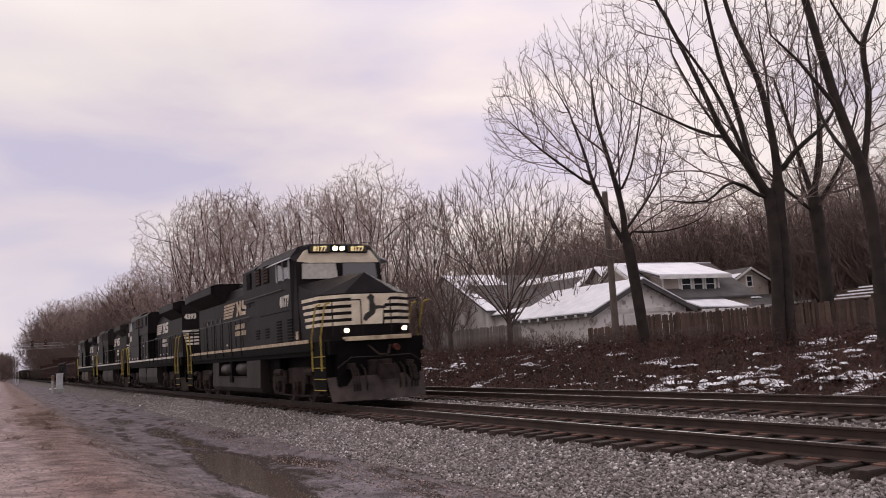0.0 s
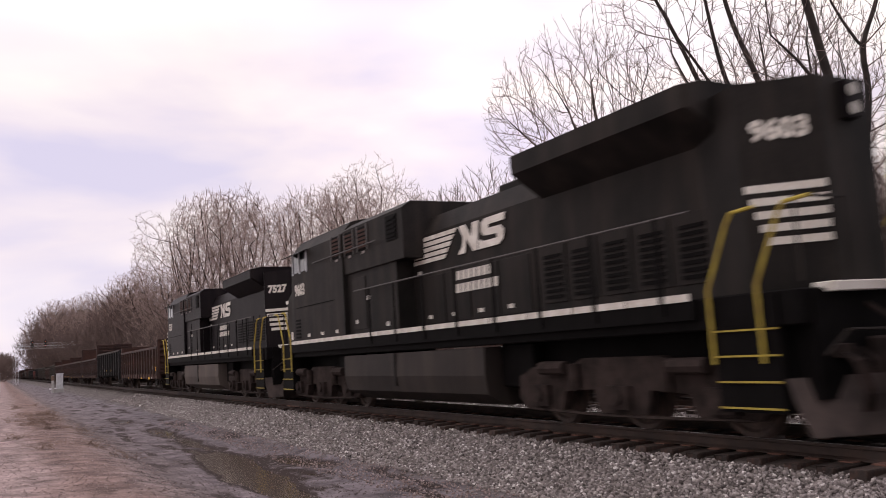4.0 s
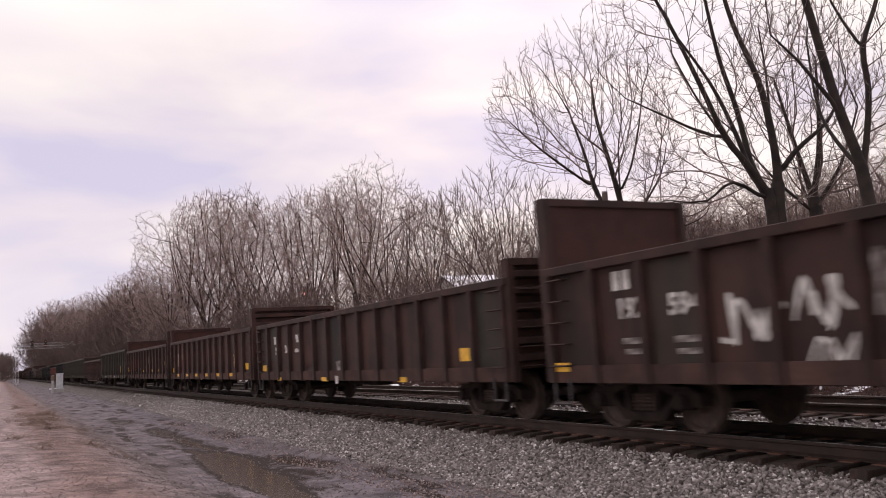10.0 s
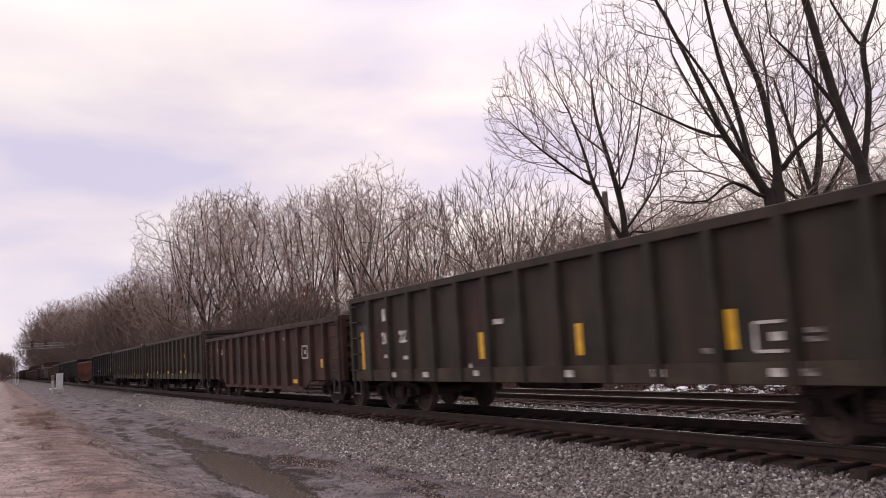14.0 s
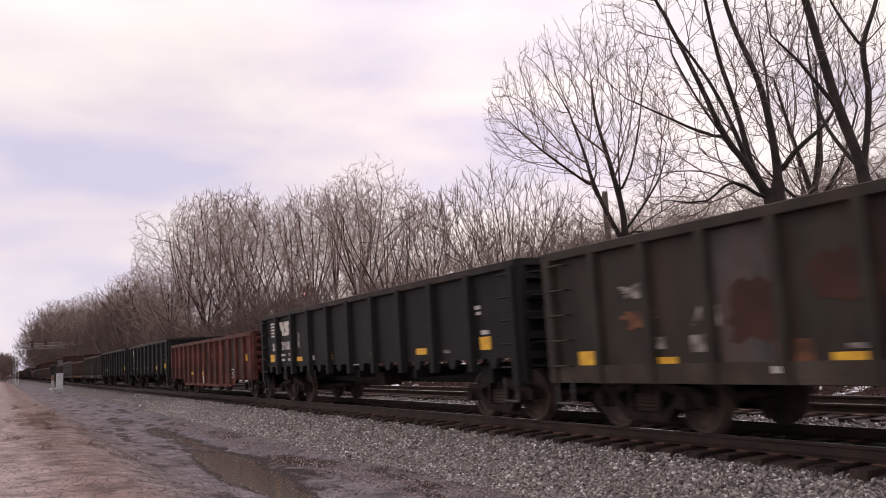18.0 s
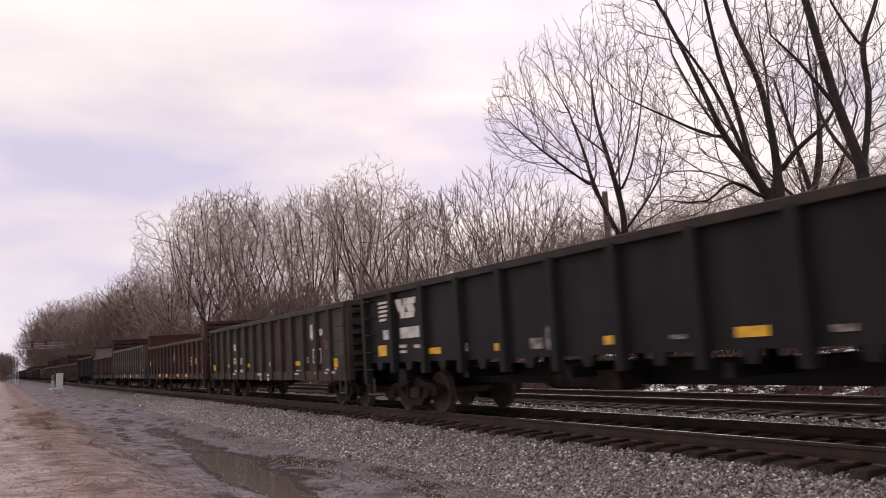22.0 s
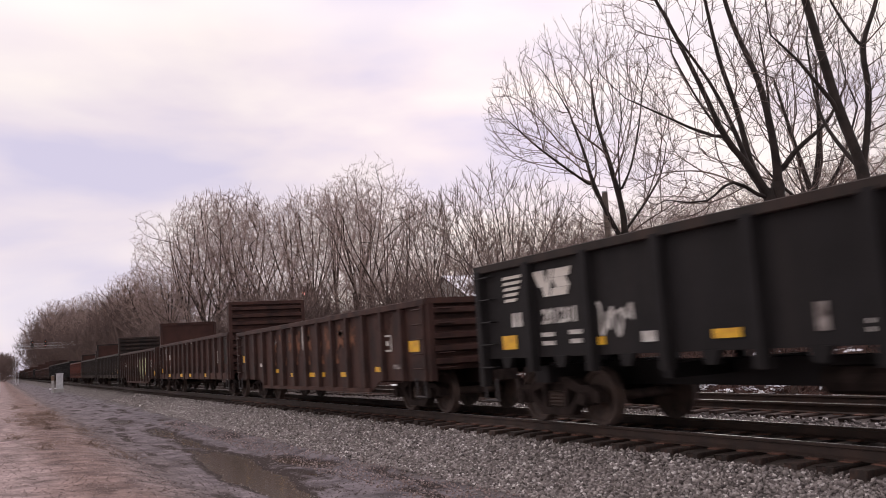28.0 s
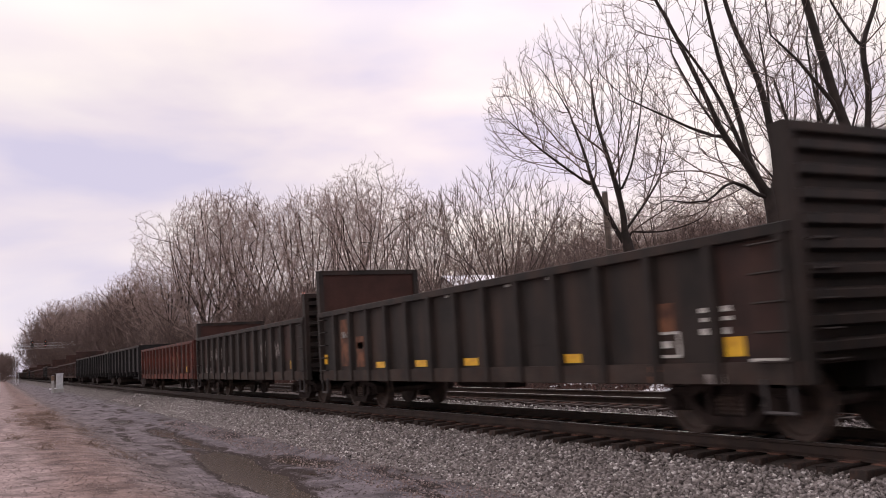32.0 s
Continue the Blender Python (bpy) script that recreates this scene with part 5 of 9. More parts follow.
    dict(lead=-435.4, trail=-451.3, zt=2.45, paint="brown", style="fish", label="brown gondola with large faded orange lettering", marks=[("s", x, 1.87, 0.56, 0.68, "faded_orange", 90 + k) for k, x in enumerate((-3.32, -2.46, -1.6, -0.85, 0.15, 1.02, 2.71, 3.55))] + [("s", x, 1.95, 0.4, 0.2, "faded_white", 100 + k) for k, x in enumerate((-3.25, -2.4, -1.65, 0.1, 1.0, 2.75))] + [("s", 1.79, 1.82, 0.62, 0.88, "faded_orange", 108)] + letters_row(-3.3, 1.3, 6, 1.15, 0.26, "faded_orange", 110) + [("y", 7.2, 1.48, 0.52, 0.24), ("y", -7.19, 1.46, 0.46, 0.24), ("f", 5.75, 1.59, 0.5, 0.34), ("w", -0.40, 2.04, 0.12, 0.86, "stencil_white"), ("s", 5.6, 2.1, 0.9, 0.5, "plate_brown", 101)] + spread((-3.17,), 1.02, 0.44, 0.12) + spread((-1.43, 0.32, 1.17, 2.9), 0.89, 0.48, 0.12) + [("y", 5.2, 1.0, 0.4, 0.12), ("w", -4.93, 1.22, 0.42, 0.12), ("w", 6.3, 1.05, 0.5, 0.1, "faded_white")]),
    dict(lead=-452.7, trail=-468.7, zt=2.56, paint="brown", lead_z=3.70, trail_z=3.75, label="brown gondola with high ends and faded number", marks=[("n", -6.33, 1.83, "192", 0.36, "faded_white"), ("n", -5.29, 1.82, "938", 0.36, "stencil_white"), ("w", -6.55, 2.18, 0.16, 0.28, "faded_white"), ("w", -6.35, 2.18, 0.16, 0.28, "faded_white"), ("f", 5.5, 1.64, 0.6, 0.45), ("s", 6.6, 1.64, 0.7, 0.4, "faded_orange", 120), ("w", -5.15, 1.34, 0.4, 0.1, "faded_white"), ("w", -5.15, 1.22, 0.4, 0.1, "faded_white"), ("w", -6.3, 1.3, 0.4, 0.24, "faded_orange"), ("y", -7.75, 1.17, 0.46, 0.22), ("s", -1.0, 0.88, 0.14, 0.2, "faded_white", 121)] + spread((-5.16, -1.93, 0.24, 3.5), 0.91, 0.54, 0.14) + [("w", x, 2.4, 0.18, 0.05) for x in (-0.9, 0.4, 1.9, 3.0, 4.2)]),
    dict(lead=-470.2, trail=-486.3, zt=2.5, paint="darkbrown", style="fish", label="dark gondola with a pale green sprayed tag", marks=[("s", 1.15 + 0.72 * k, 1.50 + 0.08 * (k % 2), 0.95, 1.05, "green_spray", 130 + k) for k in range(4)] + [("s", 1.0 + 0.55 * k, 0.92, 0.34, 0.42, "green_spray", 140 + k) for k in range(5)] + [("s", 1.05 + 0.46 * k, 1.45 + 0.28 * (k % 2), 0.16, 0.3, "green_shade", 154 + 3 * k) for k in range(6)] + [("s", 1.3 + 0.7 * k, 1.05, 0.4, 0.1, "green_shade", 176 + 3 * k) for k in range(3)] + [("s", 0.9 + 0.6 * k, 2.0, 0.35, 0.22, "faded_white", 145 + k) for k in range(4)] + [("s", 0.16, 1.91, 0.4, 0.55, "faded_white", 150), ("s", 0.12, 1.55, 0.35, 0.2, "stencil_white", 153), ("w", -5.5, 1.67, 1.1, 0.24, "stencil_white"), ("w", -6.03, 2.09, 0.4, 0.26, "stencil_white"), ("f", 5.96, 1.62, 0.42, 0.31), ("s", 5.64, 2.01, 0.86, 0.59, "plate_red", 151), ("s", 6.85, 1.83, 0.9, 0.9, "plate_red", 152), ("y", 6.9, 1.06, 0.52, 0.26)] + spread((-4.06, -1.42, 3.88), 1.04, 0.45, 0.14) + [("w", 4.64, 0.84, 0.5, 0.05), ("w", 4.42, 0.95, 0.05, 0.2), ("w", 5.32, 0.83, 0.26, 0.08)]),
    dict(lead=-487.6, trail=-503.6, zt=2.58, paint="charcoal", lead_z=3.72, trail_z=3.75, label="blackened gondola with high ends and pink patches", marks=[("n", -6.3, 2.0, "51", 0.3, "faded_white"), ("w", -6.22, 1.70, 0.5, 1.2, "faded_orange"), ("w", -5.15, 1.45, 0.5, 0.75, "faded_orange"), ("w", -6.22, 1.9, 0.4, 0.16, "stencil_white"), ("w", -5.15, 1.6, 0.4, 0.16, "stencil_white"), ("w", 5.72, 1.61, 0.54, 0.38, "faded_orange"), ("f", 5.77, 1.25, 0.55, 0.31), ("y", 6.88, 1.19, 0.55, 0.24), ("w", 6.55, 1.66, 0.18, 0.06), ("w", 6.87, 1.66, 0.24, 0.07), ("w", 6.6, 1.54, 0.25, 0.05), ("w", 6.9, 1.54, 0.2, 0.05), ("w", 6.55, 1.39, 0.2, 0.08), ("w", 6.85, 1.39, 0.18, 0.08), ("y", -7.75, 1.30, 0.4, 0.26), ("w", 5.60, 0.93, 0.24, 0.08, "faded_orange"), ("w", 5.58, 0.79, 0.24, 0.09, "faded_orange"), ("w", 6.68, 0.80, 0.33, 0.12, "faded_white"), ("w", 7.5, 1.02, 0.55, 0.04)] + spread((-3.9, -1.75, 0.42, 3.62), 1.11, 0.53, 0.14) + [("w", x, 2.42, 0.16, 0.05) for x in (-0.4, 1.0, 1.9, 3.2)]),
    dict(lead=-504.9, trail=-520.2, zt=2.56, paint="charcoal", lead_z=3.22, trail_z=3.2, label="dark gondola with white sprayed scrawl", marks=letters_row(-5.0, 1.75, 3, 0.9, 0.5, "faded_white", 160) + [("s", 3.0, 1.7, 0.6, 0.8, "faded_white", 164), ("s", 4.6, 1.7, 0.5, 0.6, "faded_white", 165), ("y", 6.2, 1.2, 0.4, 0.24)] + letters_row(-6.0, 1.1, 8, 0.8, 0.25, "faded_white", 166)),
    dict(lead=-521.1, trail=-537.1, zt=2.5, paint="rust", style="mill", label="rusty red-brown gondola behind dark cars", marks=[("y", 6.2, 1.2, 0.4, 0.24), ("s", 3.0, 1.6, 2.4, 1.2, "faded_orange", 170), ("s", -3.0, 1.6, 1.6, 1.0, "car_brown", 171)]),
]
# ---- locomotives: wide cab, long hood with overhanging radiators; local x runs towards the cab end ----
M["loco_windscreen"] = glass_mat("loco_windscreen", (0.10, 0.10, 0.11))
M["plow_rust"] = surface("plow_rust", (0.075, 0.055, 0.05), (0.045, 0.034, 0.031), rough=0.8, scale=2.0, fine=30, dirt=(0.02, 0.016, 0.015), dirt_amount=0.6)
M["tank_dusty"] = surface("tank_dusty", (0.085, 0.068, 0.06), (0.055, 0.044, 0.04), spec=0.2, rough=0.7, scale=1.0, fine=30, dirt=(0.12, 0.09, 0.075), dirt_amount=0.5, streak=1)
M["tank_reservoir"] = surface("tank_reservoir", (0.05, 0.039, 0.036), (0.032, 0.025, 0.023), spec=0.25, rough=0.55, scale=1.5, fine=30)
M["handrail_grey"] = surface("handrail_grey", (0.07, 0.062, 0.06), rough=0.6)
M["vent_rust"] = surface("vent_rust", (0.07, 0.036, 0.028), (0.04, 0.024, 0.02), spec=0.15, rough=0.8, fine=60)
M["grille"] = surface("grille", (0.0062, 0.0054, 0.0055), spec=0.05, rough=0.7)
LOCO_FRAME = [(-2.8, 0.45), (-2.75, 0.82), (-2.3, 0.98), (-1.3, 0.94), (-0.9, 1.10), (0.9, 1.10), (1.3, 0.94), (2.3, 0.98), (2.75, 0.82), (2.8, 0.45), (2.58, 0.27), (1.52, 0.27), (1.40, 0.58), (0.66, 0.62), (0.55, 0.27), (-0.55, 0.27), (-0.66, 0.62), (-1.40, 0.58), (-1.52, 0.27), (-2.58, 0.27)]


def loco_sideframe():
    return prism(LOCO_FRAME, "y", -0.09, 0.09)


def loco_journals(tr, m):
    """Bearing boxes, dampers and brake cylinders on a sideframe."""
    for x in (-2.05, 0.0, 2.05):
        part("bearing_box", lambda: tube(quadbox(bmesh.new(), -0.24, 0.24, -0.19, -0.05, 0.34, 0.68), (0, -0.19, 0.53), (0, -0.24, 0.53), 0.13, 10), M["running_gear"], tr, at=m @ pose(x, 0, 0), key="bearing_box")
    for x in (-1.05, 1.05):
        part("damper", lambda: tube(bmesh.new(), (0, -0.15, 0.62), (0, -0.15, 1.02), 0.10, 8), M["running_gear"], tr, at=m @ pose(x, 0, 0), key="damper")
    for x in (-1.55, 1.55):
        part("brake_cylinder", lambda: tube(bmesh.new(), (-0.35, -0.2, 0.96), (0.35, -0.2, 0.96), 0.11, 8), M["running_gear"], tr, at=m @ pose(x, 0, 0), key="loco_brake")


def loco_truck(lo, x, place, turn):
    tr = part("truck", lambda: prism([(-2.3, 0.7), (-2.3, 0.98), (2.3, 0.98), (2.3, 0.7)], "y", -0.95, 0.95), M["running_gear"], lo, at=pose(x, 0, 0), key="loco_bolster")
    for s in (-1, 1):
        part("sideframe", loco_sideframe, M["running_gear"], tr, at=pose(0, s * 1.16, 0, 0, 0, 0 if s < 0 else 180), key="loco_sideframe")
        loco_journals(tr, pose(0, s * 1.16, 0, 0, 0, 0 if s < 0 else 180))
        part("brake_pipe", lambda: pipe([(-2.5, 0, 0.28), (-0.6, 0, 0.24), (0.6, 0, 0.24), (2.5, 0, 0.28)], 0.025, 5), M["running_gear"], tr, at=pose(0, s * 1.28, 0), key="brake_pipe")
    for dx in (-2.05, 0.0, 2.05):
        w = part("wheelset", lambda: wheelset_mesh(0.53), M["wheel"], tr, at=pose(dx, 0, 0.53), key="loco_wheelset")
        WHEELS.append((w, dx, place, 0.53 * turn))


# the two bold shapes beside the bars of the emblem, along the flank and upwards
EMBLEM = [[(2.02, 0.0), (2.34, 0.0), (2.42, 0.3), (2.66, 0.0), (2.84, 0.0), (2.96, 0.58), (2.70, 0.58), (2.64, 0.30), (2.40, 0.58), (2.12, 0.58), (2.28, 0.34), (2.22, 0.14)], [(2.92, 0.20), (3.10, 0.14), (3.62, 0.14), (3.62, 0.22), (3.14, 0.24), (3.02, 0.34), (3.06, 0.52), (3.22, 0.58), (3.96, 0.58), (3.92, 0.44), (3.34, 0.44), (3.32, 0.37), (3.78, 0.36), (3.90, 0.26), (3.84, 0.08), (3.68, 0.0), (2.88, 0.0)]]


def side_at(x, z, y, s):
    """Lays a panel or writing on either flank of a locomotive."""
    m = Matrix.Translation((x, -y, z)) @ FACE
    return m if s < 0 else pose(0, 0, 0, 0, 0, 180) @ Matrix.Translation((-x, -y, z)) @ FACE


def locomotive(place, front, number, sh=0.0, wing=-4.4, tank=(-3.0, 4.2), modern=False, dusty=False, label="", gold="white_paint", tank_paint="tank_grey", mark=0.76):
    """front: +1 with the cab leading, -1 with the long hood leading. sh: the cab's shift along the frame."""
    turn = 0 if front > 0 else 180
    up = 0.17 if modern else 0.22
    lo = thing("locomotive", label, "locomotive", group="locomotives of the train")
    TRAIN.append((lo, place, turn))
    blk = M["loco_dusty" if dusty else "loco_black"]
    white = M["white_paint"]
    # frame and walkway
    part("underframe", box(-10.0, 10.0, -1.42, 1.42, 1.40, 1.82, 0.02), M["grille"], lo, key="loco_under")
    for s in (-1, 1):
        sill = part("side_sill", lambda: box(-8.45, 8.6, -0.06, 0.06, 1.55, 1.80), M["grille"], lo, at=pose(0, s * 1.46, 0), key="loco_sill")
        x = -8.4
        while x < 8.5:
            w = min(1.28, 8.55 - x)
            part("reflective_stripe", lambda: box(0, w - 0.05, -0.012, 0.012, 1.79, 1.89), M[gold], sill, "white stripe along the walkway", at=pose(x, s * 0.062, 0), key=("lstripe", round(w, 2), gold))
            x += 1.28
    # fuel tank
    a, b = tank
    if modern:
        # the upper half is cut back on both flanks for two air reservoirs
        r0, r1 = a + 1.1, b - 1.8
        low_half = [(-1.46, 0.82), (-1.47, 0.45), (-1.38, 0.3), (-1.1, 0.24), (1.1, 0.24), (1.38, 0.3), (1.47, 0.45), (1.46, 0.82)]
        full = [(-1.44, 1.40)] + low_half + [(1.44, 1.40)]
        tk = part("fuel_tank", lambda: prism(low_half, "x", r0, r1), M[tank_paint], lo, "dusty grey fuel tank", key="tank_low")
        part("tank_end", lambda: prism(full, "x", a, r0), M[tank_paint], tk, key="tank_rear")
        part("tank_end", lambda: prism(full, "x", r1, b), M[tank_paint], tk, key="tank_fore")
        part("tank_core", lambda: box(r0, r1, -0.8, 0.8, 0.82, 1.40), M["grille"], tk, key="tank_core")
        for s in (-1, 1):
            part("tank_lip", lambda: box(r0, r1, -0.03, 0.03, 0.81, 0.86, 0.01), M["loco_dusty"], tk, at=pose(0, s * 1.45, 0), key="tank_lip")
            part("valve", lambda: quadbox(box(-0.09, 0.09, -0.08, 0.08, 0.86, 1.42), -0.22, 0.22, -0.1, 0.1, 0.62, 0.9), M["grille"], tk, at=pose(r0 + 2.3, s * 1.42, 0), key="tank_valve")
            for xx in (r0 + 0.12, r0 + 2.6):
                part("air_reservoir", lambda: tube(tube(tube(bmesh.new(), (0.08, 0, 1.12), (1.72, 0, 1.12), 0.25, 20), (0.0, 0, 1.12), (0.08, 0, 1.12), 0.17, 20, 0.25), (1.72, 0, 1.12), (1.8, 0, 1.12), 0.25, 20, 0.17), M["tank_reservoir"], tk, at=pose(xx, s * 1.16, 0), key="air_res", smooth=True)
    else:
        part("fuel_tank", lambda: prism([(-1.48, 1.36), (-1.5, 0.85), (-1.44, 0.5), (-1.05, 0.28), (1.05, 0.28), (1.44, 0.5), (1.5, 0.85), (1.48, 1.36)], "x", a, b), M[tank_paint], lo, "dusty grey fuel tank", key=("tank", a, b, tank_paint))
        for s in (-1, 1):
            part("tank_strap", lambda: box(-0.05, 0.05, -0.02, 0.02, 0.62, 1.37), M["loco_dusty"], lo, at=pose(a + (b - a) * 0.56, s * 1.495, 0), key="tank_strap")
    for x in (-6.55, 6.55):
        loco_truck(lo, x, place, front)
    # added near-black boxes that fill the dark space between the trucks and the tank
    for x0, x1 in ((a - 1.1, a - 0.04), (b + 0.04, b + 1.3)):
        part("equipment_box", lambda: box(x0, x1, -1.15, 1.15, 0.62, 1.40, 0.03), M["grille"], lo, key=("equip", x0, x1))
    for x in (-6.55, 6.55):
        part("centre_frame", lambda: box(-3.0, 3.0, -0.85, 0.85, 0.9, 1.42), M["grille"], lo, at=pose(x, 0, 0), key="centre_frame")
    # long hood
    hood = part("hood", lambda: prism([(-0.92, 1.82), (-0.92, 3.95), (-0.70, 4.36), (-0.35, 4.48), (0.35, 4.48), (0.70, 4.36), (0.92, 3.95), (0.92, 1.82)], "x", -9.45 if modern else -9.3, 3.2 + sh), blk, lo, "black long hood", key=("hood", sh, dusty))
    # end of the hood, chamfered at its corners
    if modern:
        part("hood_end", lambda: prism([(-9.45, -0.92), (-9.95, -0.62), (-9.95, 0.62), (-9.45, 0.92)], "z", 1.82, 3.95), blk, hood, key=("hood_end", dusty))
    else:
        part("hood_end", lambda: prism([(-8.2, -0.93), (-9.15, -1.18), (-9.85, -0.46), (-9.85, 0.46), (-9.15, 1.18), (-8.2, 0.93)], "z", 1.83, 4.46), blk, hood, key=("hood_end_angled", dusty))
    for s in (-1, 1):
        for k in range(5):
            part("hood_door", lambda: box(-0.36, 0.36, -0.012, 0.012, 2.05, 3.05, 0.006), blk, hood, at=pose(-8.0 + k * 0.84, s * 0.93, 0), key=("hdoor", dusty))
            if modern:
                part("door_latch", lambda: box(-0.03, 0.03, -0.02, 0.02, -0.1, 0.1), M["faded_white"], hood, at=pose(-8.3 + k * 0.84, s * 0.94, 3.2), key="latch_high")
                part("door_gap", lambda: box(-0.05, 0.05, -0.01, 0.01, 1.95, 3.25), M["grille"], hood, at=pose(-8.42 + k * 0.84, s * 0.925, 0), key="door_gap")
            else:
                part("louvre", lambda: louvres(0.5, 0.8), M["grille"], hood, at=pose(-7.98 + k * 0.84, s * 0.945, 2.5), key="louvre_s")
        for k in range(5):
            part("access_door", lambda: box(-0.5, 0.5, -0.012, 0.012, 1.95, 3.0, 0.006), blk, hood, at=pose(-3.4 + k * 1.12 + sh * 0.5, s * 0.93, 0), key=("adoor", dusty))
            if not modern or k == 0:
                part("door_latch", lambda: box(-0.09, 0.09, -0.02, 0.02, -0.04, 0.04), M["white_paint"], hood, at=pose(-3.2 + k * 1.12 + sh * 0.5, s * 0.94, 2.1), key="latch")
        # emblem and name as plain shapes; both flanks read from left to right
        d = -s
        ex, ez = ((-4.26 if s < 0 else 3.9 - 4.26), 3.20) if modern else ((-mark - 2.4 if s < 0 else mark), 3.30)
        for k in range(5):
            w = 0.49 - 0.122 * k
            bar = [(0.08 - 0.04 * k, w), (1.95 - 0.13 * k, w), (2.05 - 0.13 * k, w + 0.088), (0.10 - 0.04 * k, w + 0.088)]
            part("emblem_bar", lambda: prism(bar, "z", 0.0, 0.005), M[gold], hood, at=side_at(ex, ez, 0.946, s), key=("lbar", k, gold))
        for k, poly in enumerate(EMBLEM):
            part("emblem_block", lambda: prism(poly, "z", 0.0, 0.005 + 0.0012 * k), M[gold], hood, at=side_at(ex, ez, 0.946, s), key=("lblk", k, gold))
        for r, n in ((0, 7), (1, 8)):
            for k in range(n):
                part("name_block", lambda: panel(0.165, 0.185, 0.015), M[gold], hood, at=side_at(ex + d * (1.99 + 0.216 * k - 0.05 * r), ez - 0.425 - 0.265 * r, 0.946, s), key=("lname", gold))
    # radiator wings over the tail of the hood
    wl = wing
    tail, low = (-10.15, 4.27) if modern else (-8.66, 4.30)
    def wings():
        bm = prism([(-1.52, 4.30), (-1.52, 4.62), (-1.2, 4.70), (1.2, 4.70), (1.52, 4.62), (1.52, 4.30), (0.9, 3.88), (-0.9, 3.88)], "x", -8.6, wl)
        bm2 = bm
        v = [bm2.verts.new(p) for p in ((-8.6, -1.52, 4.30), (-8.6, -1.52, 4.62), (-8.6, -1.2, 4.70), (-8.6, 1.2, 4.70), (-8.6, 1.52, 4.62), (-8.6, 1.52, 4.30), (-8.6, 0.9, 3.88), (-8.6, -0.9, 3.88))]
        w = [bm2.verts.new(p) for p in ((tail, -1.44, low), (tail, -1.44, low + 0.32), (tail, -1.15, low + 0.4), (tail, 1.15, low + 0.4), (tail, 1.44, low + 0.32), (tail, 1.44, low), (tail, 0.7, 3.84), (tail, -0.7, 3.84))]
        for i in range(8):
            bm2.faces.new((v[i], v[(i + 1) % 8], w[(i + 1) % 8], w[i]))
        bm2.faces.new(v[::-1])
        bm2.faces.new(w)
        return bm2
    part("radiator_wing", wings, blk, lo, "black radiator housing overhanging the hood", key=("wing", wl, dusty, modern))
    # roof hatches, exhaust and horns
    part("exhaust", lambda: box(-0.55, 0.55, -0.35, 0.35, 4.44, 4.62, 0.03), blk, hood, at=pose(-2.6 + sh, 0, 0), key=("stack", dusty))
    # full-width electrical cabinets behind the cab
    c0, c1 = (2.3 if modern else 0.3) + sh, 4.0 + sh
    cabn = part("cabinet", lambda: prism([(-1.45, 3.45), (-1.45, 4.58), (-1.22, 4.74), (1.22, 4.74), (1.45, 4.58), (1.45, 3.45)], "x", c0, c1), blk, lo, "high electrical cabinet behind the cab", key=("cabn", sh, dusty))
    part("cabinet_base", lambda: box(c0 + (0.0 if modern else 0.6), c1, -1.38, 1.38, 1.82, 3.45), blk, lo, key=("cabb", sh, dusty))
    for s in (-1, 1):
        for k, vx in enumerate((1.95, 3.35, 4.35) if modern else (0.9, 2.65, 3.55, 4.4)):
            vy = s * (1.505 if vx > 3.95 + sh else 1.455)
            w = part("vent", lambda: box(-0.3, 0.3, -0.015, 0.015, 3.92, 4.5), M["grille"], cabn, "dark louvred vent", at=pose(vx, vy, 0), key="lvent")
            part("slats", lambda: louvres(0.5, 0.5), M["vent_rust" if k else "grille"], w, at=pose(0, s * 0.02, 4.21), key=("slats", k > 0))
            if k and not modern:
                for fx in (-0.31, 0.31):
                    part("vent_frame", lambda: box(-0.03, 0.03, -0.03, 0.03, 3.9, 4.54), M["handrail_grey"], w, at=pose(fx, 0, 0), key="vent_frame")
                part("door_tag", lambda: box(-0.09, 0.09, -0.016, 0.016, 3.84, 3.9), M["faded_white"], w, at=pose(0, 0, 0), key="door_tag")
        part("upper_handrail", lambda: pipe([(1.6, 0, 0), (6.2, 0, 0)], 0.018, 5), M["handrail_grey"], cabn, at=pose(sh + (1.2 if modern else 0), s * 1.56, 3.55 if modern else 4.02), key="upper_rail")
        if modern:
            # dark gaps between the cabinet doors, and two small louvred vents low down
            for gx, g0 in ((1.63, 2.2), (2.37, 2.25), (3.73, 2.72)):
                part("door_gap", lambda: box(-0.08, 0.08, -0.012, 0.012, g0, 3.44), M["grille"], cabn, at=pose(gx, s * 1.381, 0), key=("cab_gap", g0))
            for vx in (3.06, 4.25):
                part("low_vent", lambda: louvres(0.42, 0.36), M["grille"], cabn, at=pose(vx, s * (1.385 if vx < c1 else 1.505), 2.26), key="low_vent")
        for mx, mz in ((4.03, 2.67), (2.35, 3.35)) if modern else ((1.5, 2.05), (2.6, 2.75), (0.6, 3.1), (3.4, 2.2)):
            part("door_tag", lambda: box(-0.08, 0.08, -0.016, 0.016, -0.05, 0.05), M["stencil_white"], cabn, at=pose(mx + sh, s * (1.39 if mx + sh > c0 + (0.0 if modern else 0.6) else 0.935), mz), key="panel_tag")
        part("cabinet_door", lambda: box(-0.45, 0.45, -0.012, 0.012, 2.0, 3.3, 0.006), blk, lo, at=pose(c1 - 0.8, s * 1.39, 0), key=("cabdoor", dusty))
    # cab
    k0, k1 = 4.0 + sh, 8.55 + sh
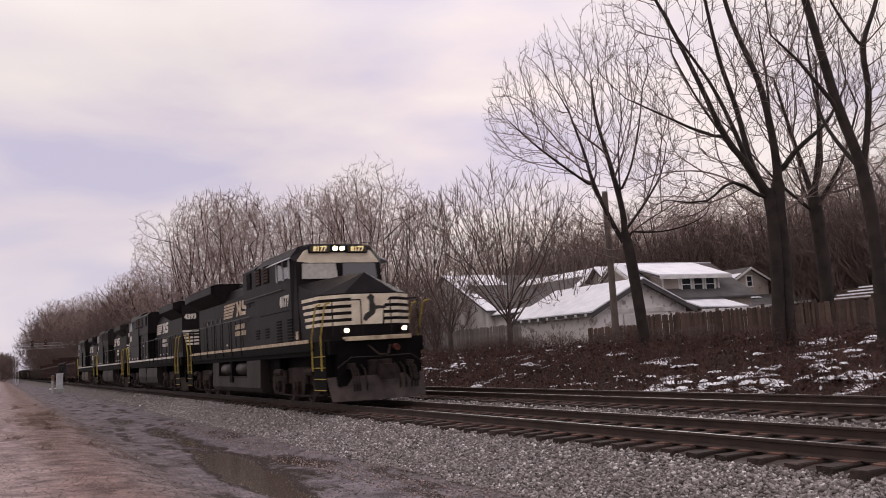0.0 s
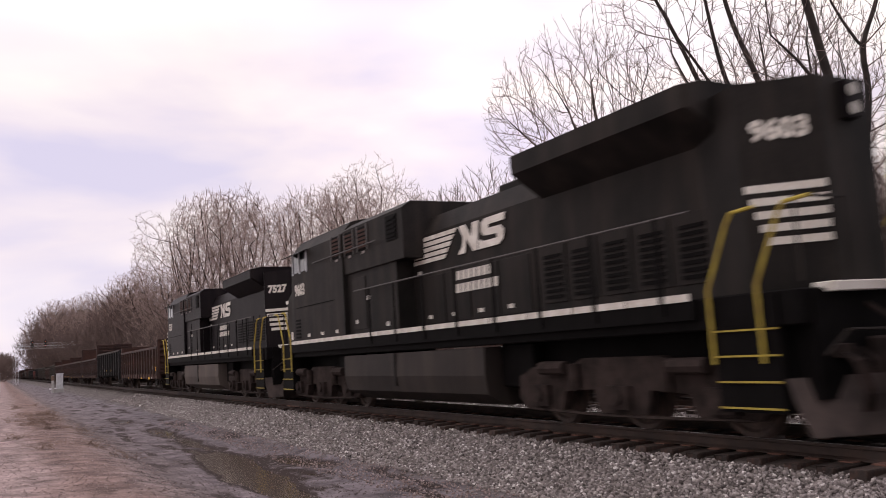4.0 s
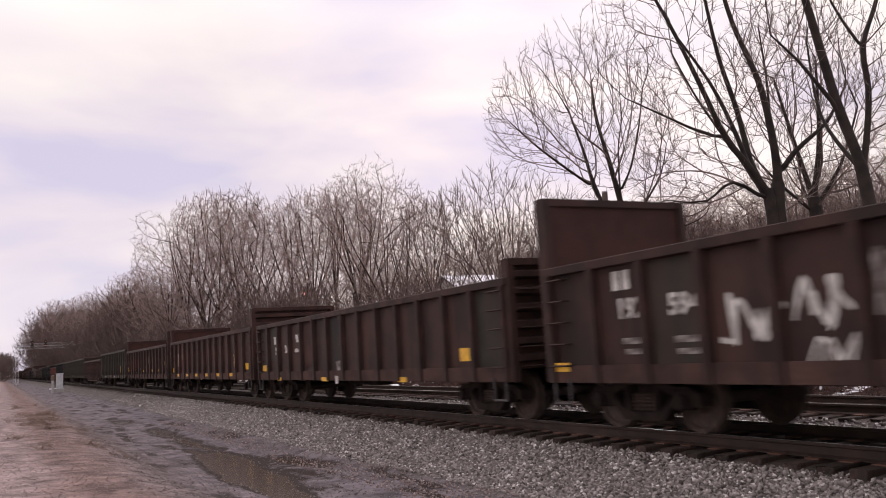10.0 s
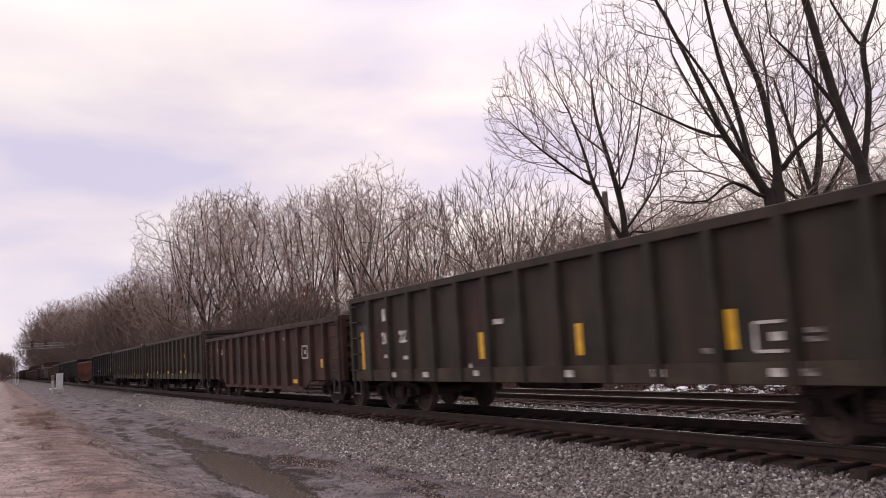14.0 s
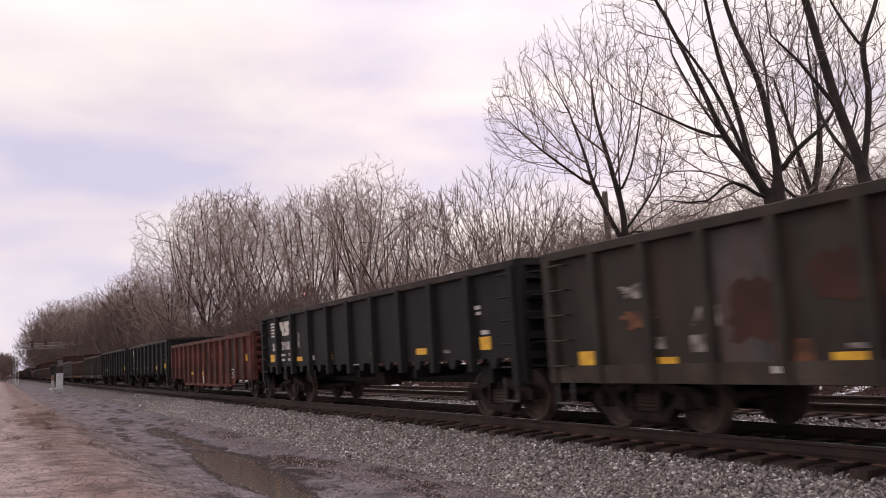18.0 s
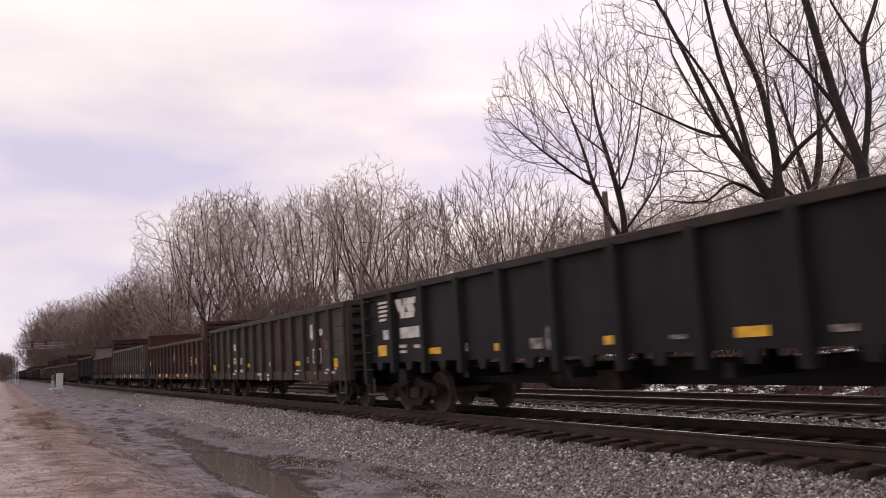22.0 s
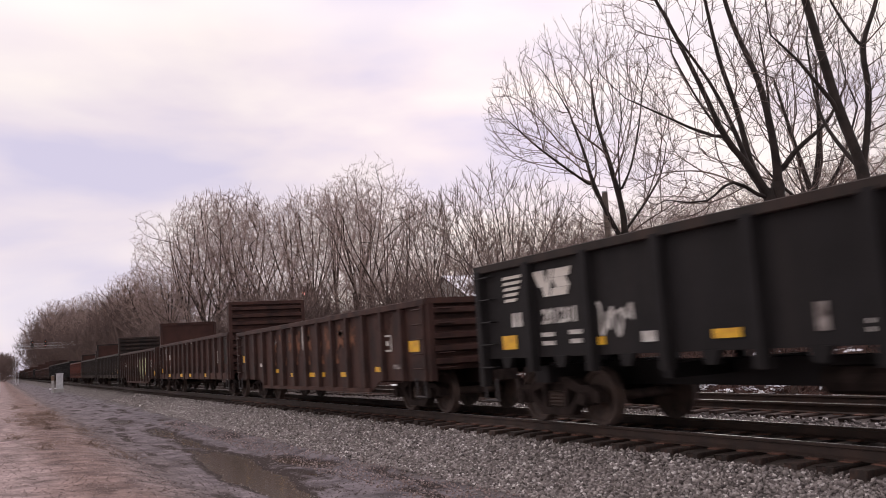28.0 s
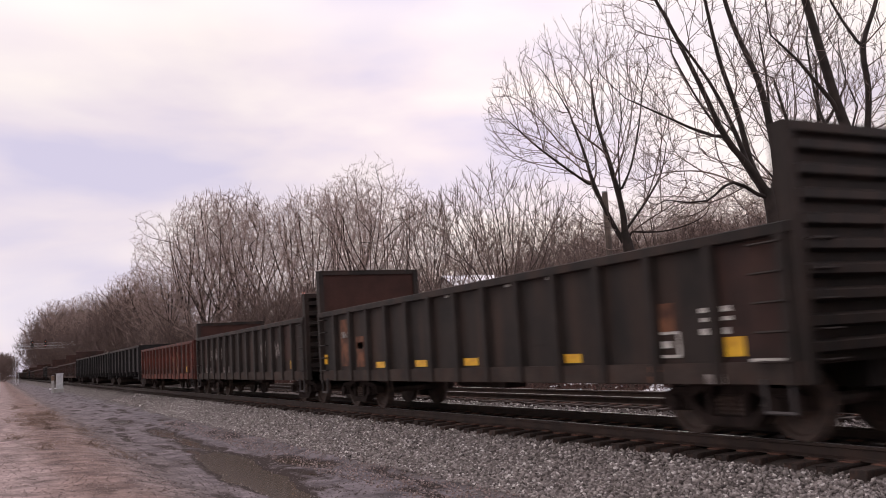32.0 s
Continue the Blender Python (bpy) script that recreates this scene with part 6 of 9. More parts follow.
    cab = part("cab", lambda: prism([(-1.5, 1.82), (-1.5, 4.28 + up), (-1.2, 4.64 + up), (-0.8, 4.72 + up), (0.8, 4.72 + up), (1.2, 4.64 + up), (1.5, 4.28 + up), (1.5, 1.82)], "x", k0, k1 - 0.35), blk, lo, "black wide-nosed cab", key=("cab", sh, dusty))
    # sloping windscreen block
    def brow():
        bm = bmesh.new()
        a0 = [bm.verts.new(p) for p in ((k1 - 0.35, -1.5, 1.82), (k1 - 0.35, -1.5, 4.28 + up), (k1 - 0.35, -1.2, 4.64 + up), (k1 - 0.35, -0.8, 4.72 + up), (k1 - 0.35, 0.8, 4.72 + up), (k1 - 0.35, 1.2, 4.64 + up), (k1 - 0.35, 1.5, 4.28 + up), (k1 - 0.35, 1.5, 1.82))]
        a1 = [bm.verts.new(p) for p in ((k1 + 0.25, -1.45, 1.82), (k1 - 0.1, -1.4, 4.15 + up), (k1 - 0.2, -1.1, 4.5 + up), (k1 - 0.2, -0.8, 4.62 + up), (k1 - 0.2, 0.8, 4.62 + up), (k1 - 0.2, 1.1, 4.5 + up), (k1 - 0.1, 1.4, 4.15 + up), (k1 + 0.25, 1.45, 1.82))]
        for i in range(8):
            bm.faces.new((a0[i], a0[(i + 1) % 8], a1[(i + 1) % 8], a1[i]))
        bm.faces.new(a0[::-1])
        bm.faces.new(a1)
        return bm
    part("cab_front", brow, blk, cab, key=("brow", sh, dusty))
    part("visor_band", lambda: prism([(-1.38, 4.10), (-1.32, 4.2), (-1.1, 4.47), (-0.8, 4.6), (0.8, 4.6), (1.1, 4.47), (1.32, 4.2), (1.38, 4.10)], "x", k1 - 0.2, k1 - 0.10), M["nose_white"], cab, "white band above the windscreen", at=pose(0, 0, up), key=("visor", sh))
    for s in (-1, 1):
        # Near pane of the leading cab: sky reflection put into a pale glass colour.
        part("windscreen", lambda: prism([(-0.58, -0.24), (0.58, -0.24), (0.54, 0.24), (-0.54, 0.24)], "z", 0, 0.02), M["glass_pale" if s < 0 and front > 0 else "loco_windscreen"], cab, at=Matrix.Translation((k1 - 0.02, s * 0.66, 3.83 + up)) @ Matrix(((0, 0, 1, 0), (1, 0, 0, 0), (0, 1, 0, 0), (0, 0, 0, 1))) @ pose(0, 0, 0, -7, 0, 0), key=("wscreen", s < 0 and front > 0))
        win = part("side_window", lambda: box(-0.62, 0.62, -0.01, 0.01, 3.68, 4.22), M["glass_dark"], cab, at=pose(k1 - 1.05, s * 1.505, up), key="lwin")
        for dx in (-0.64, 0.0, 0.64):
            part("window_frame", lambda: box(-0.035, 0.035, -0.02, 0.02, 3.64, 4.26), M["galvanised"], win, at=pose(dx, s * 0.012, 0), key="lwinf")
        part("sunshade", lambda: prism([(0.0, 4.30), (0.32, 4.16), (0.32, 4.14), (0.0, 4.26)], "x", -0.75, 0.75), M["galvanised" if modern else "loco_black"], cab, at=pose(k1 - 1.05, s * 1.5, up) if s > 0 else pose(k1 - 1.05, s * 1.5, up, 0, 0, 180), key=("shade", modern))
        writing("road_number", number, 0.46, white, cab, side_at(k1 - (1.03 if modern else 0.95), 3.15 if modern else 3.37, 1.507, s), bold=0.018)
        for vx in ((1.68, 0.54) if modern else (0.7,)):
            part("cab_vent", lambda: louvres(0.50, 0.74) if modern else louvres(0.40, 0.6), M["grille"], cab, at=pose(k1 - vx, s * 1.505, 2.24), key=("cabvent", modern))
        part("builder_plate", lambda: box(-0.1, 0.1, -0.01, 0.01, -0.12, 0.12), M[gold], cab, at=pose(k1 + 0.02, s * 1.47, 2.06), key=("bplate", gold))
        part("cab_seam", lambda: box(-1.6, 1.6, -0.008, 0.008, -0.012, 0.012), M["grille"], cab, at=pose(k1 - 2.2, s * 1.505, 2.86), key="cab_seam")
        for k in range(0 if modern else 3):
            part("marker", lambda: box(-0.09, 0.09, -0.012, 0.012, -0.045, 0.045), white, cab, at=pose(k0 + 0.6 + k * 1.15, s * 1.505, 2.02), key="cmark")
    # nose
    n0, n1 = k1 - 0.1, 9.9 + sh * 0.15
    def nose():
        bm = bmesh.new()
        lo_ = [(n0, -1.42), (n1 - 0.55, -1.38), (n1, -0.80), (n1, 0.80), (n1 - 0.55, 1.38), (n0, 1.42)]
        rows = []
        for z, back in ((1.82, 0.0), (3.12, 0.05)):
            rows.append([bm.verts.new((x - (back if x > n0 + 0.1 else 0), y, z)) for x, y in lo_])
        for a2, b2 in zip(rows, rows[1:]):
            for i in range(6):
                bm.faces.new((a2[i], a2[(i + 1) % 6], b2[(i + 1) % 6], b2[i]))
        bm.faces.new(rows[0][::-1])
        # the top slopes up to the windscreen in facets
        r1 = rows[-1]
        tl, bc, tr_ = bm.verts.new((n0, -1.38, 3.58)), bm.verts.new((n0, 0.0, 3.84)), bm.verts.new((n0, 1.38, 3.58))
        fc, fa = bm.verts.new((n1 - 0.03, 0.0, 3.12)), bm.verts.new((n1 - 0.42, 0.0, 3.74))
        for f in ((r1[0], r1[1], tl), (r1[1], fa, tl), (fa, bc, tl), (r1[1], r1[2], fa), (r1[2], fc, fa), (fc, r1[3], fa), (r1[3], r1[4], fa), (r1[4], tr_, fa), (fa, tr_, bc), (r1[4], r1[5], tr_), (r1[2], r1[3], fc), (r1[0], tl, bc, tr_, r1[5])):
            bm.faces.new(f)
        return bm
    ns = part("nose", nose, blk, lo, "black sloped nose", key=("nose", sh, dusty))
    for k in range(5):
        z = (3.03 if modern else 3.13) - 0.19 * k
        for s in (-1, 1):
            part("nose_stripe", lambda: stripe_band(n0 + 0.55 + 0.08 * k, n1, s), M["nose_white" if front > 0 else gold], ns, "white stripe round the nose", at=pose(0, 0, z), key=("nstripe", sh, k, s, front))
    if front > 0:
        part("nose_emblem", lambda: prism([(-0.62, 2.22), (-0.62, 3.08), (0.62, 3.08), (0.56, 2.98), (0.34, 2.72), (0.30, 2.22)], "x", n1 - 0.01, n1 + 0.012), M["nose_white"], ns, "white field with a dark figure", key="nose_field")
        part("nose_figure", lambda: prism([(-0.22, 2.30), (-0.30, 2.36), (-0.24, 2.50), (-0.10, 2.58), (-0.08, 2.86), (-0.16, 2.98), (-0.02, 3.08), (0.08, 3.0), (0.06, 2.84), (0.12, 2.74), (0.42, 2.72), (0.44, 2.66), (0.12, 2.64), (0.06, 2.5), (-0.06, 2.42)], "x", n1 + 0.012, n1 + 0.018), M["number_black"], ns, key="nose_figure")
        # lit number boards and headlamps over the windscreen
        for s in (-1, 1):
            nb = part("number_board", box(-0.06, 0.06, -0.36, 0.36, 4.40, 4.64, 0.02), M["loco_black"], cab, at=pose(k1 - 0.08, s * 0.62, up))
            part("board_face", box(0.0, 0.012, -0.32, 0.32, 4.43, 4.61), M["board_dark"], nb, at=pose(0.06, 0, 0))
            writing("board_number", number, 0.22, M["board_digit"], nb, Matrix.Translation((0.077, 0, 4.52)) @ Matrix(((0, 0, 1, 0), (1, 0, 0, 0), (0, 1, 0, 0), (0, 0, 0, 1))), bold=0.006)
        hl = part("headlight", box(-0.06, 0.06, -0.24, 0.24, 4.42, 4.66, 0.02), M["loco_black"], cab, at=pose(k1 - 0.08, 0, up))
        for s in (-1, 1):
            part("lens", tube(bmesh.new(), (0.05, s * 0.115, 4.54), (0.08, s * 0.115, 4.54), 0.072, 14), M["headlamp"], hl, "lit headlamp")
            dl = part("ditch_light", box(-0.08, 0.08, -0.13, 0.13, 1.95, 2.18, 0.02), M["loco_black"], lo, at=pose(n1 + 0.12, s * 0.88, 0))
            part("lens", tube(bmesh.new(), (0.07, 0, 2.06), (0.1, 0, 2.06), 0.066, 14), M["ditch_lamp"], dl, "lit ditch lamp")
    # pilots, plates, plow, couplers, steps at both ends
    for s in (-1, 1):
        e = pose(0, 0, 0, 0, 0, 0 if s > 0 else 180)
        part("end_plate", lambda: box(9.86, 10.16, -0.98, 0.98, 1.76, 1.88, 0.01), M[gold], lo, "white edge of the end platform", at=e, key=("eplate", gold))
        part("pilot", lambda: prism([(9.7, 0.55), (9.7, 1.8), (10.03, 1.8), (10.03, 0.55)], "y", -1.22, 1.22), M["grille"], lo, at=e, key="pilot")
        part("plow", lambda: plow(), M["plow_rust"], lo, "dusty steel plow", at=e, key="plow")
        part("coupler", lambda: quadbox(quadbox(bmesh.new(), 10.0, 10.6, -0.13, 0.13, 0.75, 1.0), 10.45, 10.85, -0.19, 0.19, 0.68, 1.08), M["running_gear"], lo, at=e, key="loco_coupler")
        part("coupler_pocket", lambda: box(10.02, 10.12, -0.36, 0.36, 0.55, 1.22, 0.03), M["running_gear"], lo, at=e, key="coupler_pocket")
        part("cut_lever", lambda: pipe([(10.2, -1.3, 1.05), (10.22, -0.9, 1.32), (10.25, -0.1, 1.30), (10.22, 0.9, 1.32), (10.2, 1.3, 1.05)], 0.016, 5), M["tank_grey"], lo, at=e, key="cut_lever")
        for y in (-0.98, 0.78):
            part("hose_bracket", lambda: box(10.03, 10.12, 0.0, 0.24, 1.0, 1.16, 0.01), M["running_gear"], lo, at=e @ pose(0, y, 0), key="hose_bracket")
        for y in (-0.92, -0.84, -0.76, -0.55, 0.45, 0.62, 0.8, 0.9, 0.98):
            part("air_hose", lambda: pipe([(10.03, 0, 1.1), (10.25, 0.02, 0.95), (10.35, 0.03, 0.6), (10.28, 0.05, 0.4)], 0.028, 5), M["running_gear"], lo, at=e @ pose(0, y, 0), key="air_hose")
        if front > 0 and s > 0:
            part("hose_cap", lambda: tube(bmesh.new(), (10.04, 0.5, 1.55), (10.22, 0.5, 1.52), 0.09, 10), M["plate_red"], lo, "red hose cap", at=e, key="hose_cap")
        part("jumper_cable", lambda: pipe([(10.03, -0.3, 1.62), (10.3, -0.1, 1.35), (10.35, 0.15, 1.35), (10.05, 0.35, 1.6)], 0.03, 5), M["running_gear"], lo, at=e, key="jumper")
        for y in (-1, 1):
            st = part("stairwell", lambda: box(8.72, 9.72, -0.36, 0.36, 0.40, 1.78), M["grille"], lo, at=e @ pose(0, y * 1.1, 0), key="stairwell")
            for k in range(4):
                part("step_edge", lambda: box(8.74, 9.70, -0.015, 0.03, 0.0, 0.022), M["yellow_paint"], st, "yellow step edge", at=pose(0, y * 0.37, 0.44 + 0.31 * k), key="step_edge")
            for x in (8.72, 9.5):
                part("grab_rail", lambda: pipe([(0, 0, 0.98), (0, 0, 1.9), (0.40, 0, 2.68), (0.50, 0, 2.8), (0.85, 0, 2.82)], 0.024, 6), M["yellow_paint"], lo, "yellow grab rail", at=e @ pose(x, y * 1.5, 0), key="grab_rail")
        part("end_handrail", lambda: pipe([(9.98, -1.3, 1.9), (9.98, -1.3, 2.9), (9.98, -0.45, 2.9), (9.98, -0.45, 1.9)], 0.02, 5), blk, lo, at=e, key=("ehr", dusty))
        part("end_handrail", lambda: pipe([(9.98, 1.3, 1.9), (9.98, 1.3, 2.9), (9.98, 0.45, 2.9), (9.98, 0.45, 1.9)], 0.02, 5), blk, lo, at=e, key=("ehr2", dusty))
    # side handrails
    for s in (-1, 1):
        hr = part("handrail", lambda: pipe([(-8.5, 0, 2.94), (3.3 + sh, 0, 2.96)], 0.02, 6), M["handrail_grey"], lo, at=pose(0, s * 1.5, 0), key=("hrail", sh))
        x = -7.9
        while x < 3.3 + sh:
            part("stanchion", lambda: quadbox(box(-0.045, 0.045, -0.012, 0.012, 1.62, 2.3), -0.028, 0.028, -0.012, 0.012, 2.3, 2.94), M["grille"], hr, at=pose(x, s * 0.035, 0), key="stan")
            x += 1.45
        # tail of the hood: stripes and number
        if modern:
            continue
        # the angled corner of the hood's end carries stripes and the number
        n = Vector((-0.72, s * 0.70, 0.0)).normalized()
        m = Matrix(((-n.y, 0, n.x, -9.5), (n.x, 0, n.y, s * 0.82), (0, 1, 0, 0), (0, 0, 0, 1)))
        for k in range(5):
            u0, u1 = (-0.48 + 0.05 * k, 0.47) if s > 0 else (-0.47, 0.48 - 0.05 * k)
            part("tail_stripe", lambda: box(u0, u1, -0.048, 0.048, 0.0, 0.008), M[gold], hood, "white stripe on the hood end", at=m @ pose(0, 3.10 - 0.165 * k, 0.002), key=("tstripe", k, s, gold))
        writing("road_number", number, 0.35, white, hood, m @ pose(0, 3.82, 0.006), bold=0.016)
    tl = part("tail_light", lambda: box(-0.08, 0.08, -0.12, 0.12, 3.9, 4.4, 0.02), M["loco_black"], hood, at=pose(-9.98 if modern else -9.89, 0, -0.45 if modern else 0), key="tail_light")
    for z in (4.03, 4.27):
        part("lens", lambda: tube(bmesh.new(), (-0.1, 0, 0), (-0.06, 0, 0), 0.08, 12), M["glass_pale"], tl, at=pose(0, 0, z), key="tail_lens")
    return lo


def stripe_band(x0, n1, s):
    """One white band along the nose's flank and round its corner."""
    bm = bmesh.new()
    pts = [(x0, 1.432), (n1 - 0.55, 1.395), (n1 + 0.012, 0.805), (n1 + 0.012, 0.62 if s < 0 else 0.36)]
    lo_ = [bm.verts.new((x, s * y, -0.05)) for x, y in pts]
    hi = [bm.verts.new((x, s * y, 0.05)) for x, y in pts]
    for i in range(3):
        bm.faces.new((lo_[i], lo_[i + 1], hi[i + 1], hi[i]))
    bmesh.ops.solidify(bm, geom=bm.faces[:], thickness=0.006)
    return bm


def louvres(w, h):
    bm = bmesh.new()
    n = max(4, int(h / 0.09))
    for k in range(n):
        z = -h / 2 + h * (k + 0.5) / n
        quadbox(bm, -w / 2, w / 2, -0.014, 0.014, z - h / n * 0.28, z + h / n * 0.28)
    return bm


def plow():
    bm = bmesh.new()
    pts = [(9.85, -1.45), (10.25, -0.5), (10.32, 0.0), (10.25, 0.5), (9.85, 1.45)]
    up = [bm.verts.new((x - 0.1, y, 0.80)) for x, y in pts]
    mid = [bm.verts.new((x, y, 0.5)) for x, y in pts]
    dn = [bm.verts.new((x + 0.14, y * 0.97, 0.14)) for x, y in pts]
    for a, b in ((up, mid), (mid, dn)):
        for i in range(4):
            bm.faces.new((a[i], a[i + 1], b[i + 1], b[i]))
    bmesh.ops.solidify(bm, geom=bm.faces[:], thickness=0.03)
    return bm


locomotive(-32.1, 1, "8177", sh=-1.25, wing=-4.05, tank=(-4.4, 3.0), modern=True, label="black leading diesel locomotive with lit headlamps and white nose stripes", gold="cream_paint")
locomotive(-53.72, -1, "4393", mark=0.17, label="clean black diesel locomotive running long hood first")
locomotive(-75.4, -1, "9603", dusty=True, label="dusty faded black diesel locomotive running long hood first")
locomotive(-97.1, -1, "7527", label="black diesel locomotive running long hood first, coupled to gondolas", tank_paint="tank_dusty")

for spec in CARS:
    gondola(**spec)
# the rest of the train, never close
rnd_train = random.Random(11)
u = -537.7
while u > -1010:
    st = rnd_train.choice(("mill", "mill", "fish", "tub"))
    zt = {"mill": 2.56, "fish": 2.45, "tub": 2.84}[st]
    gondola(u - 0.55, u - 16.6, zt, "black" if st == "tub" else rnd_train.choice(("brown", "darkbrown", "charcoal", "olive")), st, lead_z=rnd_train.choice((0, 0, 3.2, 3.72)) if st == "mill" else 0, label="dark weathered gondola car far down the train", simple=True, ribs=9)
    u -= 17.15
# ---- bare winter trees ----
M["bark"] = surface("bark", (0.040, 0.029, 0.0255), (0.018, 0.0135, 0.012), rough=0.95, scale=2.5, fine=22, bump=0.6)
M["twig"] = surface("twig", (0.20, 0.145, 0.128), (0.12, 0.088, 0.078), rough=0.95, scale=1.0, fine=10)
# Distant twigs and bark: the near colours paled, haze put into the base colour.
M["hazed_twig"] = surface("hazed_twig", (0.38, 0.285, 0.257), (0.25, 0.187, 0.168), rough=0.95, scale=0.6, fine=6)
M["hazed_bark"] = surface("hazed_bark", (0.11, 0.084, 0.0735), (0.0578, 0.0452, 0.04), rough=0.95, scale=1.5, fine=12)
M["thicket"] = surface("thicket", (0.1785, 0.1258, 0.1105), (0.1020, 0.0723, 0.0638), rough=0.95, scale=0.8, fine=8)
M["bramble"] = surface("bramble", (0.115, 0.052, 0.041), (0.05, 0.026, 0.022), rough=0.95, scale=1.2, fine=9)
M["dead_leaf"] = surface("dead_leaf", (0.075, 0.038, 0.028), (0.036, 0.02, 0.017), rough=0.95, scale=1.5, fine=9)
M["dry_grass"] = surface("dry_grass", (0.20, 0.135, 0.095), (0.12, 0.08, 0.06), rough=0.95, scale=1.5, fine=9)
M["snow"] = surface("snow", (0.80, 0.80, 0.84), (0.68, 0.69, 0.74), rough=0.7, scale=1.5, fine=12, bump=0.3)
ACROSS = Vector((0.459, 0.888, 0.0)).normalized()   # level, across the line of sight
AWAY = Vector((-0.888, 0.459, 0.0)).normalized()


class Wood:
    """Collects tapering tubes and makes one mesh of them."""
    def __init__(self):
        self.v, self.f, self.n = [], [], 0

    def limb(self, pts, radii, sides):
        p = np.array([tuple(q) for q in pts])
        d = np.gradient(p, axis=0)
        d /= np.linalg.norm(d, axis=1, keepdims=True) + 1e-9
        ref = np.where(np.abs(d[:, 2:3]) > 0.9, np.array([[1.0, 0, 0]]), np.array([[0, 0, 1.0]]))
        a = np.cross(d, ref)
        a /= np.linalg.norm(a, axis=1, keepdims=True) + 1e-9
        b = np.cross(d, a)
        ang = 2 * np.pi * np.arange(sides) / sides
        r = np.array(radii)[:, None, None]
        ring = p[:, None, :] + r * (np.cos(ang)[None, :, None] * a[:, None, :] + np.sin(ang)[None, :, None] * b[:, None, :])
        self.v.append(ring.reshape(-1, 3))
        m = len(pts)
        i, j = np.meshgrid(np.arange(m - 1), np.arange(sides), indexing="ij")
        k = (j + 1) % sides
        q = np.stack([i * sides + j, i * sides + k, (i + 1) * sides + k, (i + 1) * sides + j], -1).reshape(-1, 4)
        self.f.append(q + self.n)
        self.n += m * sides

    def twigs(self, p0, p1, p2, r):
        """Many short bent twigs of three sides at once."""
        d = p2 - p0
        d = d / (np.linalg.norm(d, axis=1, keepdims=True) + 1e-9)
        a = np.cross(d, np.where(np.abs(d[:, 2:3]) > 0.9, np.array([[1.0, 0, 0]]), np.array([[0, 0, 1.0]])))
        a /= np.linalg.norm(a, axis=1, keepdims=True) + 1e-9
        b = np.cross(d, a)
        ang = 2 * np.pi * np.arange(3) / 3
        rim = np.cos(ang)[None, :, None] * a[:, None] + np.sin(ang)[None, :, None] * b[:, None]
        v = np.concatenate([p0[:, None] + r * rim, p1[:, None] + r * 0.8 * rim, p2[:, None] + r * 0.45 * rim], 1)
        q = np.array([(i * 3 + j, i * 3 + (j + 1) % 3, i * 3 + 3 + (j + 1) % 3, i * 3 + 3 + j) for i in range(2) for j in range(3)])
        self.v.append(v.reshape(-1, 3))
        self.f.append((q[None] + 9 * np.arange(len(p0))[:, None, None]).reshape(-1, 4) + self.n)
        self.n += 9 * len(p0)

    def mesh(self, material, smooth=True):
        v, f = np.concatenate(self.v), np.concatenate(self.f)
        me = bpy.data.meshes.new("wood")
        me.vertices.add(len(v))
        me.vertices.foreach_set("co", v.ravel())
        me.loops.add(f.size)
        me.loops.foreach_set("vertex_index", f.ravel())
        me.polygons.add(len(f))
        me.polygons.foreach_set("loop_start", np.arange(len(f)) * 4)
        me.update(calc_edges=True)
        if smooth:
            me.polygons.foreach_set("use_smooth", np.ones(len(f), bool))
        me.materials.append(material)
        return me


def rand_vec(rnd):
    return Vector((rnd.gauss(0, 1), rnd.gauss(0, 1), rnd.gauss(0, 1)))


def unit(a):
    return a / (np.linalg.norm(a, axis=-1, keepdims=True) + 1e-9)


def inside(poly, a, b):
    """Which points (a, b) lie in the outline poly."""
    hit = np.zeros(len(a), bool)
    for (x0, y0), (x1, y1) in zip(poly, poly[1:] + poly[:1]):
        cross = ((y0 > b) != (y1 > b)) & (a < (x1 - x0) * (b - y0) / (y1 - y0 + 1e-12) + x0)
        hit ^= cross
    return hit


def crown_points(rng, poly, depth, n):
    """Buds filling a crown whose outline (across, up) is poly and whose depth along the line of sight is depth."""
    lo, hi = np.min(poly, axis=0), np.max(poly, axis=0)
    mid, half = (lo[0] + hi[0]) / 2, (hi[0] - lo[0]) / 2
    p = rng.uniform(lo, hi, (n * 4, 2))
    p = p[inside(poly, p[:, 0], p[:, 1])][:n]
    d = depth * np.sqrt(np.clip(1 - ((p[:, 0] - mid) / (half * 1.08)) ** 2, 0.12, 1))
    c = rng.uniform(-1, 1, len(p)) * d
    return p[:, :1] * np.array(ACROSS) + c[:, None] * np.array(AWAY) + p[:, 1:] * np.array((0, 0, 1.0))


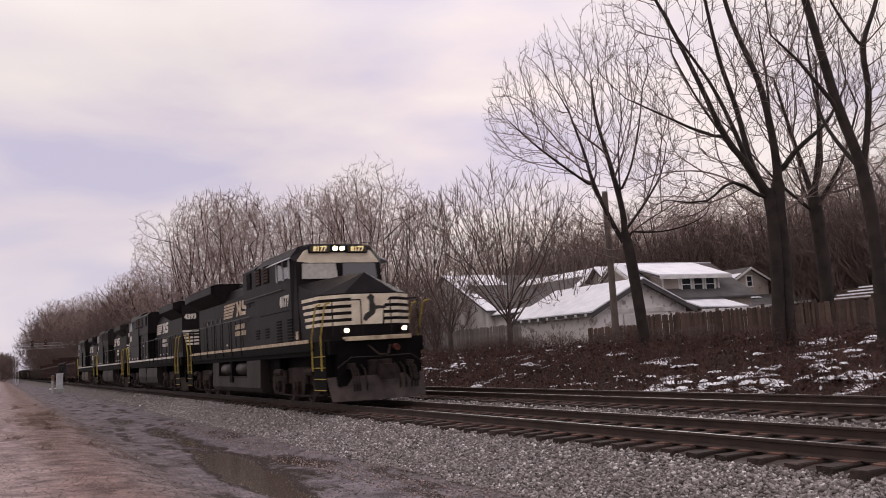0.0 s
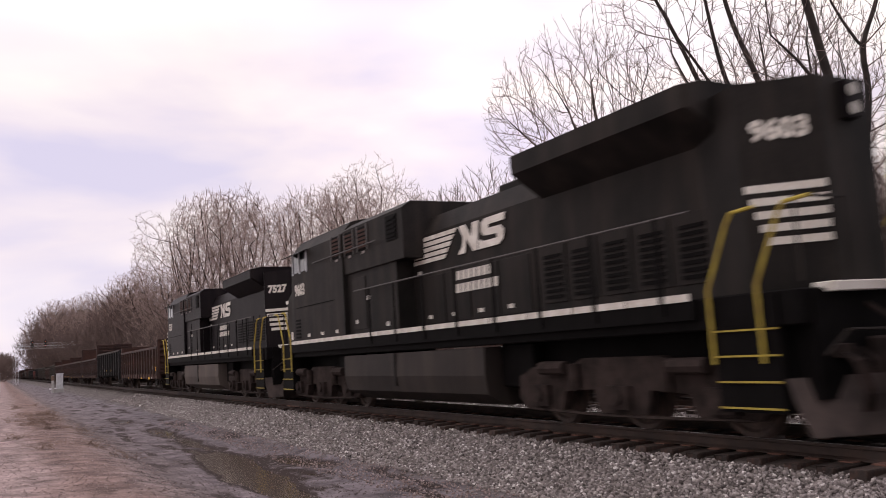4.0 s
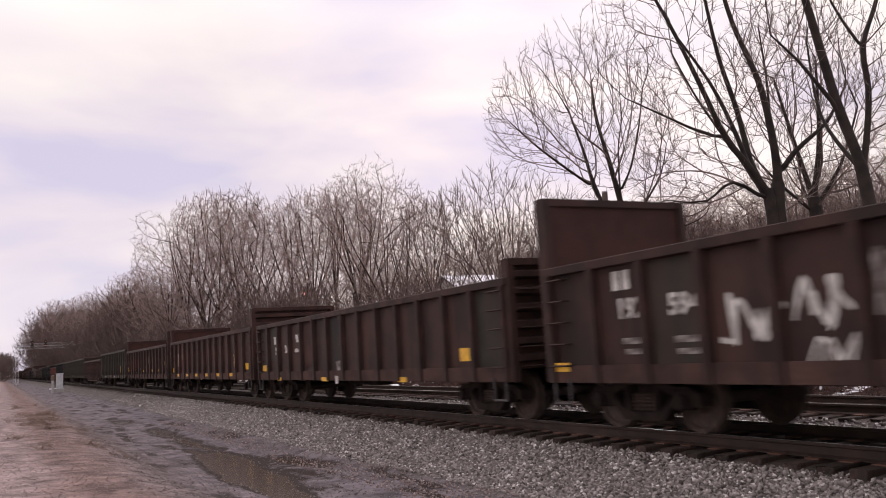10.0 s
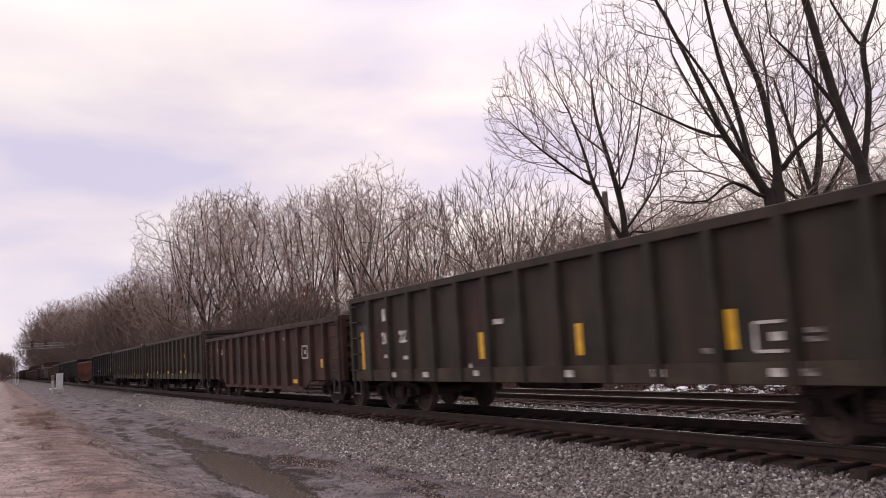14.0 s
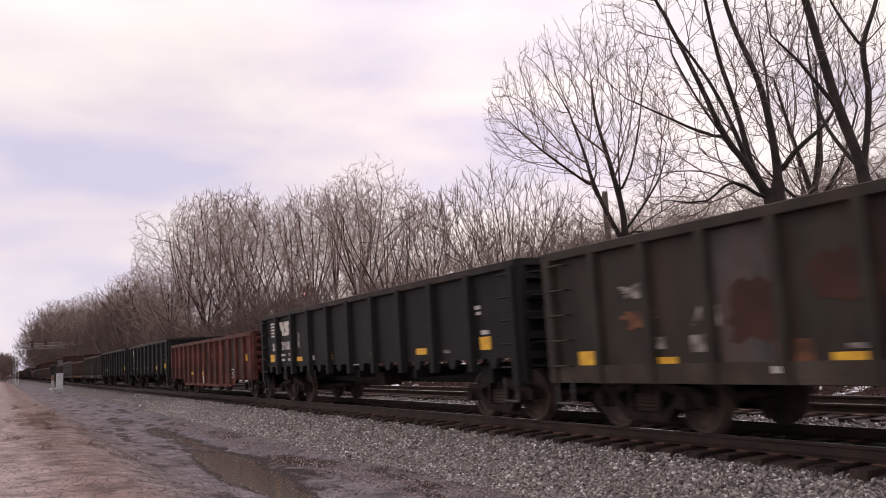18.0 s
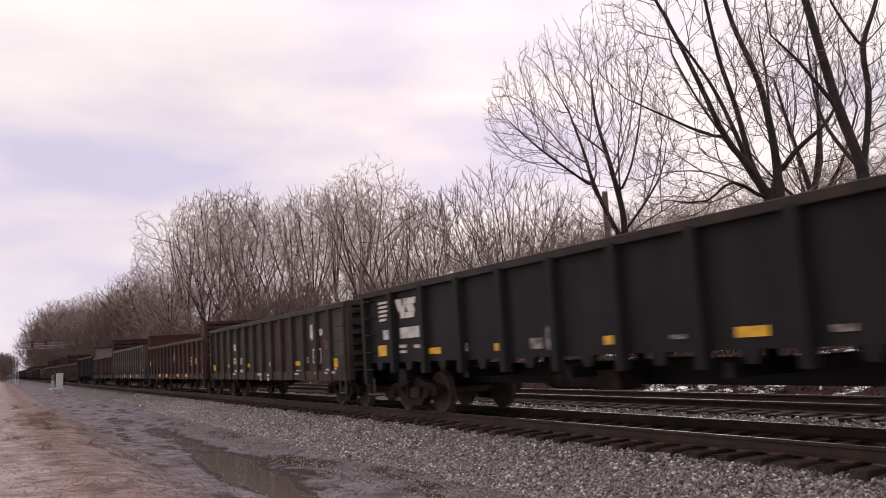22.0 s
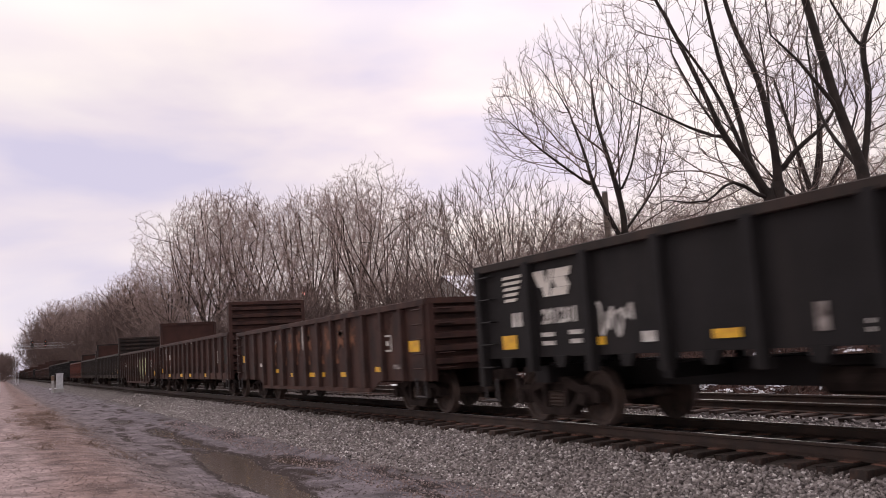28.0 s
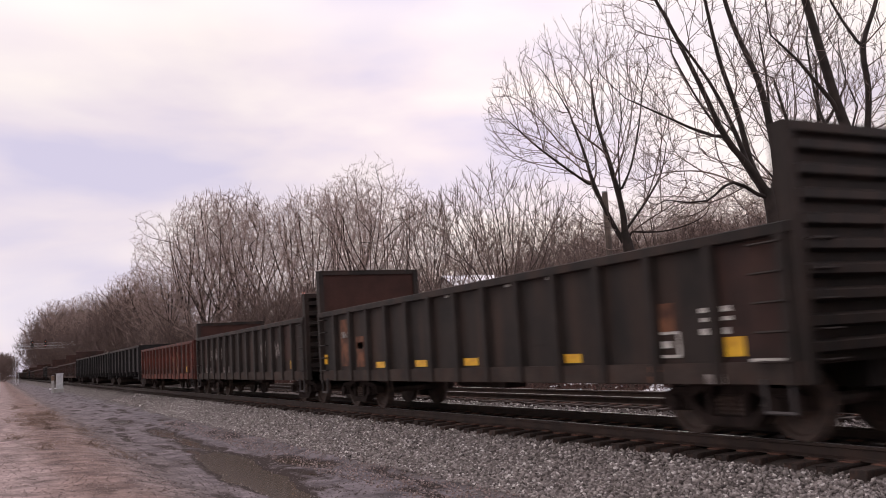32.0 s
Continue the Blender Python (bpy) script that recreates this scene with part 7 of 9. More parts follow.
def colonise(rng, nodes, parents, buds, balance, rise):
    """Joins each bud to the wood by the cheapest way: a short link, and a short way on down to the root."""
    nodes, parents = list(map(np.array, nodes)), list(parents)
    way = []
    for i, p in enumerate(parents):
        way.append(way[p] + np.linalg.norm(nodes[i] - nodes[p]) if p >= 0 else 0.0)

    def cost(q, length):
        v = buds - q
        d = np.linalg.norm(v, axis=1)
        return d * (1 + rise * (0.5 - 0.5 * v[:, 2] / (d + 1e-6))) + balance * length

    best, price = np.zeros(len(buds), int), np.full(len(buds), 1e9)
    for i in range(len(nodes)):
        c = cost(nodes[i], way[i])
        m = c < price
        best[m], price[m] = i, c[m]
    for _ in range(len(buds)):
        j = int(price.argmin())
        i = int(best[j])
        way.append(way[i] + float(np.linalg.norm(buds[j] - nodes[i])))
        nodes.append(buds[j])
        parents.append(i)
        price[j] = np.inf
        c = cost(buds[j], way[-1])
        m = (c < price) & np.isfinite(price)
        best[m], price[m] = len(nodes) - 1, c[m]
    return np.array(nodes), np.array(parents)


def clothe(rng, nodes, parents, tip, power, twigs, fixed=None, split=0.045, thickest=9.0):
    """Tapering wood over the branch lines, and short twigs on the thin ends. twigs: (how many a node, length, rise, thickness)."""
    n = len(nodes)
    acc, kids = np.zeros(n), [[] for _ in range(n)]
    r = np.full(n, tip)
    for i in range(n - 1, -1, -1):
        if acc[i] > 0:
            r[i] = max(tip, acc[i] ** (1 / power))
        if fixed is not None and i < len(fixed):
            r[i] = max(fixed[i] * 0.8, min(r[i], fixed[i]))
        r[i] = min(r[i], thickest)
        p = parents[i]
        if p >= 0:
            acc[p] += r[i] ** power
            kids[p].append(i)
    soft = nodes.copy()
    inner = np.array([i for i in range(n) if parents[i] >= 0 and kids[i] and (fixed is None or i >= len(fixed))], int)
    heir = np.array([max(kids[i], key=lambda k: r[k]) for i in inner], int)
    for _ in range(2):
        soft[inner] = 0.4 * soft[inner] + 0.3 * soft[parents[inner]] + 0.3 * soft[heir]
    big, fine = Wood(), Wood()
    heads = [i for i in range(n) if parents[i] < 0]
    while heads:
        i = heads.pop()
        chain, rad = [], []
        if parents[i] >= 0:
            chain, rad = [soft[parents[i]]], [min(r[parents[i]], r[i] * 1.3)]
        while True:
            chain.append(soft[i])
            rad.append(r[i])
            if not kids[i]:
                break
            order = sorted(kids[i], key=lambda k: -r[k])
            heads += order[1:]
            i = order[0]
        if len(chain) < 2:
            continue
        top = max(rad[1:])
        (big if top > split else fine).limb(chain, rad, 10 if top > 0.12 else (6 if top > 0.04 else 3))
    count, length, rise, thick = twigs
    ends = np.nonzero((r < tip * 2.6) & (parents >= 0))[0]
    ends = np.repeat(ends, count)
    if len(ends):
        along = unit(soft[ends] - soft[parents[ends]])
        d1 = unit(along + rng.normal(0, 0.38, (len(ends), 3)) + np.array((0, 0, rise)))
        ln = length * rng.uniform(0.45, 1.25, (len(ends), 1))
        p0 = soft[ends]
        p1 = p0 + d1 * ln * 0.5
        p2 = p1 + unit(d1 + rng.normal(0, 0.25, (len(ends), 3)) + np.array((0, 0, rise))) * ln * 0.5
        fine.twigs(p0, p1, p2, thick)
    return big, fine


def skeleton(lines):
    """Wood along given lines of (across, up, away) in metres: returns points, parents and radii. lines: (line, first radius, last radius)."""
    nodes, parents, fixed = [], [], []
    for line, r0, r1 in lines:
        p = [np.array(ACROSS) * a + np.array(AWAY) * c + np.array((0, 0, b)) for a, b, c in line]
        pts = []
        for i in range(len(p) - 1):
            q0, q1, q2, q3 = p[max(0, i - 1)], p[i], p[i + 1], p[min(len(p) - 1, i + 2)]
            m = max(2, int(np.linalg.norm(q2 - q1) * 2.6))
            for k in range(m):
                t = k / m
                pts.append(0.5 * ((2 * q1) + (q2 - q0) * t + (2 * q0 - 5 * q1 + 4 * q2 - q3) * t * t + (3 * q1 - q0 - 3 * q2 + q3) * t ** 3))
        pts.append(p[-1])
        up = -1
        if nodes:
            d = np.linalg.norm(np.array(nodes) - pts[0], axis=1)
            up = int(d.argmin()) if d.min() < 0.9 else -1
        for k, q in enumerate(pts):
            if k == 0 and up >= 0:
                continue
            nodes.append(q)
            parents.append(up)
            fixed.append(r0 + (r1 - r0) * (k / (len(pts) - 1)) ** 0.85)
            up = len(nodes) - 1
    return nodes, parents, fixed


def plant(name, label, at, woods, group="", wood="bark", twig="twig"):
    t = thing(name, label, "tree", pose(*at), group=group)
    for nm, w, mat in zip(("trunk", "crown"), woods, (M[wood], M[twig])):
        o = new(nm, w.mesh(mat))
        o.parent = t
    return t


def limb_tree(name, label, seed, at, limbs, crowns, balance=0.42, rise=0.5, twigs=(2, 0.30, 0.2, 0.0065), tip=0.0075, group="", wood="bark", twig="twig", power=2.2):
    """A tree whose main limbs follow given lines; finer branches fill its crown. crowns: (outline, depth, buds)."""
    rng = np.random.default_rng(seed)
    nodes, parents, fixed = skeleton(limbs)
    buds = np.concatenate([crown_points(rng, poly, depth, n) for poly, depth, n in crowns])
    nodes2, parents2 = colonise(rng, nodes, parents, buds, balance, rise)
    return plant(name, label, at, clothe(rng, nodes2, parents2, tip, power, twigs, fixed, thickest=0.4), group, wood, twig)


limb_tree("tree", "tall bare round-crowned tree beside the fence", 5, (-26.6, 13.5, 0.75), [
    ([(0, -0.3, 0), (-0.12, 1.6, 0), (-0.32, 3.9, 0), (-0.48, 4.9, 0)], 0.30, 0.21),
    ([(-0.40, 4.2, 0), (-0.95, 5.4, 0.1), (-1.5, 7.0, 0.3), (-1.75, 8.4, 0.5), (-2.2, 10.2, 0.7)], 0.15, 0.05),
    ([(-0.45, 4.6, 0), (-0.5, 5.8, -0.1), (-0.85, 7.5, -0.3), (-1.25, 9.6, -0.2), (-1.3, 11.2, 0.0)], 0.18, 0.05),
    ([(-1.45, 6.8, 0.3), (-2.6, 7.5, -0.4), (-3.9, 8.5, -0.8), (-5.0, 9.6, -1.0)], 0.08, 0.02),
    ([(-0.6, 6.4, -0.2), (-0.1, 7.4, -0.5), (0.3, 9.0, -0.8), (0.6, 10.6, -0.8)], 0.08, 0.025),
    ([(-0.45, 4.9, 0), (0.5, 6.0, 0.3), (1.4, 7.3, 0.6), (1.8, 8.6, 0.8)], 0.075, 0.02),
    ([(-0.42, 4.7, 0), (0.5, 5.3, -0.5), (1.4, 5.8, -0.7), (2.2, 6.8, -0.8)], 0.06, 0.015),
    ([(-0.40, 4.3, 0), (-1.2, 4.1, -0.6), (-2.2, 4.5, -0.9), (-3.2, 4.9, -1.0)], 0.05, 0.012)], [
    ([(-5.9, 9.5), (-5.6, 10.8), (-4.8, 11.8), (-3.9, 12.6), (-2.6, 13.3), (-1.0, 13.6), (0.4, 13.2), (1.5, 12.2), (2.0, 10), (2.3, 8), (2.1, 6.8), (0.8, 6.6), (-0.4, 6.9), (-1.6, 7.3), (-3, 7.6), (-4.6, 8.1), (-5.5, 8.6)], 3.0, 1700),
    ([(-2.8, 5.4), (-3.4, 4.6), (-1.6, 4.2), (-0.8, 5.2), (-1.4, 6.6), (-3.4, 6.6)], 1.4, 120),
    ([(0.2, 4.8), (2.6, 6.6), (3.2, 5.2), (1.6, 4.4)], 1.4, 110)])
limb_tree("tree", "massive bare tree with two fused stems and thick limbs", 6, (-19.5, 13.0, 0.55), [
    ([(-0.12, -0.3, 0), (0.0, 1.2, 0), (0.12, 3.0, 0), (0.16, 4.6, 0), (0.1, 5.4, 0)], 0.25, 0.20),
    ([(0.34, -0.3, 0.1), (0.36, 1.4, 0.1), (0.42, 3.2, 0.1), (0.40, 4.9, 0.0), (0.5, 6.0, 0)], 0.29, 0.21),
    ([(0.1, 5.2, 0), (-0.5, 6.2, -0.1), (-1.2, 7.2, -0.2), (-1.9, 8.9, -0.4), (-2.7, 11.0, -0.4), (-3.6, 13.0, -0.4)], 0.16, 0.05),
    ([(-1.15, 7.1, -0.2), (-1.9, 7.6, 0.4), (-3.0, 8.2, 0.4), (-4.2, 8.9, 0.5)], 0.08, 0.025),
    ([(-0.4, 6.0, 0), (-0.7, 7.4, 0.2), (-1.3, 9.2, 0.4), (-2.4, 11.2, 0.5)], 0.12, 0.04),
    ([(0.1, 5.2, 0.1), (-0.25, 6.4, 0.3), (-0.45, 8.2, 0.5), (-0.9, 10.2, 0.5), (-1.2, 12.6, 0.5)], 0.15, 0.06),
    ([(0.45, 5.7, -0.1), (0.35, 7.2, -0.2), (0.1, 9.0, -0.2), (-0.5, 11.2, 0), (-0.9, 13.4, 0)], 0.18, 0.07),
    ([(0.5, 5.8, 0), (1.0, 6.5, -0.2), (1.6, 7.0, -0.3), (2.2, 7.5, -0.3), (2.9, 8.6, -0.3)], 0.14, 0.04),
    ([(0.05, 5.0, 0), (-1.2, 5.6, -0.5), (-2.2, 5.0, -0.8), (-3.2, 5.0, -1.0)], 0.09, 0.03),
    ([(0.1, 5.0, 0.1), (-0.2, 6.6, 1.2), (-1.2, 9.0, 2.0), (-1.9, 11.0, 2.4)], 0.10, 0.03),
    ([(0.45, 5.5, 0.1), (0.9, 7.4, 1.2), (1.2, 9.6, 1.8), (1.2, 11.6, 2.0)], 0.10, 0.03)], [
    ([(-4.8, 8.0), (-5.4, 11.0), (-5.0, 14.4), (-1.5, 15.2), (1.4, 15.0), (2.6, 12), (3.4, 8.4), (2.4, 7.2), (0.8, 7.4), (-0.5, 7.2), (-2, 7.0), (-3.6, 7.4)], 3.2, 1000),
    ([(-4.6, 5.8), (-4.3, 7.2), (-2.2, 7.0), (-0.8, 6.0), (-1.5, 4.9), (-3.2, 4.3), (-4.2, 4.7)], 1.8, 220),
    ([(0.8, 6.4), (1.8, 6.4), (3.2, 7.6), (2.6, 5.4), (1.2, 5.0)], 1.6, 90)], balance=0.3, rise=0.25, tip=0.0075, power=2.3)
limb_tree("tree", "bare leaning tree trunk with upright limbs", 7, (-15.7, 12.5, 0.5), [
    ([(0.17, -0.3, 0), (0.22, 1.5, 0), (0.26, 3.1, 0), (0.12, 5.25, 0), (-0.38, 7.3, 0), (-0.93, 10.4, 0), (-1.4, 12.6, 0)], 0.27, 0.12),
    ([(0.12, 5.1, 0), (0.4, 6.3, 0), (0.6, 7.6, 0), (0.6, 8.9, 0), (1.2, 10.4, 0), (1.5, 12.0, 0)], 0.13, 0.06),
    ([(-0.3, 7.0, 0), (-0.9, 7.7, -0.2), (-1.5, 8.5, -0.3), (-2.2, 9.3, -0.3)], 0.10, 0.03),
    ([(0.6, 8.8, 0), (0.2, 9.9, 0.3), (-0.2, 11.2, 0.5)], 0.07, 0.03),
    ([(0.1, 5.3, 0.1), (-0.3, 7.2, 1.2), (-0.2, 9.8, 1.8)], 0.09, 0.03)], [
    ([(-2.8, 8.4), (-2.9, 13.6), (1.8, 14.2), (2.8, 10), (2.4, 6.0), (1.0, 5.8), (-0.6, 7.6)], 2.8, 560)], balance=0.3, rise=0.25, tip=0.0075, power=2.3)
limb_tree("tree", "bare broad tree behind the fence", 8, (-23.2, 20.0, 0.7), [
    ([(0, -0.3, 0), (0.1, 3.0, 0), (0.0, 6.0, 0)], 0.36, 0.25),
    ([(0.0, 5.8, 0), (-0.5, 8.0, 0), (-1.0, 11.0, 0.2)], 0.17, 0.05),
    ([(0.0, 5.8, 0), (0.5, 8.2, 0), (0.6, 11.6, -0.3)], 0.19, 0.05),
    ([(0.0, 5.4, 0), (1.3, 7.2, 0), (2.4, 9.6, 0.3)], 0.13, 0.04),
    ([(0.0, 5.2, 0), (-1.4, 6.6, 0), (-2.6, 8.4, 0.3)], 0.10, 0.03)], [
    ([(-4.2, 7.0), (-4.4, 10.0), (-3.0, 13.0), (0, 14.4), (2.8, 13.4), (4.2, 10), (4.0, 6.6), (1.5, 5.6), (-1.5, 5.4)], 3.4, 950)], balance=0.5, rise=0.4, tip=0.010, twigs=(2, 0.5, 0.2, 0.009), group="trees behind the fence", wood="bark", twig="twig")
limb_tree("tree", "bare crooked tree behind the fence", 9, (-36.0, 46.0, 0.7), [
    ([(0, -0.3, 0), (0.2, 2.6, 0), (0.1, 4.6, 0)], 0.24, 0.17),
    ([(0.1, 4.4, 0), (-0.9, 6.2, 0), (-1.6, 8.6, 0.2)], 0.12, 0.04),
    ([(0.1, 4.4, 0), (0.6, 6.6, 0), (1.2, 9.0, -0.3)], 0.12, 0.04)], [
    ([(-3.6, 5.6), (-3.4, 8.6), (-1.6, 10.6), (1.4, 10.8), (3.4, 8.4), (3.2, 5.0), (0, 4.6)], 2.8, 620)], balance=0.5, rise=0.4, tip=0.010, twigs=(2, 0.5, 0.2, 0.009), group="trees behind the fence", wood="hazed_bark", twig="twig")


def many_stems(seed, n, spread_, height, base):
    """Stems fanning out of one short bole."""
    rnd = random.Random(seed)
    out = [([(0, -0.3, 0), (0, base * 0.5, 0), (0, base, 0)], 0.17, 0.14)]
    for k in range(n):
        f = 2 * (k + 0.5) / n - 1
        a = spread_ * f * rnd.uniform(0.85, 1.1)
        c = rnd.uniform(-1.4, 1.4)
        h = height * (1 - 0.2 * f * f) * rnd.uniform(0.72, 0.9)
        z = base * rnd.uniform(0.55, 1.0)
        out.append(([(0, z, 0), (a * 0.34, z + (h - z) * 0.34, c * 0.4), (a * 0.62, z + (h - z) * 0.66, c * 0.7), (a * 0.8, h, c)], 0.06 * rnd.uniform(0.8, 1.3), 0.018))
    return out


def dome(w, low, top, lean=0.0):
    """A rounded crown outline, w wide to each side."""
    return [(w * math.sin(t) * (1.0 if abs(t) < 1.6 else 0.82) + lean * (math.cos(t) > 0), low + (top - low) * (0.5 + 0.5 * math.cos(t))) for t in (k * math.pi / 9 for k in range(-9, 9))]


BUSH = dict(balance=0.45, rise=0.7, tip=0.0105, twigs=(2, 0.42, 0.5, 0.009), group="many-stemmed trees by the track", wood="hazed_bark", twig="twig")
limb_tree("tree", "bare many-stemmed shrubby tree with fine upright twigs", 11, (-39.2, 15.0, 0.7), many_stems(11, 11, 4.4, 9.6, 2.4), [(dome(4.6, 2.6, 10.4), 3.4, 1300)], **BUSH)
limb_tree("tree", "bare many-stemmed shrubby tree beside the white house", 12, (-48.0, 16.0, 0.7), many_stems(12, 9, 3.6, 9.6, 2.2), [(dome(3.8, 2.4, 10.6), 3.0, 950)], **BUSH)
limb_tree("tree", "small bare many-stemmed tree", 13, (-43.5, 22.0, 0.7), many_stems(13, 9, 3.6, 7.4, 2.0), [(dome(3.8, 2.0, 8.6), 3.0, 800)], **BUSH)

# the tree line along the railway: a few kinds, each tree its own size and turn
FAR_KINDS = []
for k in range(6):
    rng = np.random.default_rng(40 + k)
    upright = k in (2, 4)
    w = 3.8 if upright else 5.8
    lines = [([(0, -0.3, 0), (0.1, 3.5, 0), (rng.uniform(-0.4, 0.4), 7.0, 0)], 0.32, 0.24)]
    for j in range(7):
        a = (j - 3) / 3 * w * 0.75 * rng.uniform(0.8, 1.1)
        c = rng.uniform(-w, w) * 0.6
        z0 = rng.uniform(5.0, 7.0)
        h = rng.uniform(13, 16.5)
        lines.append(([(0, z0, 0), (a * 0.4, z0 + (h - z0) * 0.36, c * 0.4), (a * 0.78, z0 + (h - z0) * 0.7, c * 0.8), (a, h, c)], rng.uniform(0.10, 0.17), 0.04))
    for j in range(3):
        s = rng.choice((-1, 1))
        lines.append(([(0, 4.5 + j * 0.7, 0), (s * w * 0.4, 5.4 + j, rng.uniform(-2, 2)), (s * w * 0.85, 7.4 + j, rng.uniform(-3, 3))], 0.08, 0.025))
    nodes, parents, fixed = skeleton(lines)
    buds = np.concatenate([crown_points(rng, dome(w, 6.5, 19.2, rng.uniform(-0.8, 0.8)), w, 1100), crown_points(rng, dome(w * 0.8, 3.0, 8.5), w * 0.7, 260)])
    nodes, parents = colonise(rng, nodes, parents, buds, 0.3 if upright else 0.16, 0.45 if upright else 0.2)
    big, fine = clothe(rng, nodes, parents, 0.0125, 2.15, (3, 0.6, 0.4 if upright else 0.15, 0.0105), fixed, split=0.06, thickest=0.4)
    FAR_KINDS.append((big.mesh(M["hazed_bark"]), fine.mesh(M["hazed_twig"]), 19.5))
for k in range(3):
    rng = np.random.default_rng(60 + k)
    nodes, parents, fixed = skeleton(many_stems(60 + k, 9, 2.4, 4.6, 0.4))
    buds = crown_points(rng, dome(2.7, 0.1, 4.9), 2.4, 800)
    nodes, parents = colonise(rng, nodes, parents, buds, 0.4, 0.6)
    big, fine = clothe(rng, nodes, parents, 0.011, 2.3, (4, 0.42, 0.4, 0.0085), fixed, split=0.04, thickest=0.05)
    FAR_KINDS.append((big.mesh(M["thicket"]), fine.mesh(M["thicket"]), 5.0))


def far_tree(kind, x, y, height, rz, label, name="tree", wide=1.0, group="tree line along the railway", z=None):
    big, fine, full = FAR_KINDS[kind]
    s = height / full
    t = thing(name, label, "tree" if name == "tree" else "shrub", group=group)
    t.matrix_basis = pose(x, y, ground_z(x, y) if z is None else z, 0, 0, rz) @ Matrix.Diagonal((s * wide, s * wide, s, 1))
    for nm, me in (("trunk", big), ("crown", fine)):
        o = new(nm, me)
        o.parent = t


rnd = random.Random(77)
LINE = [(-130.1, 13.0, 19.5), (-120.0, 13.5, 22.8), (-122.9, 16.0, 25.5), (-107.4, 15.0, 22.3), (-104.7, 17.0, 22.3), (-104.8, 19.0, 21.2), (-93.1, 18.0, 18.1), (-92.7, 20.0, 19.2), (-85.9, 20.0, 18.8), (-84.5, 22.0, 19.1), (-78.5, 22.0, 18.5), (-79.8, 24.0, 20.5), (-71.1, 22.0, 16.4), (-71.4, 24.0, 15.6), (-98.1, 30.0, 20.7), (-136.0, 24.0, 27.2), (-70.1, 26.0, 14.9), (-123.6, 11.5, 16.2), (-75.9, 15.5, 11.5), (-102.8, 12.5, 15.3)]
for i, (x, y, hh) in enumerate(LINE):
    far_tree(i % 6, x, y, hh, rnd.uniform(0, 360), "bare winter tree in the tree line beside the railway", wide=rnd.uniform(0.9, 1.15))
FAR_LINE = [(-459.9, 8.0, 29.1), (-394.1, 8.5, 30.6), (-333.0, 9.0, 27.7), (-292.6, 10.0, 25.3), (-272.3, 12.0, 23.5), (-268.0, 15.0, 22.5), (-245.1, 16.0, 21.8), (-209.6, 15.0, 20.3), (-180.9, 14.0, 19.5), (-160.2, 14.0, 19.2), (-351.9, 8.5, 25.5), (-260.9, 9.5, 18.9), (-230.4, 12.5, 16.6), (-176.7, 12.0, 14.4), (-282.1, 15.0, 22.8), (-250.4, 18.0, 21.4), (-340.9, 11.5, 27.7), (-211.7, 20.0, 21.1), (-176.4, 17.0, 19.9), (-172.5, 12.5, 16.2)]
for i, (x, y, hh) in enumerate(FAR_LINE):
    far_tree(i % 6, x, y, hh, rnd.uniform(0, 360), "bare winter tree far along the railway", wide=rnd.uniform(1.1, 1.35))
    far_tree(6 + i % 3, x + 4, 11.0 + rnd.uniform(0, 2), hh * 0.6, rnd.uniform(0, 360), "leafless thicket far along the railway", "shrub", 1.4, "shrubs on the railway bank")
    far_tree(6 + (i + 1) % 3, x - 6, y + rnd.uniform(-1, 3), hh * 0.85, rnd.uniform(0, 360), "tall leafless thicket far along the railway", "shrub", 1.0, "shrubs on the railway bank")
for i in range(16):
    x = -390 - i * 14
    far_tree(i % 6, x, 15.0 + rnd.uniform(0, 8), (15.5 + i * 0.55) * rnd.uniform(0.9, 1.05), rnd.uniform(0, 360), "bare winter tree far along the railway", wide=1.2)
for i in range(8):
    far_tree(6 + i % 3, -335 - i * 9 + rnd.uniform(-4, 4), -8.6 - i * 0.5 + rnd.uniform(-0.6, 0.6), 9.0 + i * 0.4, rnd.uniform(0, 360), "distant bare thicket across the railway", "shrub", 1.2, group="distant trees")
# woods behind the houses
for i in range(46):
    x = -24 - i * 2.5 + rnd.uniform(-2, 2)
    y = 50 + (i % 4) * 8 + rnd.uniform(-2, 2)
    far_tree(i % 6, x, y, rnd.uniform(13.0, 16.5) + (2 if x < -80 else 0), rnd.uniform(0, 360), "bare tree in the woods behind the houses", group="woods behind the houses", wide=1.25)
    if i % 2:
        far_tree(6 + i % 3, x, 49 + rnd.uniform(0, 10), rnd.uniform(5.0, 8.0), rnd.uniform(0, 360), "leafless thicket in the woods behind the houses", "shrub", 1.3, "woods behind the houses")
for i in range(34):
    x = -28 - i * 1.5 + rnd.uniform(-2, 2)
    y = 51 + (i % 5) * 7 + rnd.uniform(-2, 2)
    far_tree(i % 6, x, y, rnd.uniform(12.5, 16.5), rnd.uniform(0, 360), "bare tree in the woods behind the houses", group="woods behind the houses", wide=1.2)
    far_tree(6 + i % 3, x + 1, 49 + rnd.uniform(0, 12), rnd.uniform(6.0, 9.5), rnd.uniform(0, 360), "leafless thicket in the woods behind the houses", "shrub", 1.3, "woods behind the houses")
for i in range(64):
    far_tree(6 + i % 3, -16 - i * 1.15 + rnd.uniform(-1, 1), rnd.uniform(45, 62), rnd.uniform(8.0, 11.5), rnd.uniform(0, 360), "deep thicket in the woods behind the houses", "shrub", 1.0, "woods behind the houses")
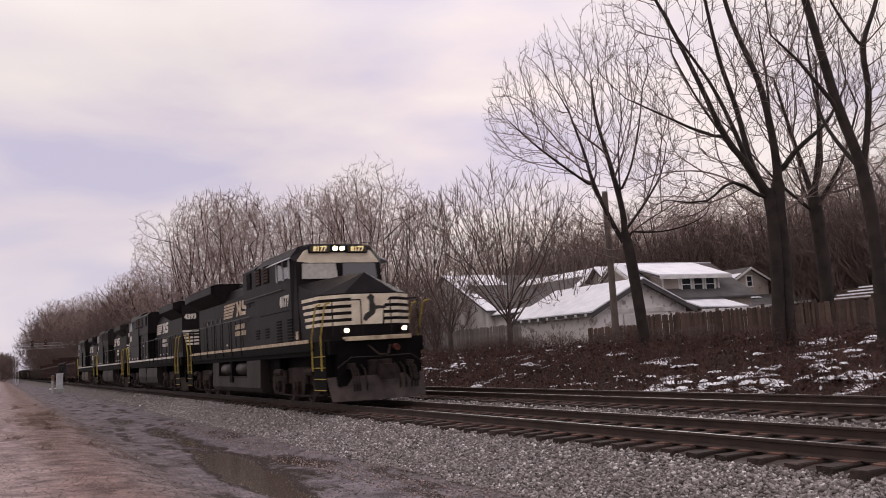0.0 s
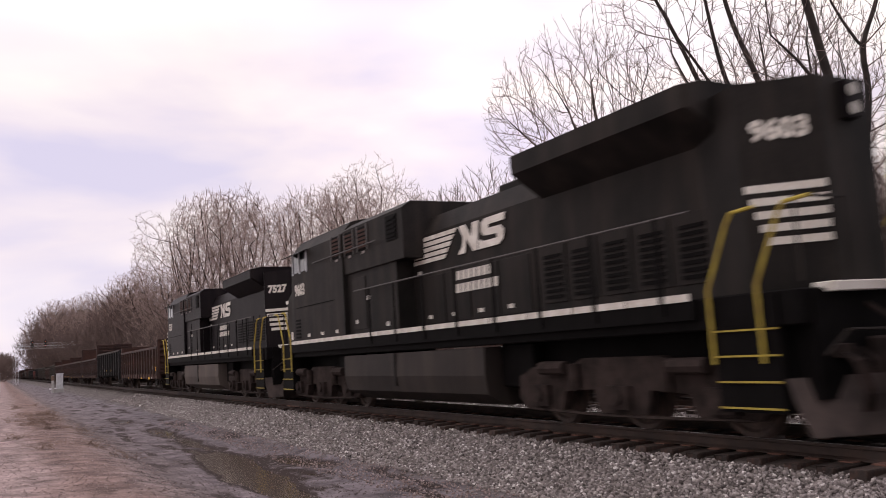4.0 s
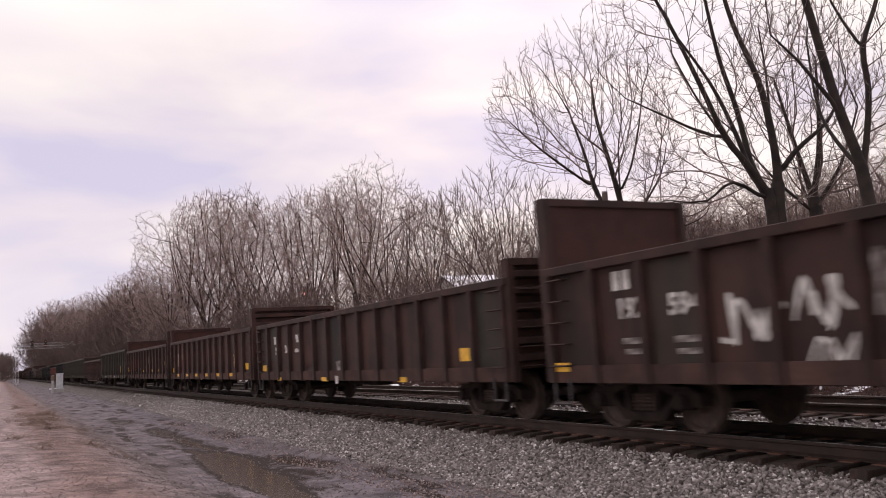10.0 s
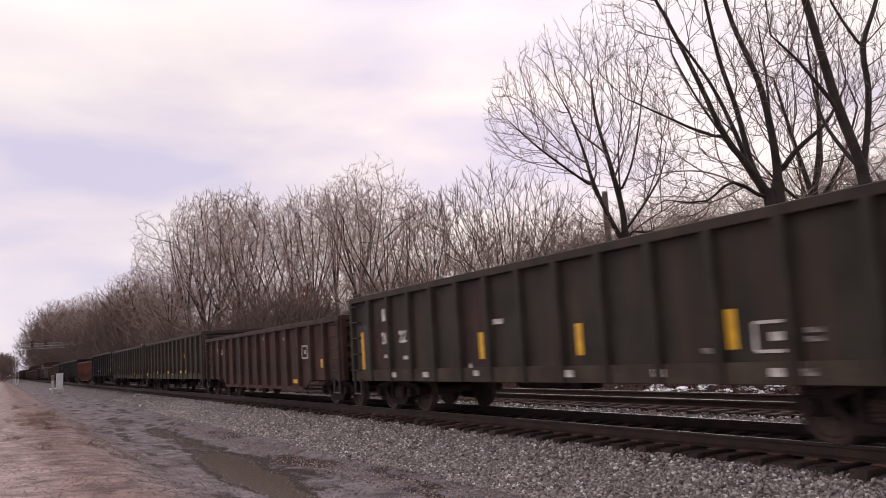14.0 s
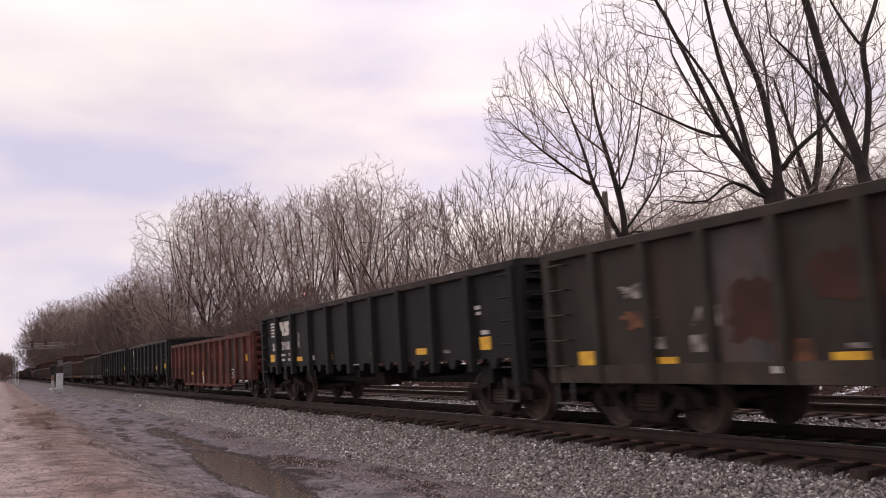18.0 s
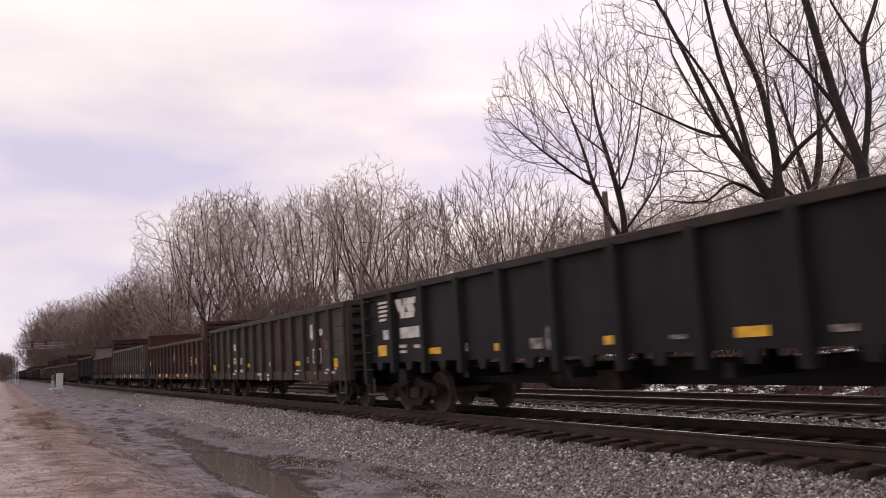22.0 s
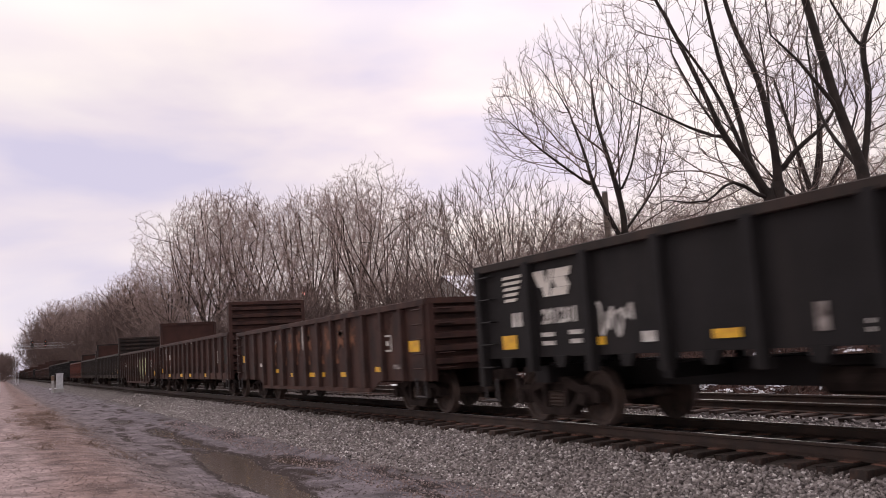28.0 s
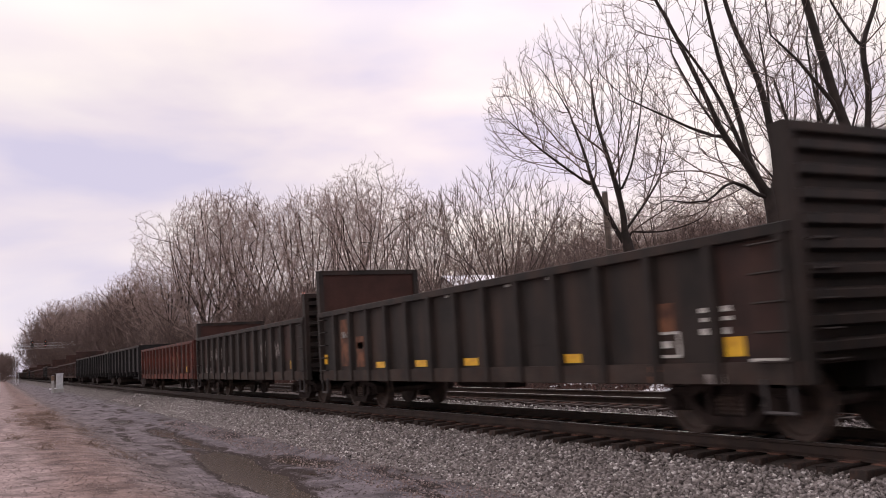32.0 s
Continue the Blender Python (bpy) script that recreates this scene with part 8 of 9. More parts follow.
# shrubs at the foot of the trees
for i in range(52):
    x = -42 - i * 2.9 + rnd.uniform(-1.5, 1.5)
    far_tree(6 + i % 3, x, 10.6 + rnd.uniform(0, 5) + (0 if x > -120 else 1), (rnd.uniform(0.8, 1.5) if x > -64 else rnd.uniform(4.0, 7.5)), rnd.uniform(0, 360), "leafless reddish shrub on the railway bank", "shrub", 1.2, "shrubs on the railway bank")
for i in range(40):
    x = -62 - i * 2.6 + rnd.uniform(-2, 2)
    far_tree(6 + i % 3, x, 17.0 + rnd.uniform(0, 9), rnd.uniform(4.0, 7.0), rnd.uniform(0, 360), "tall leafless thicket under the trees", "shrub", 1.1, "shrubs on the railway bank")
for i in range(18):
    far_tree(6 + i % 3, -14 - i * 1.75, 14.6 + rnd.uniform(0, 1.4), rnd.uniform(0.6, 1.2), rnd.uniform(0, 360), "leafless shrub against the fence", "shrub", 1.3, "shrubs on the railway bank")


# brambles, dead weeds and old snow on the far bank
def bramble_bank():
    rnd = random.Random(21)
    w = Wood()
    for _ in range(7000):
        x, y = rnd.uniform(-66, -10), rnd.uniform(7.6, 16.3)
        z = ground_z(x, y)
        a = rnd.uniform(0, 6.28)
        out = Vector((math.cos(a), math.sin(a), 0)) * rnd.uniform(0.15, 0.6)
        hh = rnd.uniform(0.3, 1.0) * (0.6 if y < 9 else 1.0) * max(0.25, 0.75 + 1.3 * noise.noise((x * 0.55, y * 0.7, 3.0)))
        base = Vector((x, y, z - 0.03))
        pts = [base + out * t + Vector((0, 0, hh * (1.7 * t - 0.95 * t * t))) + rand_vec(rnd) * 0.03 for t in (0, 0.25, 0.5, 0.75, 1.0)]
        w.limb(pts, [0.012, 0.011, 0.009, 0.007, 0.005], 3)
        for _k in range(2):
            q = rnd.choice(pts[1:4])
            w.limb([q, q + rand_vec(rnd) * 0.12 + Vector((0, 0, 0.08)), q + rand_vec(rnd) * 0.2 + Vector((0, 0, 0.14))], [0.007, 0.006, 0.004], 3)
    ob = new("brambles", w.mesh(M["bramble"]))
    tagged(ob, "tangled reddish-brown brambles on the railway bank", "brambles", kind="stuff")


bramble_bank()


def leaf_scatter(name, count, xs, ys, lift, size, mat, label, seed, category):
    """Small curled leaves or snow crusts lying on the bank, joined into one scatter."""
    rng = np.random.default_rng(seed)
    v = np.zeros((count, 4, 3))
    for i in range(count):
        x, y = rng.uniform(*xs), rng.uniform(*ys)
        c = np.array((x, y, ground_z(x, y) + rng.uniform(*lift)))
        a = rng.normal(size=3)
        a /= np.linalg.norm(a)
        b = np.cross(a, rng.normal(size=3))
        b /= np.linalg.norm(b)
        s = size * rng.uniform(0.5, 1.5)
        v[i] = c + np.array((a * s, b * s * 0.7, -a * s, -b * s * 0.7))
    me = bpy.data.meshes.new(name)
    me.vertices.add(count * 4)
    me.vertices.foreach_set("co", v.ravel())
    me.loops.add(count * 4)
    me.loops.foreach_set("vertex_index", np.arange(count * 4))
    me.polygons.add(count)
    me.polygons.foreach_set("loop_start", np.arange(count) * 4)
    me.update(calc_edges=True)
    me.materials.append(mat)
    return tagged(new(name, me), label, category, kind="stuff")


leaf_scatter("dead_leaves", 9000, (-62, -10), (7.8, 16.2), (0.0, 0.55), 0.06, M["dead_leaf"], "dead brown leaves caught in the brambles", 31, "leaves")


leaf_scatter("snow_scraps", 520, (-60, -11), (8.0, 15.0), (0.02, 0.5), 0.045, M["snow"], "scraps of old snow caught in the brambles", 33, "snow")


def snow_patches():
    """Low irregular crusts of snow between the brambles."""
    rnd = random.Random(35)
    bm = bmesh.new()
    spots = [(-18.6, 8.3, 0.85, 0.32), (-20.2, 8.5, 0.5, 0.25)]
    for x, y, many in ((-19.2, 9.2, 9), (-17.6, 9.6, 8), (-16.2, 9.0, 10), (-15.0, 10.0, 9), (-18.4, 10.6, 8), (-16.8, 11.2, 7), (-27.2, 12.6, 3), (-31.0, 11.5, 4), (-39.0, 10.5, 6), (-44.0, 11.0, 5), (-22.6, 11.2, 4), (-25.0, 9.6, 3)):
        for _k in range(many):
            spots.append((x + rnd.gauss(0, 0.7), y + rnd.gauss(0, 0.4), rnd.uniform(0.12, 0.42), rnd.uniform(0.1, 0.3)))
    for _ in range(40):
        x, y = rnd.uniform(-58, -11), rnd.uniform(8.1, 14.5)
        for _k in range(rnd.randint(1, 4)):
            spots.append((x + rnd.gauss(0, 0.5), y + rnd.gauss(0, 0.25), rnd.uniform(0.12, 0.5), rnd.uniform(0.08, 0.26)))
    for x, y, a, b in spots:
        n = 14
        z = ground_z(x, y) + rnd.uniform(0.05, 0.34)
        ring = []
        for k in range(n):
            t = 2 * math.pi * k / n
            r = rnd.uniform(0.5, 1.2)
            ring.append(bm.verts.new((x + a * r * math.cos(t), y + b * r * math.sin(t), z - 0.03 + rnd.uniform(-0.03, 0.03))))
        inner = [bm.verts.new((x + (v.co.x - x) * 0.55, y + (v.co.y - y) * 0.55, z + 0.02 + rnd.uniform(-0.015, 0.015))) for v in ring]
        for k in range(n):
            bm.faces.new((ring[k], ring[(k + 1) % n], inner[(k + 1) % n], inner[k]))
        bm.faces.new(inner)
    ob = new("snow_patches", mesh_of(None, bm, M["snow"], True))
    tagged(ob, "old snow lying in crusts on the brambly bank", "snow", kind="stuff")


snow_patches()


def dry_tufts():
    rnd = random.Random(51)
    w = Wood()
    for _ in range(34):
        cx, cy = rnd.uniform(-58, -20), rnd.uniform(-9.2, -6.9)
        if rnd.random() < 0.4:
            cx, cy = rnd.uniform(-44, -30), rnd.uniform(-8.6, -7.2)
        for _k in range(26):
            x, y = cx + rnd.gauss(0, 0.22), cy + rnd.gauss(0, 0.16)
            z = ground_z(x, y)
            hh = rnd.uniform(0.04, 0.24)
            lean = Vector((rnd.gauss(0, 0.14), rnd.gauss(0, 0.14), 0))
            b = Vector((x, y, z))
            w.limb([b, b + lean * 0.5 + Vector((0, 0, hh * 0.6)), b + lean * 1.5 + Vector((0, 0, hh))], [0.005, 0.004, 0.002], 3)
    ob = new("dry_weeds", w.mesh(M["dry_grass"]))
    tagged(ob, "dry brown weeds on the gravel bank", "weeds", kind="stuff")


dry_tufts()
# ---- houses, fence, poles and signals ----
M["white_siding"] = surface("white_siding", (0.78, 0.76, 0.75), (0.62, 0.58, 0.56), rough=0.8, scale=0.8, fine=14, dirt=(0.24, 0.20, 0.18), dirt_amount=0.6, streak=1)
M["peeling_paint"] = surface("peeling_paint", (0.80, 0.76, 0.74), (0.36, 0.31, 0.28), rough=0.9, scale=2.6, fine=18, contrast=(0.34, 0.46))
M["tan_siding"] = surface("tan_siding", (0.50, 0.43, 0.38), (0.38, 0.32, 0.28), rough=0.85, scale=1.0, fine=16)
M["shingle_grey"] = surface("shingle_grey", (0.10, 0.092, 0.092), (0.07, 0.064, 0.064), rough=0.95, scale=1.5, fine=12, bump=0.4)
M["trim_white"] = surface("trim_white", (0.74, 0.73, 0.72), (0.6, 0.58, 0.56), rough=0.7, scale=2, fine=20)
M["fence_wood"] = surface("fence_wood", (0.135, 0.086, 0.066), (0.08, 0.056, 0.046), rough=0.95, scale=1.6, fine=18, jitter=0.4, streak=1, dirt=(0.05, 0.038, 0.033), dirt_amount=0.7)
M["fence_grey"] = surface("fence_grey", (0.22, 0.195, 0.185), (0.15, 0.13, 0.12), rough=0.95, scale=1.6, fine=18, jitter=0.25)
M["pole_wood"] = surface("pole_wood", (0.16, 0.125, 0.105), (0.10, 0.08, 0.07), rough=0.95, scale=1.5, fine=18, bump=0.4)
M["concrete"] = surface("concrete", (0.42, 0.41, 0.40), (0.32, 0.31, 0.30), rough=0.9, scale=2, fine=25)
GROUND_FAR = 0.7


def slab(p, q, r, s, thick):
    """A roof or snow sheet over four corners, thickened downwards."""
    bm = bmesh.new()
    top = [bm.verts.new(v) for v in (p, q, r, s)]
    dn = [bm.verts.new(Vector(v) - Vector((0, 0, thick))) for v in (p, q, r, s)]
    bm.faces.new(top)
    bm.faces.new(dn[::-1])
    for i in range(4):
        bm.faces.new((top[i], dn[i], dn[(i + 1) % 4], top[(i + 1) % 4]))
    return bm


def window_at(parent, x, y, z, w, h, axis="x", frame="trim_white"):
    """A framed pane on a wall that faces -y (axis x) or +x (axis y)."""
    m = pose(x, y, z, 0, 0, 0 if axis == "x" else 90)
    win = part("window", box(-w / 2, w / 2, -0.03, 0.03, -h / 2, h / 2), M["glass_dark"], parent, at=m)
    for a in (-w / 2, w / 2):
        part("jamb", box(-0.05, 0.05, -0.06, 0.04, -h / 2 - 0.05, h / 2 + 0.05), M[frame], win, at=pose(a, 0, 0))
    for b in (-h / 2, h / 2):
        part("sill", box(-w / 2 - 0.08, w / 2 + 0.08, -0.07, 0.04, -0.05, 0.05), M[frame], win, at=pose(0, 0, b))
    part("sash_bar", box(-w / 2, w / 2, -0.045, 0.03, -0.025, 0.025), M[frame], win)


def gable_block(parent, x0, x1, y0, y1, z0, ze, zr, wall, along, over=0.35, roof="shingle_grey"):
    """Walls and a pitched roof; along: the ridge's axis. Returns the two roof sheets' corners."""
    if along == "x":
        ym = (y0 + y1) / 2
        w = prism([(y0, z0), (y0, ze), (ym, zr), (y1, ze), (y1, z0)], "x", x0, x1)
        k = (zr - ze) / (ym - y0)
        a = [(x0 - over, y0 - over, ze - k * over + 0.1), (x1 + over, y0 - over, ze - k * over + 0.1), (x1 + over, ym, zr + 0.1), (x0 - over, ym, zr + 0.1)]
        b = [(x0 - over, ym, zr + 0.1), (x1 + over, ym, zr + 0.1), (x1 + over, y1 + over, ze - k * over + 0.1), (x0 - over, y1 + over, ze - k * over + 0.1)]
    else:
        xm = (x0 + x1) / 2
        w = prism([(x0, z0), (x0, ze), (xm, zr), (x1, ze), (x1, z0)], "y", y0, y1)
        k = (zr - ze) / (xm - x0)
        a = [(x0 - over, y0 - over, ze - k * over + 0.1), (xm, y0 - over, zr + 0.1), (xm, y1 + over, zr + 0.1), (x0 - over, y1 + over, ze - k * over + 0.1)]
        b = [(xm, y0 - over, zr + 0.1), (x1 + over, y0 - over, ze - k * over + 0.1), (x1 + over, y1 + over, ze - k * over + 0.1), (xm, y1 + over, zr + 0.1)]
    part("wall", w, M[wall], parent)
    r1 = part("roof", slab(*a, 0.12), M[roof], parent, "shingled roof slope")
    r2 = part("roof", slab(*b, 0.12), M[roof], parent, "shingled roof slope")
    return (r1, a), (r2, b)


def lift(c, d):
    return [tuple(Vector(v) + Vector((0, 0, d))) for v in c]


def sheet_part(c, u0, u1, v0, v1):
    """A piece of a roof sheet by its shares along the eave (u) and up the slope (v)."""
    p, q, r, s = (Vector(v) for v in c)
    def at(u, v):
        return tuple((p.lerp(q, u)).lerp(s.lerp(r, u), v))
    return [at(u0, v0), at(u1, v0), at(u1, v1), at(u0, v1)]


def rake_boards(parent, pts, mat="trim_white"):
    for p, q in zip(pts, pts[1:]):
        p, q = Vector(p), Vector(q)
        part("fascia", slab(tuple(p), tuple(q), tuple(q + Vector((0.0, 0.05, 0))), tuple(p + Vector((0.0, 0.05, 0))), 0.2), M[mat], parent)


# weathered garage with a snowy roof
gar = thing("garage", "white garage with peeling paint and a snow-covered roof", "garage")
(ra, ca), (rb, cb) = gable_block(gar, -44.6, -37.0, 19.0, 25.6, 0.4, 2.9, 4.45, "peeling_paint", "x", 0.45)
part("snow_cover", slab(*lift(ca, 0.09), 0.07), M["snow"], ra, "snow on the roof")
part("snow_cover", slab(*lift(sheet_part(cb, 0, 1, 0.0, 0.8), 0.09), 0.07), M["snow"], rb, "snow on the roof")
part("gable_board", prism([(19.2, 2.72), (19.2, 2.95), (25.4, 2.95), (25.4, 2.72)], "x", -37.0, -36.93), M["white_siding"], gar)
for y0, z0, y1, z1 in ((18.55, 2.75, 22.3, 4.5), (22.3, 4.5, 26.05, 2.75)):
    part("fascia", prism([(y0, z0 - 0.22), (y0, z0 + 0.02), (y1, z1 + 0.02), (y1, z1 - 0.22)], "x", -36.6, -36.54), M["shingle_grey"], gar)
for k in range(9):
    part("rafter_end", box(-0.05, 0.05, -0.3, 0.1, -0.1, 0.05), M["trim_white"], gar, at=pose(-44.4 + k * 0.92, 18.75, 2.72))
part("garage_door", box(-36.98, -36.93, 21.0, 24.0, 0.6, 2.6), M["white_siding"], gar)

# tan house with a long dormer
hs = thing("house", "tan house with a three-window dormer and snowy roof", "house")
(ra, ca), (rb, cb) = gable_block(hs, -46.4, -39.4, 25.6, 33.5, 0.4, 3.7, 5.95, "tan_siding", "y", 0.35)
part("snow_cover", slab(*lift(sheet_part(cb, 0.0, 0.62, 0.0, 0.14), 0.08), 0.06), M["snow"], rb, "snow on the roof")
part("snow_cover", slab(*lift(sheet_part(ca, 0.1, 1.0, 0.0, 1.0), 0.08), 0.06), M["snow"], ra, "snow on the roof")
for p, q in (((-46.75, 3.5), (-42.9, 6.08)), ((-42.9, 6.08), (-39.05, 3.5))):
    part("fascia", prism([(p[0], p[1] - 0.2), (p[0], p[1]), (q[0], q[1]), (q[0], q[1] - 0.2)], "y", 25.17, 25.24), M["trim_white"], hs)
dorm = part("dormer", prism([(-43.0, 3.6), (-43.0, 5.9), (-40.0, 4.95), (-40.0, 3.6)], "y", 26.7, 31.45), M["tan_siding"], hs, "long dormer with three windows")
dr = [(-39.55, 26.15, 4.98), (-39.55, 32.1, 4.94), (-43.2, 32.4, 6.08), (-43.2, 26.0, 6.08)]
part("dormer_roof", slab(*dr, 0.12), M["shingle_grey"], dorm)
part("snow_cover", slab(*lift(dr, 0.09), 0.09), M["snow"], dorm, "snow on the dormer roof")
part("fascia", box(-39.54, -39.48, 26.15, 32.1, 4.76, 4.97), M["trim_white"], dorm)
part("casing", box(-39.99, -39.95, 28.0, 31.15, 3.82, 4.94), M["trim_white"], dorm)
for k in range(3):
    window_at(hs, -39.93, 28.58 + k * 1.0, 4.42, 0.78, 0.98, "y")
for y in (26.76, 31.39):
    part("corner_board", box(-40.0, -39.96, y - 0.07, y + 0.07, 3.62, 4.9), M["trim_white"], dorm)
# cross gable towards the track
(ra, ca), (rb, cb) = gable_block(hs, -52.6, -47.2, 29.6, 34.0, 0.4, 4.1, 6.5, "tan_siding", "y", 0.4)
part("snow_cover", slab(*lift(cb, 0.08), 0.06), M["snow"], rb, "snow on the roof")
# low snowy porch roof
pr = [(-37.4, 27.2, 2.85), (-37.4, 31.8, 2.75), (-40.0, 31.4, 3.6), (-40.0, 27.5, 3.6)]
part("porch_roof", slab(*pr, 0.12), M["shingle_grey"], hs)
part("snow_cover", slab(*lift(sheet_part(pr, 0, 0.85, 0, 1), 0.08), 0.07), M["snow"], hs, "snow on the porch roof")
part("fascia", box(-37.4, -37.34, 27.2, 31.8, 2.56, 2.75), M["trim_white"], hs)
part("porch_wall", box(-39.4, -37.8, 27.6, 31.4, 0.4, 2.7), M["tan_siding"], hs)

# small shingled house
h3 = thing("house", "small shingled house with a gable window and grey roof", "house")
(ra, ca), (rb, cb) = gable_block(h3, -55.0, -48.0, 40.9, 44.9, 0.4, 5.2, 6.15, "tan_siding", "x", 0.3)
part("snow_cover", slab(*lift(sheet_part(ca, 0.0, 1.0, 0.0, 0.5), 0.08), 0.05), M["snow"], ra, "snow on the roof")
window_at(h3, -47.97, 42.82, 5.15, 0.6, 0.85, "y")
for y0, z0, y1, z1 in ((40.5, 5.08, 42.9, 6.24), (42.9, 6.24, 45.3, 5.08)):
    part("fascia", prism([(y0, z0 - 0.16), (y0, z0), (y1, z1), (y1, z1 - 0.16)], "x", -47.7, -47.65), M["trim_white"], h3)
pr = [(-45.2, 38.6, 3.0), (-45.2, 46.4, 3.4), (-48.0, 46.4, 4.1), (-48.0, 39.6, 4.1)]
part("porch_roof", slab(*pr, 0.12), M["shingle_grey"], h3)
part("snow_cover", slab(*lift(sheet_part(pr, 0.05, 0.5, 0.6, 1), 0.08), 0.05), M["snow"], h3)
part("fascia", slab((-45.15, 38.6, 3.0), (-45.15, 46.4, 3.4), (-45.2, 46.4, 3.4), (-45.2, 38.6, 3.0), 0.18), M["trim_white"], h3)
part("porch_wall", box(-48.0, -45.8, 39.4, 46.0, 0.4, 3.0), M["tan_siding"], h3)

# white house with a dark roof, snow along its edges
hw = thing("house", "white house with a dark shingled roof edged with snow", "house")
(ra, ca), (rb, cb) = gable_block(hw, -74.0, -60.0, 26.0, 36.0, 0.4, 4.3, 7.7, "white_siding", "y", 0.4)
part("snow_cover", slab(*lift(sheet_part(cb, 0.0, 1.0, 0.0, 0.10), 0.08), 0.07), M["snow"], rb, "snow along the roof edge")
part("snow_cover", slab(*lift(sheet_part(cb, 0.0, 0.3, 0.0, 0.5), 0.06), 0.05), M["snow"], rb, "snow along the roof edge")
(ra, ca), (rb, cb) = gable_block(hw, -60.2, -51.0, 26.6, 34.0, 0.4, 4.0, 6.55, "white_siding", "x", 0.4)
part("snow_cover", slab(*lift(sheet_part(ca, 0.0, 1.0, 0.82, 1.0), 0.08), 0.07), M["snow"], ra, "snow along the ridge")
part("snow_cover", slab(*lift(sheet_part(ca, 0.0, 0.75, 0.0, 0.10), 0.08), 0.07), M["snow"], ra, "snow along the eave")
part("snow_cover", slab(*lift(sheet_part(ca, 0.93, 1.0, 0.0, 1.0), 0.08), 0.07), M["snow"], ra, "snow along the gable")

# dark shed with snow lying on stacked boards
sh_ = thing("shed", "dark shed with snow on its stepped roof", "shed")
part("wall", box(-34.2, -31.0, 34.0, 36.5, 0.4, 2.7), M["shingle_grey"], sh_)
for k in range(4):
    part("roof_board", box(-34.3, -30.9, 33.7 + k * 0.6, 34.2 + k * 0.6, 2.72 + k * 0.2, 2.8 + k * 0.2), M["fence_wood"], sh_)
    part("snow_cover", box(-34.0 + 0.3 * k, -31.2, 33.72 + k * 0.6, 34.15 + k * 0.6, 2.8 + k * 0.2, 2.88 + k * 0.2), M["snow"], sh_)


# board fences
def fence(x0, x1, y, top, height, mat, label, seed, tilt=0.0, width=0.145):
    rnd = random.Random(seed)
    fc = thing("board_fence", label, "fence")
    meshes = []
    for k in range(4):
        w = width * rnd.uniform(0.88, 0.98)
        meshes.append(mesh_of(("board", mat, k, height), lambda: prism([(-w / 2, 0), (-w / 2, height - 0.05), (-w / 2 + 0.03, height), (w / 2 - 0.03, height), (w / 2, height - 0.05), (w / 2, 0)], "y", -0.01, 0.01), M[mat]))
    x = x0
    while x < x1:
        b = new("board", rnd.choice(meshes))
        b.parent = fc
        b.matrix_basis = pose(x, y + rnd.uniform(-0.012, 0.012), top - height + tilt * (x - x0) + rnd.uniform(-0.05, 0.04), 0, rnd.uniform(-1.5, 1.5), rnd.uniform(-3, 3))
        x += width
    for z in (0.35, height - 0.4):
        part("rail", box(x0, x1, y + 0.015, y + 0.06, top - height + z, top - height + z + 0.09), M[mat], fc)
    n = int((x1 - x0) / 2.4)
    for k in range(n + 1):
        px = x0 + 2.4 * k
        part("post", lambda: box(-0.05, 0.05, 0.06, 0.16, -0.4, height + 0.02), M[mat], fc, at=pose(px, y, top - height), key=("fpost", mat, height))


fence(-31.0, -11.0, 17.0, 2.32, 1.85, "fence_wood", "weathered dark brown board fence behind the bank", 3, -0.012)
fence(-35.0, -31.2, 17.1, 1.95, 1.45, "fence_wood", "low sagging brown board fence by the garage", 4)
fence(-51.0, -41.5, 17.2, 2.55, 1.95, "fence_grey", "grey board fence in front of the white house", 5)

# utility pole stub beside the garage
pl = thing("utility_pole", "weathered wooden utility pole beside the garage", "pole", pose(-30.9, 15.5, 0.6))
part("shaft", tube(bmesh.new(), (0, 0, -0.5), (0.05, 0.0, 7.5), 0.17, 10, 0.13), M["pole_wood"], pl)
part("cap", tube(bmesh.new(), (0.05, 0, 7.5), (0.05, 0, 7.56), 0.14, 10), M["galvanised"], pl)
# yard lamp beyond the trees
yl = thing("yard_lamp", "small glowing amber yard lamp on a pole", "lamp", pose(-76.5, 16.0, 0.7))
part("pole", tube(bmesh.new(), (0, 0, -0.4), (0, 0, 6.4), 0.09, 8), M["pole_wood"], yl)
part("bracket", pipe([(0, 0, 6.2), (0.3, -0.3, 6.55)], 0.03, 5), M["galvanised"], yl)
M["amber_lamp"] = glowing("amber_lamp", (1.0, 0.30, 0.24), 1.6)
part("globe", tube(bmesh.new(), (0.3, -0.3, 6.5), (0.3, -0.3, 6.72), 0.14, 10), M["amber_lamp"], yl, "glowing amber globe")


